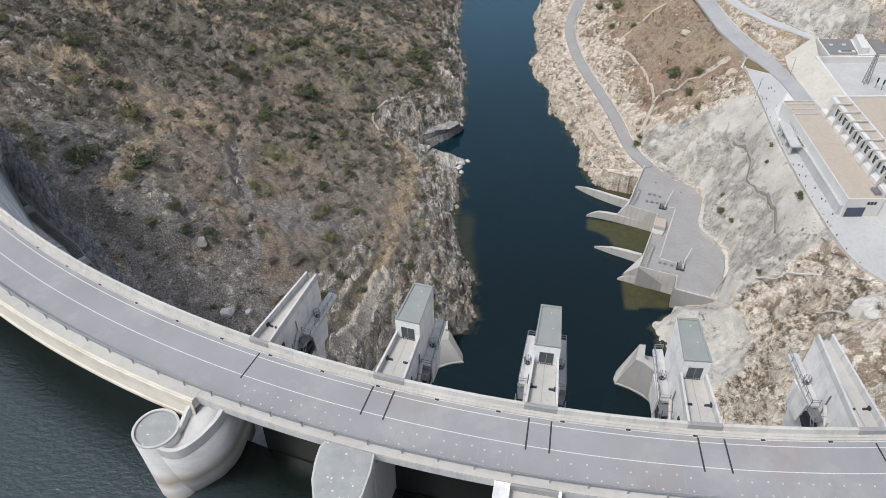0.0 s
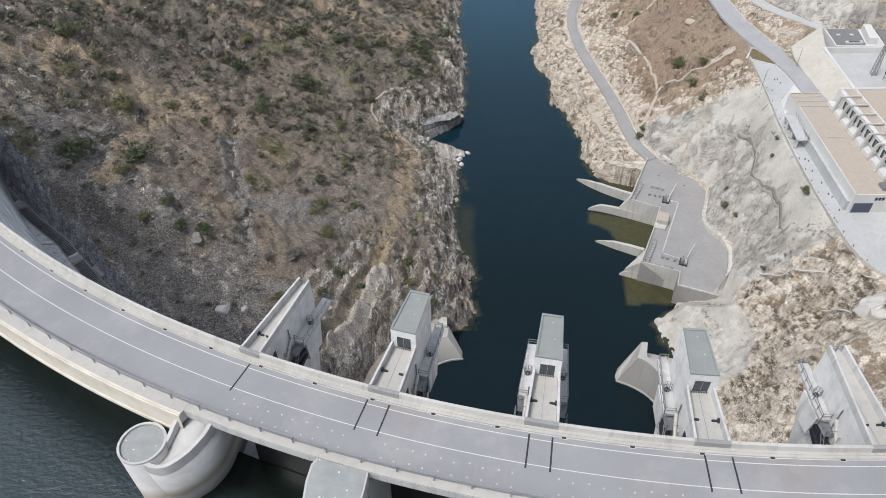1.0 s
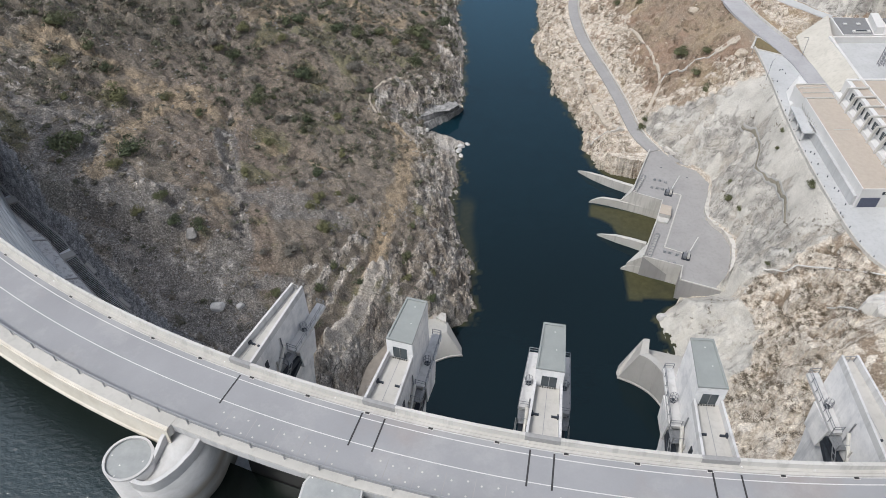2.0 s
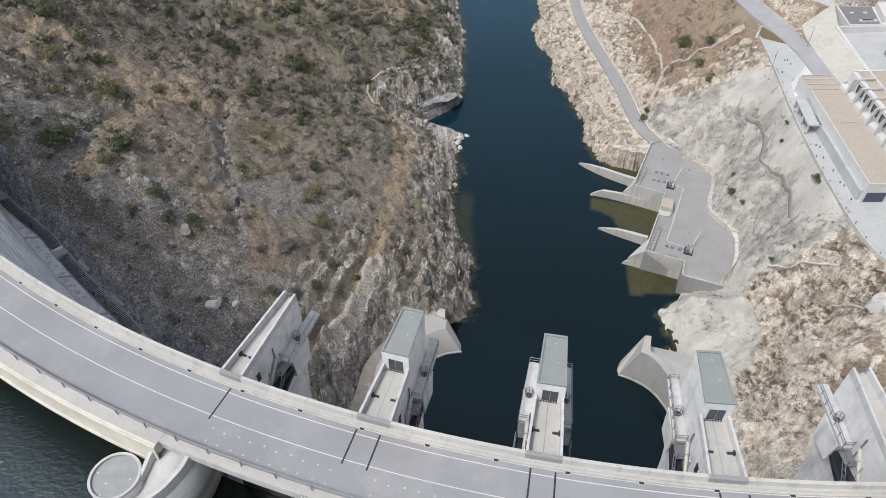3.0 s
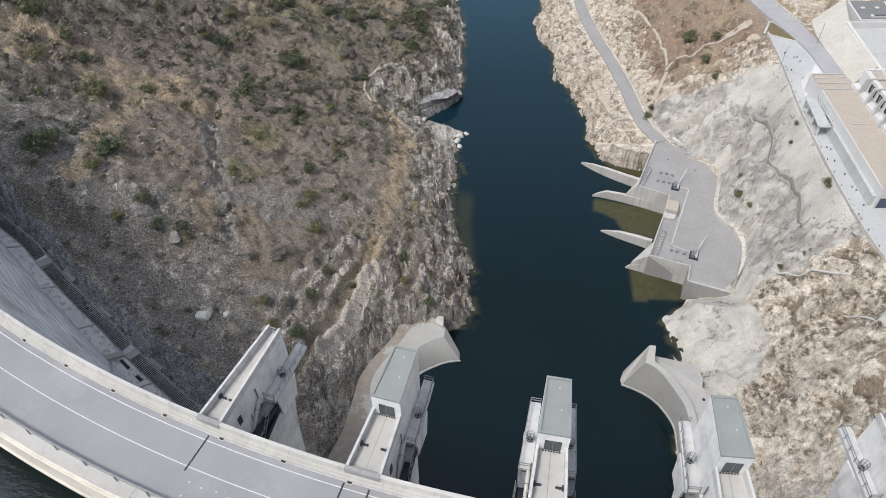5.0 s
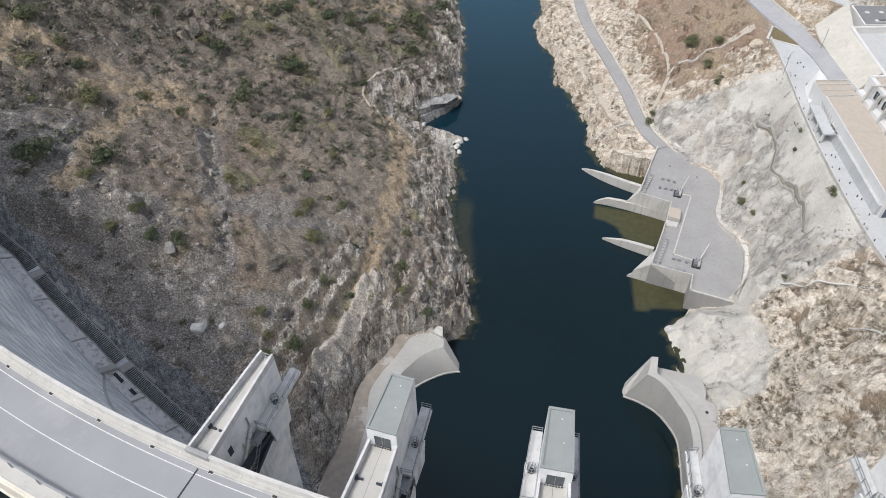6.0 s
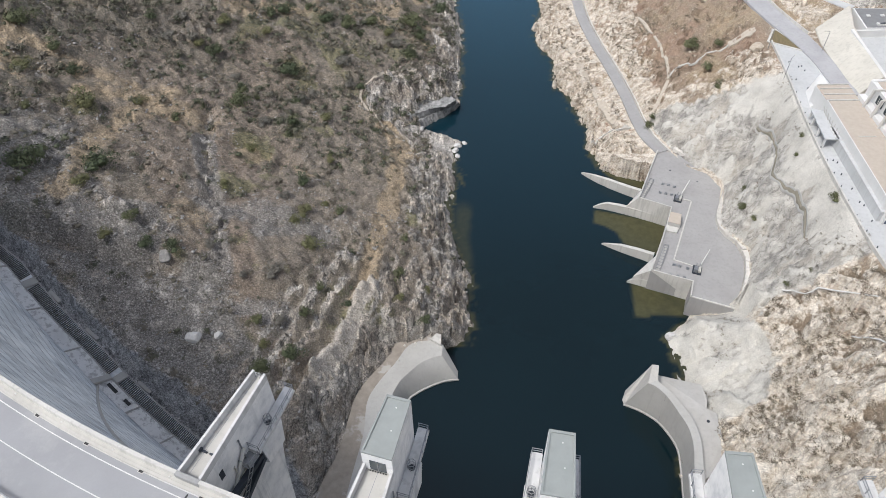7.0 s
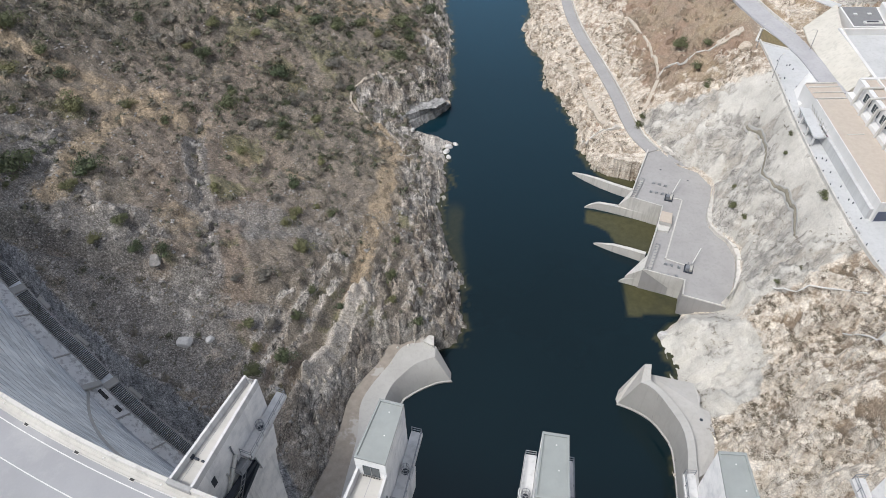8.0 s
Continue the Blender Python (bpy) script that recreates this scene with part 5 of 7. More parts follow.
def build_yard():
    yard = thing("tailrace_yard", "grey concrete yard over the tailrace outlets beside the river", "yard")
    Build().hexa(YARD_FRONT + YARD_BACK, -5, 8.7).part("slab", M_PLAT, yard)
    # low upstands on the river side
    for a, b in zip(YARD_FRONT, YARD_FRONT[1:]):
        h = 9.55 if a[0] > b[0] else 9.1
        wall_along([a, b], 8.703, h, 0.4, 1).part("upstand", M_CREAM, yard)
    # dark expansion line and painted kerb of the crane bay
    for a, b in (((85.2, 209.6), (87.8, 208.7)), ((87.8, 208.7), (74.9, 180.2)), ((74.9, 180.2), (81.2, 176.9))):
        wall_along([a, b], 8.703, 8.95, 0.45).part("kerb", M_CREAM, yard, "pale raised kerb")
    # sloping shoulders between the outlets and the river walls
    for top, low in (([(72.0, 215.4), (69.7, 210.7), (80.0, 205.4)], [(66.4, 212.0), (80.3, 204.8)]), ([(69.9, 182.4), (66.7, 175.7), (78.8, 170.8)], [(62.5, 178.0), (79.3, 170.4)])):
        (a, b, c), (d, e) = top, low
        v = [(*a, 8.69), (*b, 8.69), (*c, 8.69), (*d, 3.5), (*e, 3.5), (*a, -5), (*b, -5), (*c, -5), (*d, -5), (*e, -5)]
        Build().add(v, [(0, 1, 3), (1, 2, 4, 3), (0, 3, 8, 5), (3, 4, 9, 8), (2, 7, 9, 4)]).part("shoulder", M_CREAM, yard, "sloping pale concrete shoulder")
    walls = (
        ([(53.8, 235.0), (57.4, 231.0), (62.0, 227.0), (67.0, 223.4), (73.0, 219.6)], [0.6, 2.6, 3.6, 3.9, 4.2], [0.2, 0.9, 1.2, 1.3, 1.4]),
        ([(55.4, 215.2), (60.0, 214.0), (68.0, 210.8), (80.0, 205.2)], [0.5, 3.2, 3.6, 3.8], [0.2, 1.0, 1.3, 1.3]),
        ([(55.5, 196.2), (61.0, 192.6), (66.0, 189.8), (71.0, 187.0)], [0.5, 3.0, 3.6, 4.0], [0.2, 1.1, 1.3, 1.4]),
        ([(61.0, 178.4), (64.5, 177.0), (72.0, 173.8), (79.3, 170.6)], [0.5, 3.2, 3.6, 3.8], [0.2, 1.0, 1.3, 1.3]),
    )
    for pts, zt, th in walls:
        c = curve(pts)
        zt, th = (list(np.interp(np.linspace(0, 1, len(c)), np.linspace(0, 1, len(v)), v)) for v in (zt, th))
        w = thing("tailrace_wall", "tapered concrete guide wall running out into the river", "retaining wall", "tailrace walls")
        wall_along(c, -6, zt, th).part("wall", M_CREAM, w, smooth=False)
    # boulder-topped wall at the foot of the slope
    w = thing("slope_wall", "rough pale stone kerb wall along the back of the yard", "wall")
    line = curve([(88.8, 160.0)] + YARD_BACK, 5)
    for k in range(len(line) - 1):
        h = 10.2 + random.uniform(-0.2, 0.2)
        wall_along([line[k], line[k + 1]], 8.2, h, 1.7 + random.uniform(-.2, .25), -1).part("stone", M_STONE, w)
    # machine house
    hut = thing("machine_hut", "small tan-roofed concrete hut on the yard", "hut")
    q = [(78.6, 201.3), (82.0, 199.9), (80.4, 194.8), (76.6, 196.4)]
    Build().hexa(q, 8.7, 10.6).part("wall", M_CONC, hut)
    Build().hexa(q, 10.603, 10.75).part("roof", M_TAN, hut, "flat tan roof")
    Build().hexa([(75.6, 193.4), (78.9, 192.4), (80.2, 194.6), (76.5, 196.1)], 8.7, 9.4).part("plinth", M_CREAM, hut)
    # stop-log racks
    for p0, p1, p2, p3 in (((75.7, 220.5), (77.0, 219.9), (71.9, 210.9), (70.6, 211.5)), ((73.4, 186.7), (74.7, 186.2), (69.6, 175.8), (68.4, 176.3))):
        r = thing("stop_log_rack", "grey steel rack of stop logs on the yard edge", "rack", "stop-log racks")
        Build().hexa([p0, p1, p2, p3], 8.705, 8.85).part("base", M_CONC, r)
        a, b, c, d = (Vector((*p, 0)) for p in (p0, p1, p2, p3))
        for k in range(9):
            f = k / 8
            u, v = a.lerp(d, f), b.lerp(c, f)
            Build().beam((u.x, u.y, 9.6), (v.x, v.y, 9.6), 0.12).part("rung", M_STEEL, r)
        for u, v in ((a, d), (b, c)):
            Build().beam((u.x, u.y, 9.6), (v.x, v.y, 9.6), 0.14).part("rail", M_STEEL, r)
            for k in range(5):
                w0 = u.lerp(v, k / 4)
                Build().beam((w0.x, w0.y, 8.85), (w0.x, w0.y, 9.55), 0.12).part("leg", M_STEEL, r)
    # lifting lugs
    lug = Build().box(-0.55, 0.55, -0.4, 0.4, 0, 0.18).box(-0.35, -0.2, -0.25, 0.25, 0.18, 0.85).box(0.2, 0.35, -0.25, 0.25, 0.18, 0.85)
    me = lug.mesh("lug_block")
    me.materials.append(M_STEEL)
    for x, y in ((80.1, 218.2), (82.0, 217.5), (83.9, 216.5), (78.0, 213.5), (79.9, 212.9), (81.8, 212.2), (74.7, 178.0), (76.4, 177.4), (78.6, 176.4), (72.6, 173.8), (74.6, 173.1), (76.7, 172.5)):
        ob = new("lifting_lug", me)
        ob.matrix_basis = pose(x, y, 8.7, 0, 0, -22)
        tagged(ob, "grey steel lifting lug on the concrete yard", "lifting lug", "lifting lugs")
    for x, y in ((83.6, 210.0), (81.5, 175.6)):
        h = thing("outlet_hoist", "grey hoist unit with a slanted mast on the yard", "hoist", "outlet hoists", pose(x, y, 8.7, 0, 0, -22))
        Build().box(-1.4, 1.4, -1.8, 1.8, 0, 0.35).part("base", M_DARKSTEEL, h)
        Build().box(-1.0, 0.1, -1.4, 0.4, 0.352, 1.6).part("cabinet", M_STEEL, h, "grey control cabinet")
        Build().box(0.3, 1.1, -1.2, 1.2, 0.352, 1.1).part("drive", M_PIPE, h)
        Build().tube((0.4, 1.0, 0.4), (2.2, 6.6, 4.2), 0.16, 8).part("mast", M_LINE, h, "pale slanted mast")
        for k in (-0.5, 0.5):
            Build().tube((k, 0.9, 0.36), (k, 0.9, 2.4), 0.1, 6).part("post", M_STEEL, h)
    for x, y in ((84.5, 226.0), (93.0, 219.5)):
        tagged(Build().tube((x, y, 8.701), (x, y, 8.72), 0.35, 10).part("manhole_cover", M_DARKSTEEL), "dark round manhole cover in the yard", "manhole cover", "yard manholes")


M_STONE = concrete("wall_stone", (0.62, 0.605, 0.565), (0.42, 0.40, 0.365), 0.4)
build_yard()


def resampled(pts, n):
    """A smooth plan line through points, cut into n even pieces."""
    c = np.array(curve(pts, 8))
    s = np.concatenate([[0], np.cumsum(np.hypot(*np.diff(c, axis=0).T))])
    q = np.linspace(0, s[-1], n + 1)
    return [(float(a), float(b)) for a, b in zip(np.interp(q, s, c[:, 0]), np.interp(q, s, c[:, 1]))]


def build_wings():
    w = thing("wing_wall", "curved leaning concrete wing wall with an apron on the rocky bank", "retaining wall", "wing walls")
    n, zt = 64, 6.2
    foot = resampled([(-15.5, 84), (-14.6, 100), (-14.2, 112), (-13.4, 124), (-10.5, 133.5), (-8.4, 135.7), (-5.2, 137.8), (-0.2, 140.0), (4.1, 140.6)], n)
    edge = resampled([(-16.6, 84), (-16.4, 100), (-16.6, 112), (-16.4, 122), (-14.7, 130.7), (-12.7, 135.8), (-9.9, 139.2), (-6.7, 142.4), (-3.4, 144.2), (-0.6, 145.0)], n)
    back = resampled([(-25.4, 84), (-24.6, 100), (-23.4, 108.8), (-21.5, 120), (-21.3, 129.5), (-18.6, 135.8), (-14.1, 142.5), (-11.0, 148.0), (-8.0, 150.0), (-4.0, 150.4)], n)
    Build().loft([[(*f, -6), (*f, 0.3), (*e, zt)] for f, e in zip(foot, edge)], closed=False).part("river_face", M_CONC, w, "smooth leaning concrete face", True)
    Build().loft([[(*e, -6), (*e, zt), (*b, zt), (*b, -6)] for e, b in zip(edge, back)]).part("wall", M_CONC, w, "pale concrete wall with a broad flat top")
    Build().loft([[(f[0] + .35, f[1] - .35, -6), (f[0] + .35, f[1] - .35, 0.55), (*f, 0.62), (*f, -6)] for f in foot]).part("toe_kerb", M_CONC, w)
    (fx, fy), (ex, ey) = foot[-1], edge[-1]
    Build().add([(fx, fy, -6), (fx, fy, .3), (ex, ey, zt), (ex + .4, ey + 3.9, zt), (4.2, 143.4, .3), (4.2, 143.4, -6), (-4.0, 150.4, zt), (-4.0, 150.4, -6), (3.0, 146.0, .3), (3.0, 146.0, -6)],
                [(0, 1, 4, 5), (1, 2, 3, 4), (4, 3, 8), (5, 4, 8, 9), (3, 6, 8), (8, 6, 7, 9), (2, 6, 3)]).part("end_block", M_CONC, w)
    Build().hexa([(-4.0, 150.4), (-0.8, 148.2), (-0.7, 151.9), (-2.2, 152.4)], 2.0, 7.2).part("end_upstand", M_CREAM, w)
    strip_ = resampled([(-33.5, 84), (-32.0, 102.0), (-27.6, 115), (-24.8, 130.4), (-21.6, 137), (-17.2, 143), (-14.4, 149), (-12.9, 152.0), (-6, 152.6), (-3.6, 152.0)], n)
    Build().loft([[(b[0] + 1.0, b[1] - .6, 3.0), (*s, 3.0), (*s, 6.5), (b[0] + .05, b[1], 6.17), (b[0] + 1.0, b[1] - .6, 6.17)] for b, s in zip(back, strip_)]).part("apron", M_APRON, w, "damp brown strip between the wall and the rock")
    for x, y, r in ((-11.6, 148.6, .45), (-8.4, 149.4, .5), (-6.6, 150.0, .35), (-13.2, 143.2, .3)):
        tagged(Build().loft([[(x + k * r * math.cos(a), y + k * r * math.sin(a), zz) for a in np.arange(0, 6.2, .9)] for zz, k in ((6.15, 1), (6.4, .85), (6.6, .4))]).part("fallen_stone", M_STONE), "small fallen stone on the wing wall", "stone", "fallen stones")
    w = thing("wing_wall", "tall curved leaning concrete wing wall with a splayed tip", "retaining wall", "wing walls")
    n, zt = 64, 13.2
    foot = resampled([(59, 84), (61.4, 98), (62.2, 104.8), (63.4, 112.5), (63.6, 118.2), (62.3, 122.4), (60.0, 126.4), (56.0, 129.7), (51.6, 131.9)], n)
    edge = resampled([(59.4, 84), (60.8, 98), (61.6, 104.8), (63.1, 111.5), (63.2, 117.0), (61.5, 122.2), (59.6, 126.8), (57.5, 129.5), (55.6, 130.6)], n)
    back = resampled([(61.6, 84), (63.0, 98), (63.9, 104.7), (65.4, 113.0), (65.1, 118.9), (63.3, 123.6), (61.3, 127.5), (58.9, 130.6), (58.4, 131.4)], n)
    foot = [(f[0] - 0.25 * fade(118, 112, f[1]), f[1]) for f in foot]
    Build().loft([[(*f, -6), (*f, 0.3), (*e, zt)] for f, e in zip(foot, edge)], closed=False).part("river_face", M_CONC, w, "smooth leaning concrete face", True)
    Build().loft([[(*e, 6), (*e, zt), (*b, zt), (b[0] + .5, b[1] + .3, 6)] for e, b in zip(edge, back)]).part("wall", M_CONC, w)
    Build().loft([[(f[0] - .3, f[1] - .2, -6), (f[0] - .3, f[1] - .2, 0.5), (*f, 0.58), (*f, -6)] for f in foot]).part("toe_kerb", M_CONC, w)
    # splayed tip: its top falls from the crest to the water
    v = [(55.6, 130.6, zt), (51.6, 131.9, .3), (51.4, 133.5, 1.0), (52.6, 136.0, 1.0), (58.0, 136.6, zt), (59.8, 136.4, zt), (58.4, 131.4, zt)]
    v += [(x, y, -6) for x, y, z in v]
    Build().add(v, [(0, 1, 2, 3, 4), (0, 4, 5, 6), (1, 8, 9, 2), (2, 9, 10, 3), (3, 10, 11, 4), (4, 11, 12, 5), (5, 12, 13, 6), (0, 7, 8, 1)]).part("splayed_tip", M_WALKFLOOR, w, "smooth pale splayed end of the wall")
    a, b = Vector((59.55, 126.75, zt)), Vector((60.05, 126.1, .4))
    Build().beam(a + Vector((-.05, -.05, 0)), b + Vector((-.05, -.05, 0)), 0.14, 0.06).part("wall_joint", M_PLAT, w, "grey construction joint")
    Build().hexa([(59.8, 136.4), (66, 136.0), (72.8, 134.6), (72.5, 129.0), (71.0, 125.1), (73.6, 124.1), (72.6, 115.4), (69.0, 107), (64.2, 104), (65.0, 113), (65.6, 119), (63.6, 124), (61.6, 128), (59.4, 132)], -4,
                 [8.5, 6.4, 6.0, 8.0, 9.2, 8.4, 9.4, 10.0, 11.5, 11.0, 10.6, 10.2, 9.6, 9.0]).part("backfill_slab", M_FILL, w, "pale sprayed concrete behind the wall")
    Build().tube((70.2, 121.0, 9.0), (70.2, 121.0, 9.7), 0.45, 8).part("drain_mouth", M_DARKSTEEL, w, "dark drain mouth in the sprayed concrete")


def apron_material():
    n = Nodes("apron_concrete", 0.9)
    wet = n.noise(0.12, 5, 0.6)
    c = n.ramp(n.noise(0.5, 5, 0.65), (0.3, (0.24, 0.21, 0.18)), (0.7, (0.33, 0.295, 0.25)))
    c = n.mix(n.ramp(wet, (0.57, 0.0), (0.62, 0.8)), c, (0.42, 0.405, 0.38))
    return n.finish(c, n.noise(2, 4, 0.6), 0.2, 0.05)


M_APRON = apron_material()
M_FILL = concrete("backfill_concrete", (0.50, 0.49, 0.47), (0.42, 0.405, 0.375), 0.15)
build_wings()

# ---- roads ----
def ribbon(name, pts, width, zs, mat, label, lift=0.0, thick=0.25):
    """A road along a plan line."""
    c = curve(pts, 6)
    zz = np.interp(np.linspace(0, 1, len(c)), np.linspace(0, 1, len(zs)), zs)
    rings = []
    for k, (x, y) in enumerate(c):
        a, b = c[max(0, k - 1)], c[min(len(c) - 1, k + 1)]
        dx, dy = b[0] - a[0], b[1] - a[1]
        m = math.hypot(dx, dy)
        w = width if not isinstance(width, (list, tuple)) else float(np.interp(k, np.linspace(0, len(c) - 1, len(width)), width))
        px, py = -dy / m * w / 2, dx / m * w / 2
        z = zz[k] + lift
        rings.append([(x - px, y - py, z - thick), (x + px, y + py, z - thick), (x + px, y + py, z), (x - px, y - py, z)])
    return tagged(Build().loft(rings).part(name, mat), label, "road", kind="structure")


LANE = list(zip(LANE_X, LANE_Y))[1:12]
ribbon("lower_road", LANE, 5.0, LANE_Z[1:12], M_PLAT, "narrow grey concrete road along the river bank", 0.3, 1.2)
lk = thing("road_kerb", "low pale kerb along the river road", "kerb")
kc = curve([(x + 2.9, y) for x, y in LANE], 4)
wall_along(kc, [float(np.interp(p[1], LANE_Y, LANE_Z)) - .4 for p in kc], [float(np.interp(p[1], LANE_Y, LANE_Z)) + .65 for p in kc], 0.5, -1).part("kerb", M_STONE, lk)

UPPER = [(135.5, 222), (134.8, 231), (134.4, 246), (131.6, 262), (128.2, 276), (125.4, 292), (124.6, 310), (124.0, 327), (124, 360), (130, 420)]
ribbon("upper_road", UPPER, [6.5, 6.5, 7, 8.5, 9, 9, 9, 9, 9, 9], [43.3, 43.3, 43.4, 43.6, 43.8, 44, 44.4, 45, 46, 48], M_ACCESS, "grey asphalt access road on the terrace", 0.15, 1.0)
tagged(wall_along(curve([(x + 4.3, y) for x, y in UPPER[3:]], 4), 43, [44.9] * 37, 0.4).part("road_parapet", M_CREAM), "low cream kerb wall along the access road", "kerb", kind="structure")
TRACK = [(155.4, 273.5), (149.6, 281.0), (143.4, 288.4), (138.0, 300.0), (134.6, 315.0), (133.6, 332.0), (138.0, 380.0)]
ribbon("track", TRACK, 5.5, [float(np.interp(y, RIM_Y, RIM_Z) + np.interp(y, TRACK_Y, TRACK_RISE)) for x, y in TRACK], M_YARD, "pale gravel track cut into the slope", 0.3, 2.0)
tagged(Build().hexa([(112.9, 142), (112.4, 165), (114.6, 200), (118.9, 235), (121.2, 258), (124.8, 268), (128, 262), (132, 250), (132, 232), (131, 212), (175, 212), (175, 132), (119, 131)], 40, 43.12).part("terrace", M_YARD), "pale concrete terrace round the power station", "terrace", kind="structure")
edge = thing("terrace_parapet", "low white parapet along the terrace edge", "parapet")
wall_along(curve([(118.2, 131.4), (112.8, 142.2), (112.2, 165), (114.4, 200), (118.7, 235), (121.0, 258)], 6), 38, 43.9, 0.5, -1).part("wall", M_CREAM, edge)
post = Build().box(-0.09, 0.09, -0.09, 0.09, 0, 0.8).mesh("post")
post.materials.append(M_DARKSTEEL)
for k in range(15):
    y = 140 + k * 6.0
    ob = new("post", post)
    ob.parent = edge
    ob.matrix_basis = pose(float(np.interp(y, RIM_Y, RIM_X)) + .9, y, 43.12)
isl = thing("traffic_island", "small kerbed island of dry grass between road and parking", "traffic island")
Build().hexa([(119.6, 258), (124.8, 267.2), (126.4, 266.6), (131.6, 251.6), (130, 250.8)], 43.0, 43.35).part("kerb", M_CREAM, isl)
Build().hexa([(120.6, 258.1), (124.9, 266.0), (125.8, 265.6), (130.4, 252.4), (129.8, 252.0)], 43.353, 43.4).part("grass", plain("dry_grass", (0.20, 0.16, 0.085), 0.95, 0, 0.5, 2.0), isl)


def street_lamp(x, y, z, turn):
    l = thing("street_lamp", "tall grey steel street lamp at the terrace edge", "street lamp", "street lamps", pose(x, y, z, 0, 0, turn))
    Build().tube((0, 0, 0), (0, 0, 8), 0.12, 8, 0.07).part("pole", M_STEEL, l)
    Build().tube((0, 0, 7.95), (1.8, 0, 8.3), 0.06, 6).part("arm", M_STEEL, l)
    Build().box(1.5, 2.3, -0.15, 0.15, 8.25, 8.4).part("lamp_head", M_PIPE, l)


street_lamp(118.4, 253.0, 43.1, 60)
street_lamp(117.2, 233.0, 43.1, 40)
street_lamp(136.6, 250.0, 43.3, 190)

# ---- power station ----
def build_station():
    st = thing("power_station", "white power station building with tan flat roofs", "building")
    front, back = 161.0, 219.0
    xl = lambda y: 118.3 + (y - 161) * 0.045
    xr = lambda y: 129.2 + (y - 161) * 0.03
    low = [(xl(front), front), (xr(front), front), (xr(back), back), (xl(back) + 0, back)]
    Build().hexa([(xl(front), front), (xr(front) - .02, front), (xr(back) - .02, back), (xl(210), back), (xl(210), 210.2), (xl(210), 210)], 43, 49.4).part("low_hall", M_PAINT, st)
    Build().hexa([(xl(front) + .35, front + .35), (xr(front) - .03, front + .35), (xr(210) - .03, 209.7), (xl(210) + .35, 209.7)], 49.403, 49.5).part("roof", M_TAN, st, "flat tan gravel roof")
    for a, b in (((xl(front), front), (xl(210), 210)),):
        wall_along([a, b], 49.402, 49.75, 0.3, -1).part("roof_edge", M_PAINT, st)
    Build().box(xl(front), xr(front), front - .004, front + .32, 49.402, 49.75).part("roof_edge", M_PAINT, st)
    for y in (209.9, 213.2, 216.4, 218.7):
        Build().box(xl(210) + (0.4 if y > 210 else 0), xr(y) - .05, y, y + 0.3, 49.405, 49.85).part("roof_beam", M_CREAM, st, "low pale roof beam")
    Build().hexa([(xl(210) + .05, 210.3), (xr(210), 210.3), (xr(back), 218.6), (xl(210) + .05, 218.6)], 49.404, 49.48).part("rear_roof", M_TAN, st)
    Build().box(122.5, 127.5, 191.0, 191.4, 49.5, 49.7).part("roof_pipe", M_PIPE, st)
    Build().box(127.0, 128.8, 163.0, 166.0, 49.5, 50.4).part("roof_unit", M_STEEL, st, "grey ventilation unit on the roof")
    # doors and windows of the front and the river side
    Build().box(119.0, 124.6, front - .08, front - .01, 43.12, 46.6).part("roller_door", M_BLUEDOOR, st, "dark blue roller door")
    for k in range(3):
        Build().box(124.4 + k * 1.0, 125.2 + k * 1.0, front - .06, front - .01, 47.6, 48.7).part("window", M_GLASS, st)
    wx = xl(166)
    Build().hexa([(wx - .1, 166), (wx + .02, 166), (xl(168.4) + .02, 168.4), (xl(168.4) - .1, 168.4)], 44.0, 46.2).part("side_window", M_GLASS, st)
    Build().hexa([(xl(162) - 1.0, 162.0), (xl(164) + .0, 162), (xl(200), 200), (xl(200) - 1.0, 200)], 43.1, 46.6).part("side_plinth", M_YARD, st)
    # tall hall with clerestory frames
    Build().hexa([(131.6, 140), (166, 140), (166, 212.5), (133.0, 212.5)], 43, 54.8).part("tall_hall", M_PAINT, st)
    Build().hexa([(133.4, 140.4), (165.6, 140.4), (165.6, 211.6), (134.8, 211.6)], 54.803, 54.9).part("tall_roof", M_TAN, st)
    Build().hexa([(131.6, 140), (133.0, 140), (134.4, 212.5), (133.0, 212.5)], 54.804, 55.1).part("tall_roof_edge", M_PAINT, st)
    Build().hexa([(136.6, 140), (137.1, 140), (138.5, 212), (138.0, 212)], 54.91, 55.5).part("roof_rail", M_PAINT, st, "raised white roof kerb")
    Build().hexa([(133.2, 211.7), (165.8, 211.7), (165.8, 212.5), (133.2, 212.5)], 54.805, 55.4).part("rear_edge", M_PAINT, st)
    for k in range(13):
        y = 206.5 - k * 5.6
        x0, x1 = xr(y), 131.4 + (y - 140) * 0.019
        fr = Build()
        fr.beam((x0 - .2, y, 49.4), (x0 + 0.8, y, 55.4), 0.75, 0.8)
        fr.beam((x0 + 0.6, y, 55.3), (x1 + 5.2, y, 55.5), 0.6, 0.5)
        fr.part("frame", M_CREAM, st, "white concrete portal frame")
        w = Build().hexa([(x1 - .14, y - 4.6), (x1 + .1, y - 4.6), (x1 + .1, y - 1.0), (x1 - .14, y - 1.0)], 51.6, 54.2).part("clerestory_window", M_GLASS, st)
        for q in (0.33, 0.66):
            Build().box(x1 - .2, x1 - .15, y - 4.6 + 3.6 * q - .06, y - 4.6 + 3.6 * q + .06, 51.6, 54.2).part("mullion", M_PIPE, w)
    Build().hexa([(xr(front) + .02, front - 6), (131.5, front - 6), (132.9, 212), (xr(212) + .02, 212)], 43, 50.6).part("link_bay", M_PAINT, st)
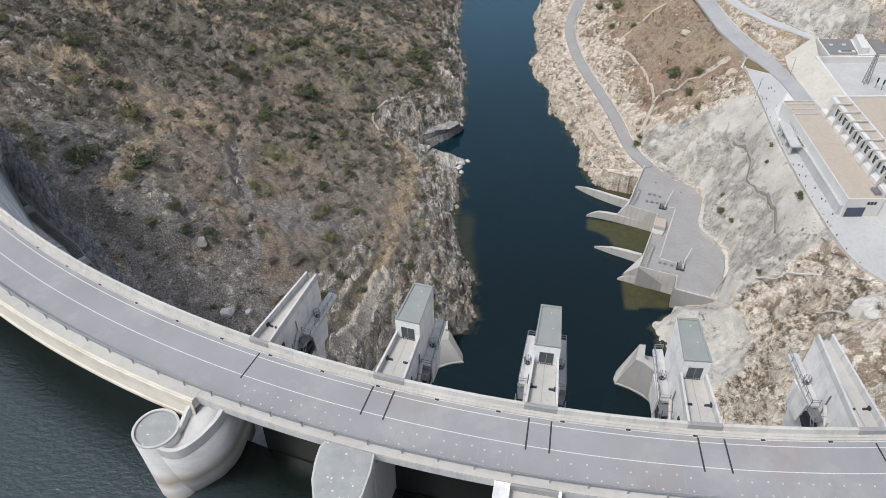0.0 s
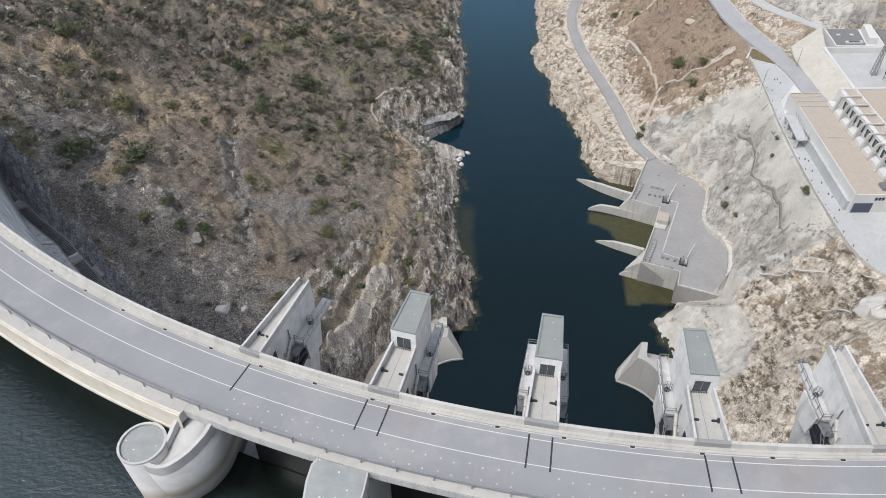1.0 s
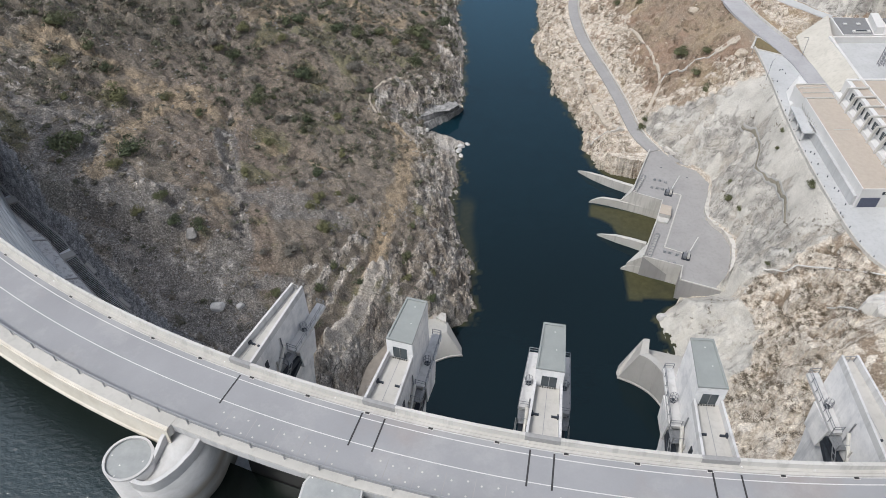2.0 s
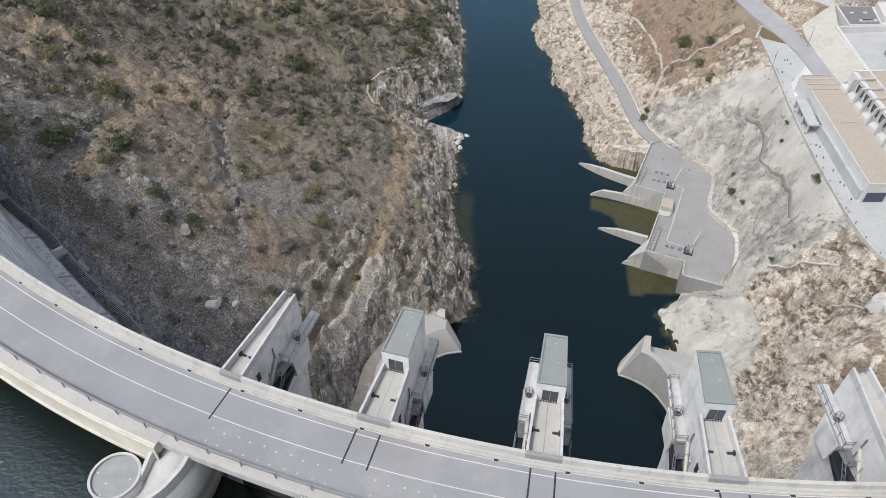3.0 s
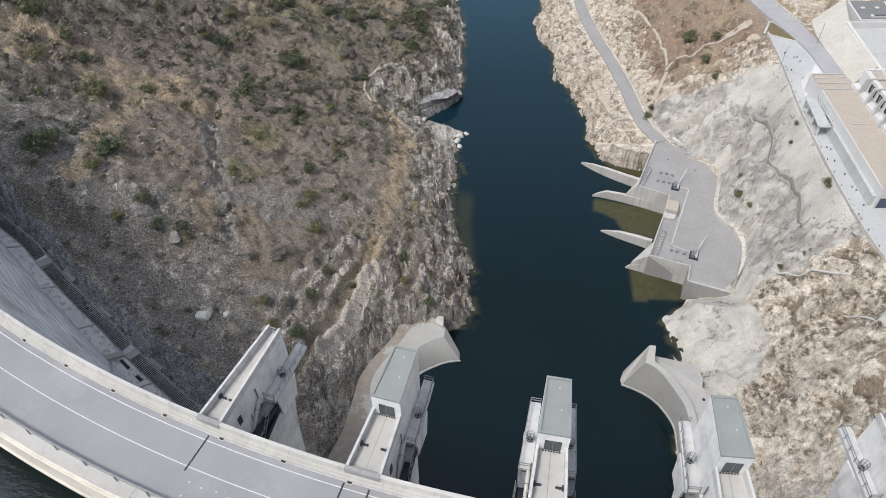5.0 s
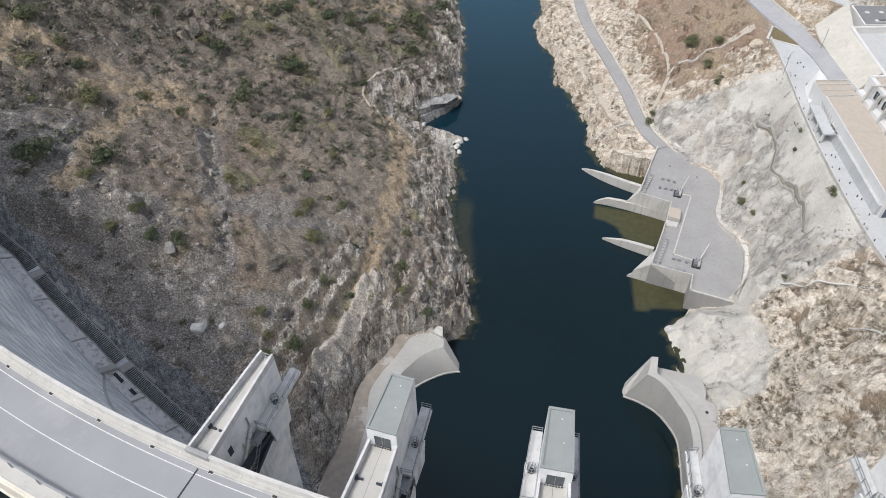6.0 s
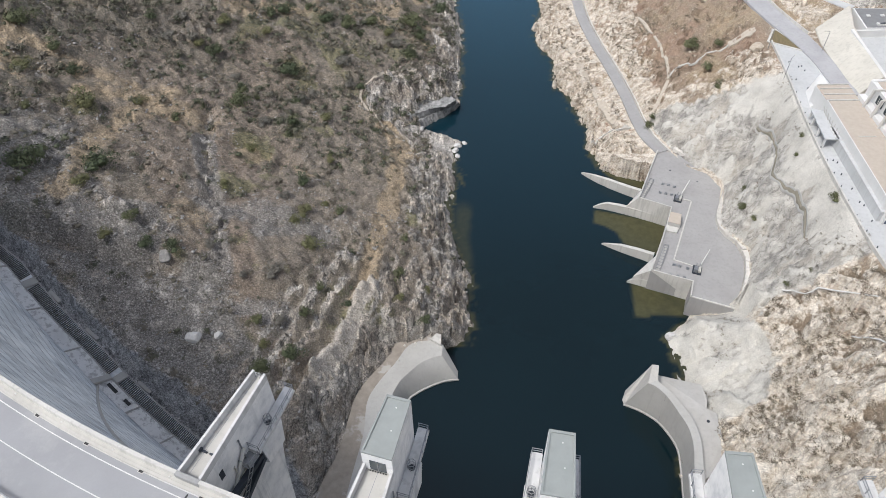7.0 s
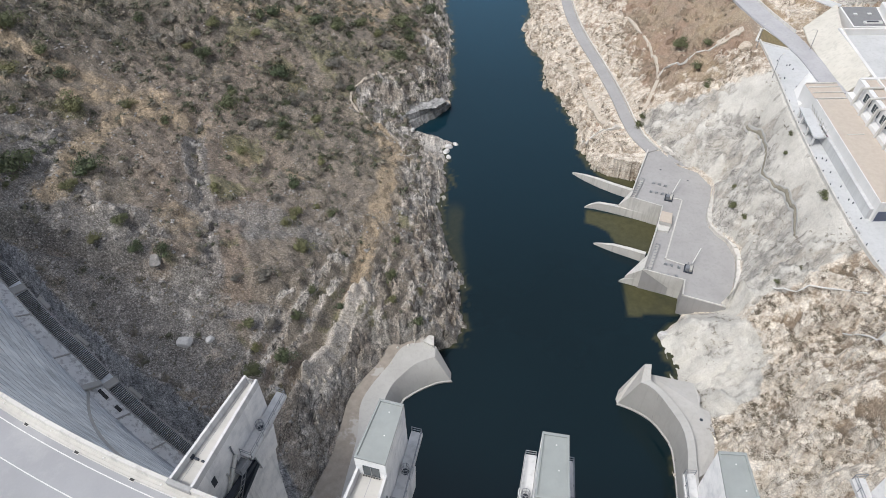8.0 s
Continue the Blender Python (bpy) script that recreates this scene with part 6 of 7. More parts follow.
    # pointed white wall and canopy bridge beside the entrance
    Build().add([(124.8, 226.2, 49.0), (124.8, 214.3, 49.0), (125.2, 226.4, 43.1), (125.2, 214.2, 43.1), (121.7, 225.0, 43.1), (119.8, 215.9, 43.1), (125.2, 226.4, 49.0), (125.2, 214.2, 49.0)],
                [(0, 1, 5, 4), (0, 4, 2, 6), (1, 7, 3, 5), (6, 2, 3, 7), (0, 6, 7, 1), (4, 5, 3, 2)]).part("screen_wall", M_PAINT, st, "slanted white screen wall")
    can = thing("canopy", "pale concrete canopy beside the power station", "canopy")
    Build().hexa([(114.9, 194.0), (119.2, 194.0), (119.9, 209.0), (116.6, 210.0)], 46.2, 46.6).part("roof", M_YARD, can)
    for x, y in ((115.1, 194.6), (115.6, 200.0), (116.4, 206.0), (116.8, 209.4)):
        Build().box(x, x + 0.5, y - .35, y + .35, 43.1, 46.2).part("post", M_PAINT, can)
    for k in range(8):
        Build().beam((117.9 + k * .28, 194.2 + k * 1.9, 46.6), (118.2 + k * .05 + .2, 194.2 + k * 1.9, 49.2), 0.12).part("fin", M_PIPE, can)


build_station()


M_SLOPE = concrete("slope_concrete", (0.56, 0.535, 0.475), (0.47, 0.45, 0.40), 0.3)


def build_switchyard():
    w = thing("retaining_wall", "sloping white concrete retaining wall above the road", "retaining wall")
    low = [(140.6, 266.5, 43.7), (138.6, 256, 43.5), (138.0, 244, 43.4), (138.4, 222.8, 43.3)]
    top = [(152.8, 272.0, 49.7), (147.6, 256, 49.7), (146.2, 246, 49.7), (143.6, 222.8, 49.7)]
    Build().loft([[(a[0], a[1], 40), a, b, (b[0] + .6, b[1], b[2]), (b[0] + .6, b[1], 40)] for a, b in zip(low, top)]).part("slope_slab", M_SLOPE, w)
    sy = thing("switchyard", "walled white concrete switchyard deck", "switchyard")
    Build().hexa([(146.4, 253.5), (163.5, 254.2), (176, 254), (176, 214), (144, 214)], 43, 47.2).part("deck", M_YARD, sy)
    Build().hexa([(146.3, 254.2), (143.6, 214), (144.6, 214), (147.3, 254.0)], 47.2, 49.8).part("side_wall", M_PAINT, sy)
    Build().hexa([(147.4, 253.4), (176, 253.4), (176, 254.2), (147.4, 254.2)], 47.2, 49.6).part("rear_wall", M_PAINT, sy)
    bl = thing("control_building", "low white building with a dark grey flat roof", "building")
    Build().hexa([(153.4, 270.2), (151.8, 254.6), (178, 254.4), (178, 268.6)], 43, 49.8).part("wall", M_PAINT, bl)
    Build().hexa([(153.9, 269.6), (152.4, 255.2), (163.6, 255.0), (166.4, 268.9)], 49.803, 49.95).part("roof", M_GREYROOF, bl, "dark grey flat roof")
    for x, y in ((155.6, 263.0), (160.8, 263.0)):
        Build().box(x, x + 1.3, y, y + 1.1, 49.95, 50.3).part("skylight", M_LINE, bl, "small white skylight")
    Build().box(156.5, 163.0, 256.2, 257.6, 49.95, 50.5).part("roof_unit", M_LINE, bl, "long white roof unit")
    Build().box(157.4, 161.6, 256.4, 257.4, 50.503, 50.56).part("roof_grille", M_DARKSTEEL, bl)
    Build().hexa([(164.2, 255.6), (167.4, 255.6), (170.4, 268), (167.2, 268)], 49.8, 52.4).part("roof_block", M_PAINT, bl)
    Build().hexa([(171, 255), (178, 255), (178, 268), (173, 268)], 49.803, 50.2).part("east_roof", M_GREYROOF, bl)
    tw = thing("lattice_tower", "grey steel lattice tower in the switchyard", "lattice tower")
    x, y, z, h, s = 158.5, 236.0, 47.2, 12.0, 0.8
    for i in (-1, 1):
        for j in (-1, 1):
            Build().beam((x + i * s, y + j * s, z), (x + i * s * .5, y + j * s * .5, z + h), 0.16).part("leg", M_STEEL, tw)
    for k in range(8):
        a, b = z + k * h / 8, z + (k + 1) * h / 8
        for i in (-1, 1):
            Build().beam((x + i * s * (1 - .06 * k), y - s * (1 - .06 * k), a), (x + i * s * (.94 - .06 * k), y + s * (.94 - .06 * k), b), 0.1).part("brace", M_STEEL, tw)
            Build().beam((x - s * (1 - .06 * k), y + i * s * (1 - .06 * k), a), (x + s * (.94 - .06 * k), y + i * s * (.94 - .06 * k), b), 0.1).part("brace", M_STEEL, tw)
    for k in range(4):
        c = thing("insulator", "grey switchgear insulator on a steel post", "insulator", "switchyard insulators", pose(160.6 + k * 1.5, 232.5 - k * 1.6, 47.2))
        Build().tube((0, 0, 0), (0, 0, 2.4), 0.16, 6).part("post", M_STEEL, c)
        Build().tube((0, 0, 2.4), (0, 0, 4.2), 0.3, 8).part("porcelain", M_DARKSTEEL, c)


M_GREYROOF = plain("dark_roof_felt", (0.20, 0.205, 0.21), 0.85, 0, 0.2, 0.5)
build_switchyard()

# ---- paths, channel, pipe and tank on the right bank ----
def on_ground(pts, n=9):
    c = curve(pts, n)
    a = np.array(c)
    z = np.max([ground(a[:, 0] + i, a[:, 1] + j)[0] for i in (-.5, .5) for j in (-.5, .5)], axis=0)
    k = np.ones(5) / 5
    z = np.convolve(np.pad(z, 2, mode="edge"), k, "valid")
    return [(x, y, float(h)) for (x, y), h in zip(c, z)]


def strip(name, pts, w, mat, label, up=0.15, thick=0.5, cat="path"):
    g = on_ground(pts)
    rings = []
    for k, (x, y, z) in enumerate(g):
        a, b = g[max(0, k - 1)], g[min(len(g) - 1, k + 1)]
        dx, dy = b[0] - a[0], b[1] - a[1]
        m = math.hypot(dx, dy) or 1
        px, py = -dy / m * w / 2, dx / m * w / 2
        z0, z1 = (float(ground(np.array([x + s * px]), np.array([y + s * py]))[0][0]) for s in (-1, 1))
        z0, z1 = z + (z0 - z) * .5, z + (z1 - z) * .5
        rings.append([(x - px, y - py, z0 - thick), (x + px, y + py, z1 - thick), (x + px, y + py, z1 + up), (x - px, y - py, z0 + up)])
    return tagged(Build().loft(rings).part(name, mat), label, cat, kind="structure" if cat == "path" else "")


def cove_rock():
    n = Nodes("cove_rock", 0.9)
    g = n.noise(0.5, 8, 0.72, (1.0, 1.0, 0.45))
    c = n.ramp(g, (0.34, (0.13, 0.132, 0.13)), (0.5, (0.26, 0.26, 0.255)), (0.64, (0.42, 0.415, 0.40)))
    c = n.mix(1.0, c, n.veins(0.5, 0.03, 0.4, (1.0, 1.0, 0.6)), "MULTIPLY")
    return n.finish(c, n.noise(1.2, 7, 0.7), 0.8, 0.4)


M_COVE = cove_rock()
M_EARTH = plain("walkway_earth", (0.24, 0.222, 0.175), 0.95, 0, 0.25, 1.0)
M_PATH = plain("trodden_earth", (0.47, 0.42, 0.35), 0.95, 0, 0.25, 1.0)
strip("footpath", [(91.9, 271.2), (93.5, 281.5), (93.3, 290.5), (91.9, 305.7), (87.5, 322.5), (82, 324)], 0.9, M_PATH, "trodden pale footpath through dry scrub")
strip("footpath", [(87.5, 322.5), (88.0, 330.4), (92.3, 336.5), (100.8, 340.0), (108.8, 341.5), (116, 343)], 1.0, M_PATH, "trodden pale footpath through dry scrub")
strip("drain_channel", [(92.5, 272.5), (96.6, 274.9), (105.3, 271.7), (111.7, 271.0)], 0.55, M_CREAM, "pale concrete drain channel down the slope", 0.25, 0.6, "drain")
strip("footpath", [(-11.7, 286.6), (-21.1, 282.5), (-27.8, 276.5), (-33.3, 270.3), (-34.0, 265.4), (-31.9, 261.9), (-26.7, 254.2), (-22.7, 250.3), (-17.5, 243.9)], 0.9, M_PATH, "pale path round the rim of the rocky cove", 0.15)
strip("footpath", [(111.7, 271.0), (119.6, 269.9)], 3.4, M_PATH, "pale bare ground beside the road", 0.2)
strip("drain_channel", [(91.5, 270.5), (86.5, 262), (82.5, 256)], 1.4, M_PATH, "eroded pale gully below the drain", 0.1, 0.6, "drain")
STEPS = list(zip(STEPS_X, STEPS_Y))[::-1][:-1]
for dx in (0, 0.9):
    strip("slope_stair_kerb", [(x + dx * .8, y) for x, y in STEPS[2:]], 0.16, M_CONC, "pale kerb of the slope walkway", 0.22, 0.6, "kerb")
strip("slope_walkway", [(x + 0.36, y) for x, y in STEPS[2:]], 0.36, M_EARTH, "narrow worn walkway down the sprayed slope", 0.12, 0.6, "walkway")
strip("bare_track", [(59.6, 321), (62.0, 302), (65.6, 283), (67.6, 266), (70.2, 257)], 3.0, M_PATH, "pale bare strip of ground beside the river road", 0.15, 0.8)
strip("drain_wall", [(75.0, 253.4), (69.3, 252.7), (64.4, 253.6), (59.6, 250.4)], 0.7, M_STONE, "low stone drain wall down to the river", 0.5, 0.8, "drain")
stub = Build().tube((0, 0, 0), (0, 0, 0.45), 0.16, 8).tube((0, 0, 0.45), (0, 0, 0.5), 0.2, 8).mesh("bollard")
stub.materials.append(M_DARKSTEEL)
for x, y in ((122.6, 243.5), (124.8, 240.2), (125.9, 240.4), (126.0, 237.6), (121.0, 232.0), (119.4, 240.6), (123.0, 226.6), (120.4, 246.4), (116.2, 188.0), (117.0, 187.0), (116.0, 181.6), (116.4, 175.2), (116.2, 169.6), (116.8, 168.2), (116.3, 162.0)):
    ob = new("bollard", stub)
    ob.matrix_basis = pose(x, y, 43.12)
    tagged(ob, "short dark bollard on the pale terrace", "bollard", "terrace bollards")
for line in ([(94.4, 152.1), (96.5, 150.9), (97.9, 147.6), (99.9, 146.7), (104.4, 141.6), (110.8, 136.5), (114.6, 133.6)], [(103.0, 131.7), (103.4, 128.0), (104.6, 122.6)]):
    pipe = thing("pipe", "white pipe running across the rocky slope", "pipe", "slope pipes")
    ends = [(a[0] + (b[0] - a[0]) * k / 2, a[1] + (b[1] - a[1]) * k / 2) for a, b in zip(line, line[1:]) for k in range(2)] + [line[-1]]
    g = on_ground(ends, 1)
    for a, b in zip(g, g[1:]):
        Build().tube((a[0], a[1], a[2] + .6), (b[0], b[1], b[2] + .6), 0.2, 8).part("pipe_length", M_LINE, pipe)
tank = thing("covered_heap", "rounded heap under white sheeting on the rocky slope", "heap")
tx, ty = 109.6, 121.0
tz = float(ground(np.array([tx]), np.array([ty]))[0][0])
rings = [[(tx + r * 1.25 * math.cos(a) * (1 + .16 * math.sin(3 * a + k) + .08 * math.sin(7 * a)), ty + r * math.sin(a) * (1 + .14 * math.cos(4 * a + k)), tz + h + .3 * math.sin(5 * a + 2 * k) + .2 * math.sin(9 * a))
          for a in np.arange(0, 6.25, 0.2244)] for k, (r, h) in enumerate(((4.7, -3.0), (4.5, 0.1), (3.9, 0.9), (3.1, 1.3), (1.9, 1.75), (0.6, 1.9)))]
Build().loft(rings).part("sheet", M_CREAM, tank)

cw = thing("cove_wall", "grey concrete wall along the water of a rocky cove", "retaining wall")
foot, mid_, top = ([(-10.6, 264.4), (-2.4, 272.2), (3.8, 277.9), (7.1, 283.0)], [(-12.6, 265.4), (-4.6, 271.6), (2.6, 275.9), (6.0, 280.2)], [(-15.0, 266.5), (-7.0, 270.6), (1.4, 273.6), (4.6, 277.6)])
for name, a, za, b, zb in (("lower_face", foot, 0.0, mid_, 3.2), ("upper_face", [(x - .5, y + .5) for x, y in mid_], 3.25, top, 6.2)):
    a, b = ([(x + random.uniform(-.5, .5), y + random.uniform(-.5, .5)) for x, y in resampled(v, 22)] for v in (a, b))
    Build().loft([[(*p, za - 4), (*p, za), (*q, zb), (q[0] - 3, q[1] + 5, zb), (q[0] - 3, q[1] + 5, za - 4)] for p, q in zip(a, b)]).part(name, M_COVE, cw, smooth=False)

# ---- stones and plants ----
rng = np.random.default_rng(7)


def sphere_template(sub, seed, rough=0.75):
    bm = bmesh.new()
    bmesh.ops.create_icosphere(bm, subdivisions=sub, radius=1.0)
    r = np.random.default_rng(seed)
    v = np.array([p.co[:] for p in bm.verts])
    f = np.array([[q.index for q in p.verts] for p in bm.faces])
    bm.free()
    v = np.sign(v) * np.abs(v) ** 0.8 * (1.0 - 0.6 * rough + rough * r.random(len(v)))[:, None] * [1.25, 0.9, 0.8]
    return v, f


def leaf_template(count, seed, size=0.3, flat=0.75, core=3):
    """Many small leaf sprays on an uneven crown round a dark inner mass."""
    r = np.random.default_rng(seed)
    lobes = r.normal(size=(7, 3)) * 0.33
    lobes[:, 2] = np.abs(lobes[:, 2]) * 0.8
    d = r.normal(size=(count, 3))
    d /= np.linalg.norm(d, axis=1)[:, None]
    d[:, 2] = np.abs(d[:, 2]) * 1.0 - 0.15
    c = lobes[r.integers(0, 7, count)] + d * (0.34 + 0.26 * r.random(count))[:, None]
    c[:, 2] = np.maximum(c[:, 2] * flat, 0.0) + 0.05
    a = np.cross(d, r.normal(size=(count, 3)))
    a /= np.linalg.norm(a, axis=1)[:, None]
    b = np.cross(a, d + 0.5 * r.normal(size=(count, 3)))
    b /= np.linalg.norm(b, axis=1)[:, None]
    s = size * (0.5 + 0.8 * r.random(count))[:, None]
    v = np.stack([c - a * s, c + b * s * 0.85, c + a * s, c - b * s * 0.85], 1).reshape(-1, 3)
    k = np.arange(count) * 4
    f = np.concatenate([np.stack([k, k + 1, k + 2], 1), np.stack([k, k + 2, k + 3], 1)])
    if core:
        for q in lobes[:core]:
            cv, cf = sphere_template(1, seed + 3)
            f = np.concatenate([f, cf + len(v)])
            v = np.concatenate([v, cv * [0.34, 0.34, 0.30] + [q[0], q[1], max(q[2] * flat, 0.1)]])
    return v, f


def scatter(name, templates, pos, scale, mat, label, category, tint=None, squash=1.0):
    """Joins many copies of small templates into one mesh of uncounted stuff."""
    vs, fs, ts, k = [], [], [], 0
    for i in range(len(pos)):
        v, f = templates[i % len(templates)]
        a = rng.random() * 6.283
        c, s = math.cos(a), math.sin(a)
        q = v * scale[i] * np.array([1, 1, squash])
        w = np.stack([q[:, 0] * c - q[:, 1] * s, q[:, 0] * s + q[:, 1] * c, q[:, 2]], 1) + pos[i]
        vs.append(w)
        fs.append(f + k)
        ts.append(np.full(len(v), tint[i] if tint is not None else 0.5))
        k += len(v)
    v, f = np.concatenate(vs), np.concatenate(fs)
    m = f.shape[1]
    me = bpy.data.meshes.new(name)
    me.vertices.add(len(v))
    me.vertices.foreach_set("co", v.ravel())
    me.loops.add(f.size)
    me.loops.foreach_set("vertex_index", f.ravel())
    me.polygons.add(len(f))
    me.polygons.foreach_set("loop_start", np.arange(0, f.size, m))
    me.update(calc_edges=True)
    t = me.attributes.new("tint", "FLOAT", "POINT")
    t.data.foreach_set("value", np.concatenate(ts).astype(np.float32))
    me.materials.append(mat)
    return tagged(new(name, me), label, category, kind="stuff")


def leaf_material(name, dark, light, dry):
    n = Nodes(name, 0.75)
    c = n.mix(n.random(True), dark, light)
    c = n.mix(n.attr("tint"), c, dry)
    return n.finish(c)


def stone_material(name, dark, light):
    n = Nodes(name, 0.9)
    g = n.noise(1.6, 5, 0.65)
    c = n.mix(n.ramp(g, (0.3, 0.0), (0.7, 1.0)), dark, light)
    c = n.mix(n.math("MULTIPLY", n.random(True), 0.35), c, dark)
    return n.finish(c, g, 0.5, 0.15)


M_LEAF = leaf_material("scrub_leaves", (0.042, 0.052, 0.030), (0.105, 0.116, 0.068), (0.172, 0.150, 0.122))
M_BUSH = leaf_material("bush_leaves", (0.032, 0.046, 0.024), (0.078, 0.100, 0.050), (0.165, 0.158, 0.072))
M_GREYBUSH = leaf_material("grey_bush_twigs", (0.075, 0.077, 0.066), (0.165, 0.160, 0.142), (0.20, 0.18, 0.15))
M_DRYBUSH = leaf_material("dry_twigs", (0.095, 0.074, 0.056), (0.20, 0.155, 0.118), (0.15, 0.132, 0.09))
M_GRASS = leaf_material("dry_tuft", (0.15, 0.115, 0.07), (0.30, 0.24, 0.15), (0.10, 0.095, 0.05))
M_STONES = stone_material("grey_stones", (0.19, 0.183, 0.175), (0.42, 0.405, 0.385))
M_WHITESTONE = stone_material("white_boulder", (0.40, 0.395, 0.385), (0.66, 0.65, 0.63))
M_PALESTONES = stone_material("pale_stones", (0.34, 0.285, 0.22), (0.62, 0.56, 0.47))


def place(n, x0, x1, y0, y1, keep):
    """Random plan points that the test keeps, with their heights."""
    x, y = rng.uniform(x0, x1, n), rng.uniform(y0, y1, n)
    z, rock, pale, spray, wild, _ = ground(x, y)
    r = np.hypot(x - CX, y - CY)
    rst = np.interp(np.degrees(np.arctan2(x - CX, CY - y)), STAIR_T, STAIR_R)
    ok = keep(x, y, z, rock, pale, spray, wild) & (z > 0.6) & (r < rst - 5)
    return np.stack([x, y, z], 1)[ok]


def build_nature():
    leaves = [leaf_template(62, s, 0.13, 0.75, 1) for s in range(8)]
    sparse = [leaf_template(32, s + 20, 0.145, 0.6, 0) for s in range(6)]
    tuft = [leaf_template(16, s + 40, 0.24, 0.4, 0) for s in range(4)]
    stones = [sphere_template(1, s) for s in range(5)]
    # left bank scrub: dense far up the valley, thin near the dam
    def dense(x, y, z, *_):
        n = fbm(x, y, 16, 3, 61)
        d = np.interp(y, [120, 170, 215, 260, 330, 450], [0.10, 0.17, 0.38, 0.72, 0.95, 0.95]) + np.interp(x, [-190, -110, -60], [0.55, 0.25, 0.0])
        return (rng.random(len(x)) < d) & (n > 0.40 - 0.1 * d) & (x < 12) & (z > 4)
    p = place(14500, -200, 12, 110, 450, dense)
    s = (0.75 + 2.0 * rng.random(len(p)) ** 2.2) * np.interp(p[:, 1], [120, 220, 300], [0.75, 1.0, 1.15])
    scatter("scrub", leaves, p, s, M_LEAF, "dense low green and grey scrub on the rocky slope", "scrub", np.clip(rng.random(len(p)) ** 0.9, 0, 0.95), 1.0)
    p = place(11000, -200, 10, 110, 450, lambda x, y, z, *_: (fbm(x, y, 20, 3, 71) > 0.42) & (z > 3))
    scatter("dry_scrub", sparse, p, 0.3 + 0.55 * rng.random(len(p)), M_LEAF, "low dry brown scrub on stony soil", "scrub", np.clip(0.35 + 0.7 * rng.random(len(p)), 0, 1))
    p = place(7000, -200, 10, 110, 450, lambda x, y, z, *_: (fbm(x, y, 14, 3, 81) > 0.45) & (z > 4))
    scatter("dry_grass", tuft, p, 0.3 + 0.5 * rng.random(len(p)), M_GRASS, "tufts of dry tan grass", "grass", rng.random(len(p)) * 0.8)
    p = place(30000, -190, 9, 105, 400, lambda x, y, z, rock, *_: fbm(x, y, 12, 3, 91) + 0.2 * rock + 0.4 * zones(x, y)[1] > 0.58)
    scatter("stones", stones, p, 0.10 + 0.5 * rng.random(len(p)) ** 5, M_STONES, "loose grey stones on the slope", "stones", None, 0.6)
    # right bank
    p = place(30000, 50, 200, 96, 440, lambda x, y, z, rock, pale, spray, wild: (wild > 0.6) & (spray < 0.35) & (x > 46) & (fbm(x, y, 7, 4, 101) > 0.47) & ~((np.abs(x - np.interp(y, LANE_Y, LANE_X)) < 4.5) & (y > 232)))
    scatter("dry_scrub", sparse, p, 0.4 + 0.8 * rng.random(len(p)) ** 1.8, M_DRYBUSH, "brown dry scrub between pale rocks", "scrub", rng.random(len(p)))
    p = place(5200, 50, 200, 96, 440, lambda x, y, z, rock, pale, spray, wild: (wild > 0.6) & (spray < 0.5) & (x > 46) & ~((np.abs(x - np.interp(y, LANE_Y, LANE_X)) < 4.5) & (y > 232)))
    scatter("pale_stones", stones, p[::2], 0.2 + 0.7 * rng.random(len(p)) ** 4, M_PALESTONES, "pale loose rocks on the cut slope", "stones", None, 0.7)
    clump = [leaf_template(80, s + 120, 0.10, 0.5, 0) for s in range(6)]
    p = place(6500, 62, 150, 96, 172, lambda x, y, z, rock, pale, spray, wild: (wild > 0.5) & (spray < 0.3) & (x > 70) & (fbm(x, y, 9, 4, 211) + 0.16 * fade(84, 104, x) > 0.56))
    scatter("brown_scrub", clump, p, 0.5 + 1.0 * rng.random(len(p)) ** 2, M_DRYBUSH, "rounded clumps of brown dry scrub among pale rocks", "scrub", rng.random(len(p)) ** 1.5)
    p = place(4200, 66, 124, 118, 240, lambda x, y, z, rock, pale, spray, wild: (spray > 0.4) & (fbm(x, y, 8, 3, 231) > 0.6))
    scatter("brown_scrub", clump, p, 0.3 + 0.6 * rng.random(len(p)) ** 2, M_DRYBUSH, "small dry tufts in the cracks of the sprayed slope", "scrub", rng.random(len(p)))
    # single large bushes that stand out
    big = [leaf_template(900, s + 60, 0.062, 0.95) for s in range(5)]
    wood = plain("bush_wood", (0.11, 0.085, 0.06), 0.9)
    def bush(x, y, r, tint, k, label, mat=M_BUSH):
        z = float(ground(np.array([x]), np.array([y]))[0][0])
        b = thing("bush", label, "bush", "bushes", pose(x, y, z, 0, 0, 40 * k))
        v, f = big[k % 5]
        me = bpy.data.meshes.new("crown")
        me.from_pydata((v * r).tolist(), [], f.tolist())
        t = me.attributes.new("tint", "FLOAT", "POINT")
        t.data.foreach_set("value", np.full(len(v), tint, np.float32))
        me.materials.append(mat)
        c = new("crown", me)
        c.parent = b
        st = Build()
        for a in range(4):
            st.tube((0, 0, -0.3), (0.5 * r * math.cos(a * 1.6), 0.5 * r * math.sin(a * 1.6), 0.45 * r), 0.09, 5, 0.03)
        st.part("stem", wood, b)
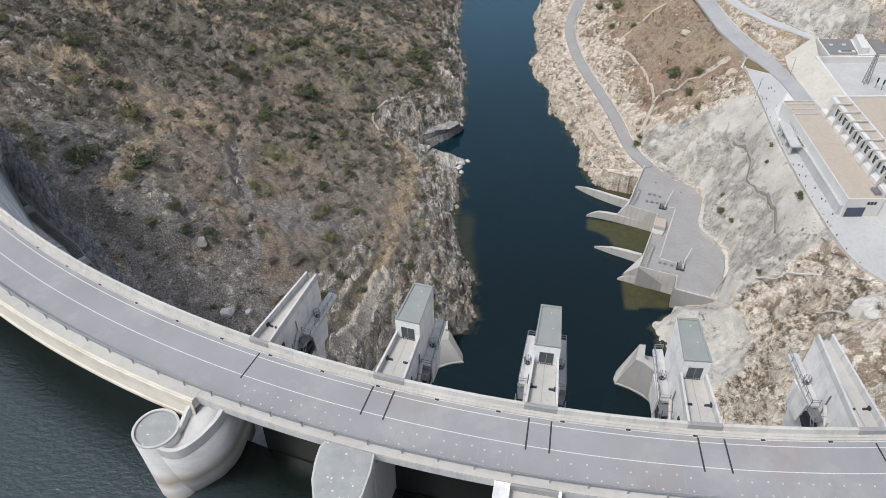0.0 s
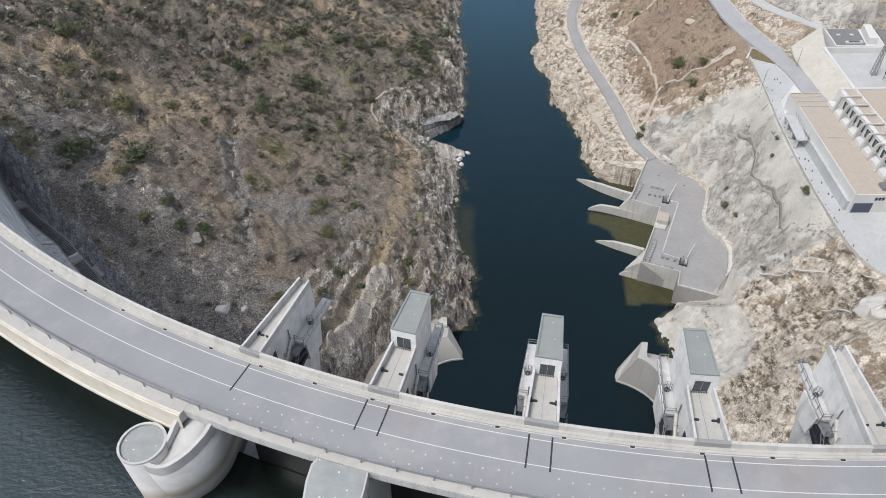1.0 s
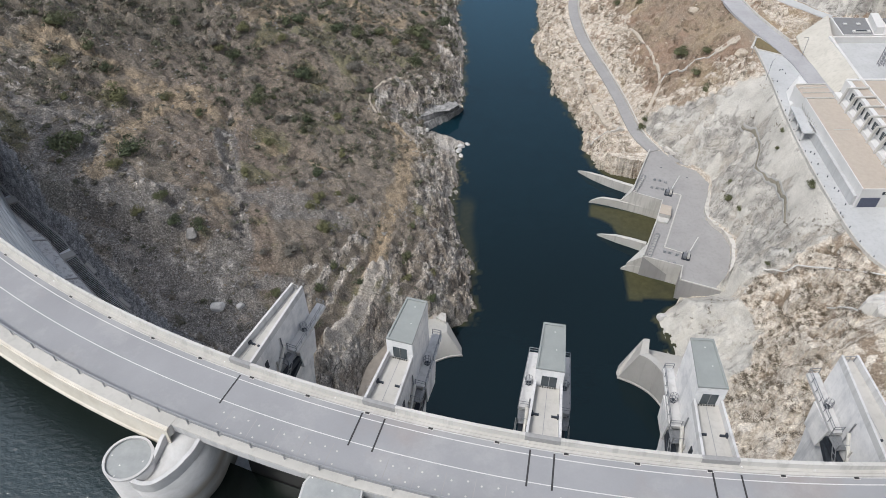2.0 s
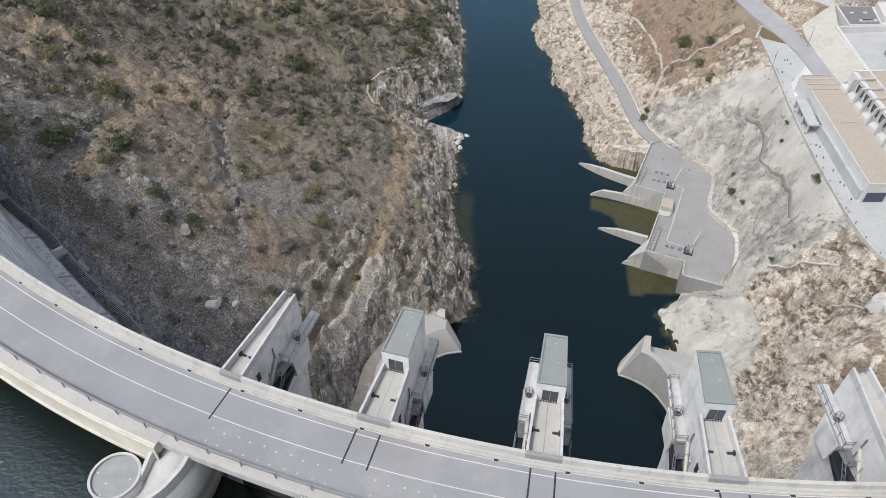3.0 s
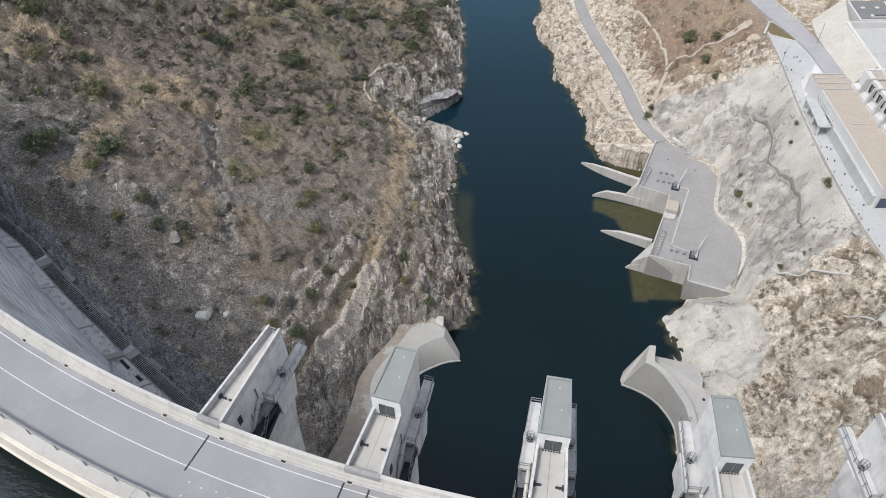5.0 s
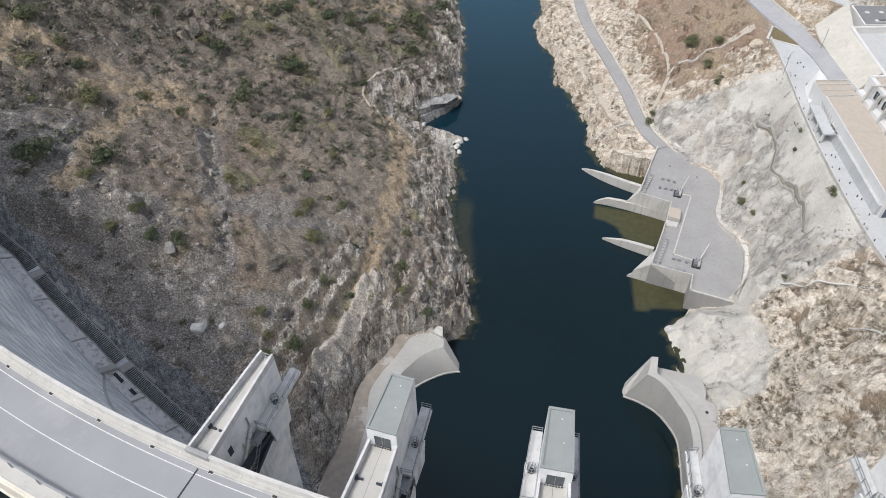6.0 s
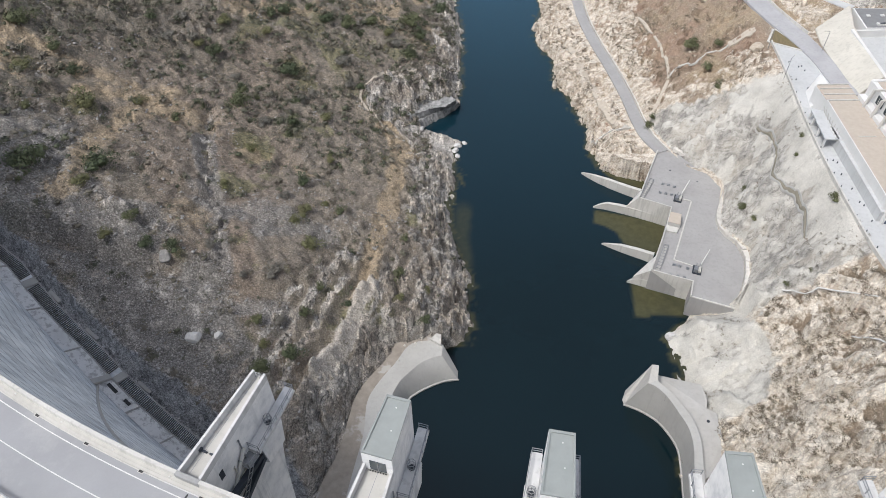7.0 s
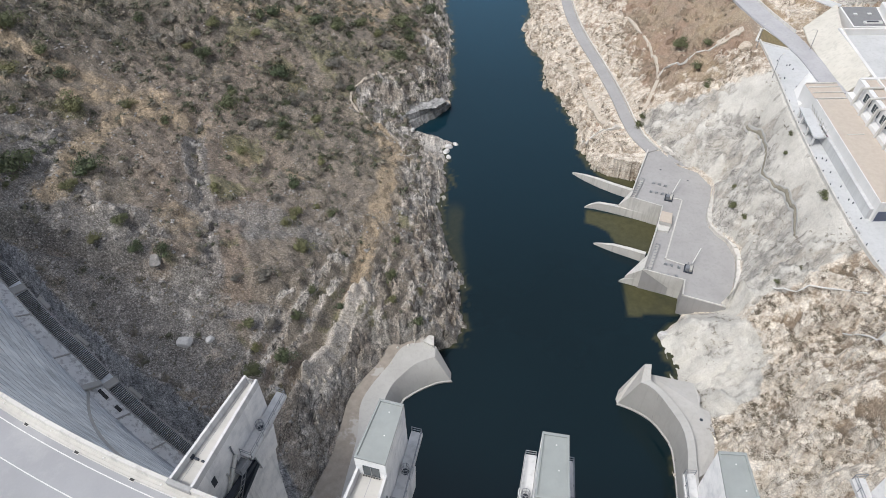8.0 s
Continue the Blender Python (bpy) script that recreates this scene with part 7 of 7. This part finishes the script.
    dark = [(-108.5, 167.8, 4.7), (-95.5, 175.6, 3.9), (-46.6, 198.2, 2.6), (-38.7, 132.7, 2.5), (-61.2, 267.3, 4.3), (-87.6, 262.6, 3.8), (-115.4, 216.5, 2.9), (-13.2, 298.0, 3.9), (-6.1, 152.1, 1.8),
            (-50.2, 302.6, 3.6), (-77.3, 152.7, 2.1), (-72.1, 292.0, 3.0), (-12.5, 316.6, 3.6), (-65.3, 298.4, 3.3), (-2.3, 358.4, 4.6), (-70.7, 153.2, 2.2), (-36.6, 304.5, 2.4), (-108.5, 268.1, 2.4)]
    green = [(-81.7, 158.7, 2.0), (-33.0, 186.9, 1.8), (-35.3, 154.3, 1.6), (-37.3, 145.6, 1.8), (-46.1, 127.0, 2.7), (-13.8, 166.9, 2.4), (-70.2, 230.0, 4.2), (-51.9, 228.8, 3.4),
             (-17.8, 324.2, 5.0), (-32.5, 315.1, 3.5), (-42.5, 306.0, 3.7), (-12.7, 181.7, 1.4), (-122.6, 221.2, 2.7), (-130.3, 228.1, 3.9), (-72.3, 240.3, 2.0), (-86.8, 213.0, 1.8)]
    olive = [(-95.8, 166.6, 2.2), (-86.9, 152.6, 1.8), (-40.0, 215.1, 1.8), (-38.0, 169.0, 2.7), (-37.9, 190.2, 1.5), (-42.1, 181.3, 2.3), (-46.7, 134.6, 1.7), (-4.5, 164.5, 1.6), (-13.5, 157.7, 1.5), (-92.5, 263.6, 2.4),
             (-85.7, 276.2, 2.9), (-123.9, 205.6, 2.8), (-108.5, 201.0, 3.9), (-97.0, 214.3, 2.2), (-43.6, 238.4, 2.4), (-65.4, 183.9, 1.8), (-63.8, 210.9, 2.4), (-44.0, 177.2, 1.9), (-71.0, 278.3, 2.4), (-24.9, 311.3, 2.7)]
    grey = [(-49.9, 187.6, 2.2), (-47.4, 154.9, 2.7), (-96.2, 264.9, 2.9), (-19.6, 304.6, 2.9), (-41.1, 277.1, 3.6), (-62.2, 223.9, 2.3), (-50.1, 255.2, 3.0), (-53.8, 250.8, 2.5),
            (-101.4, 255.1, 2.8), (-77.6, 251.8, 2.3), (-38.8, 269.8, 2.4), (-100.7, 274.2, 2.9), (-63.9, 157.4, 1.6), (-53.6, 152.2, 1.4), (-44.1, 142.0, 1.9), (-115.6, 249.2, 2.5)]
    bank = [(101.4, 282.6, 3.4), (102.6, 263.9, 2.2), (103.3, 251.8, 2.1), (110.1, 273.5, 2.0), (99.4, 195.9, 1.9), (111.8, 173.5, 1.7), (82.7, 253.4, 1.9), (84.1, 255.7, 1.5), (101.8, 203.3, 1.3),
            (111.0, 198.0, 1.0), (101.4, 190.0, 1.2), (113.4, 203.2, 1.2), (91.2, 363.1, 3.4), (85.8, 377.2, 2.4), (86.9, 349.1, 2.3), (96.6, 339.5, 2.2), (95.9, 153.5, 0.9), (102.1, 155.8, 0.9)]
    for kind, mat, low, label in ((dark, M_BUSH, 0.0, "dark green bush on the stony slope"), (green, M_BUSH, 0.2, "fresh green bush on the stony slope"), (olive, M_BUSH, 0.65, "dull olive bush on the stony slope"),
                                  (grey, M_GREYBUSH, 0.3, "leafless grey bush on the stony slope"), (bank, M_BUSH, 0.35, "olive green bush on the pale dry slope")):
        for k, (x, y, r) in enumerate(kind):
            bush(x, y, r * 1.15, low + 0.15 * float(rng.random()), k, label, mat)
    more = place(900, -175, 2, 135, 400, lambda x, y, z, rock, *_: (fbm(x, y, 22, 3, 151) > 0.46) & (z > 5) & (rock < 0.55) & (rng.random(len(x)) < np.interp(y, [130, 220, 330], [0.10, 0.22, 0.3])))
    for k, (x, y, z) in enumerate(more[:70]):
        tint = float(rng.random() ** 2 * 0.6)
        bush(float(x), float(y), float(1.1 + 1.5 * rng.random() ** 1.7), tint, k, "small green bush among dry scrub" if tint < 0.25 else "small olive bush among dry scrub")
    boulder = [sphere_template(2, s + 90, 0.28) for s in range(3)]
    for k, (x, y, r, m) in enumerate([(-62.9, 131.7, 1.9, 2), (-57.6, 133.9, 1.1, 2), (-73.0, 151.7, 2.0, 0), (111.4, 305.8, 2.2, 1), (117.0, 258.0, 2.6, 1), (-9.0, 255.6, 1.0, 2), (8.4, 255.4, 1.2, 2), (5.6, 253.6, 1.6, 2), (4.6, 250.4, 1.5, 2), (5.4, 246.6, 1.3, 2), (5.0, 283.4, 1.9, 1), (70.4, 155.6, 1.7, 2)]):
        z = float(ground(np.array([x]), np.array([y]))[0][0])
        v, f = boulder[k % 3]
        me = bpy.data.meshes.new("boulder")
        me.from_pydata((v * [r * .85, r * .9, r * .95]).tolist(), [], f.tolist())
        me.materials.append((M_STONES, M_PALESTONES, M_WHITESTONE)[m])
        ob = new("boulder", me)
        ob.matrix_basis = pose(x, y, max(z, -0.4) + 0.2 * r, 0, 0, 50 * k)
        tagged(ob, "large pale boulder" + (" at the water's edge" if z < 1.5 else " lying on the slope"), "boulder", "boulders")


build_nature()
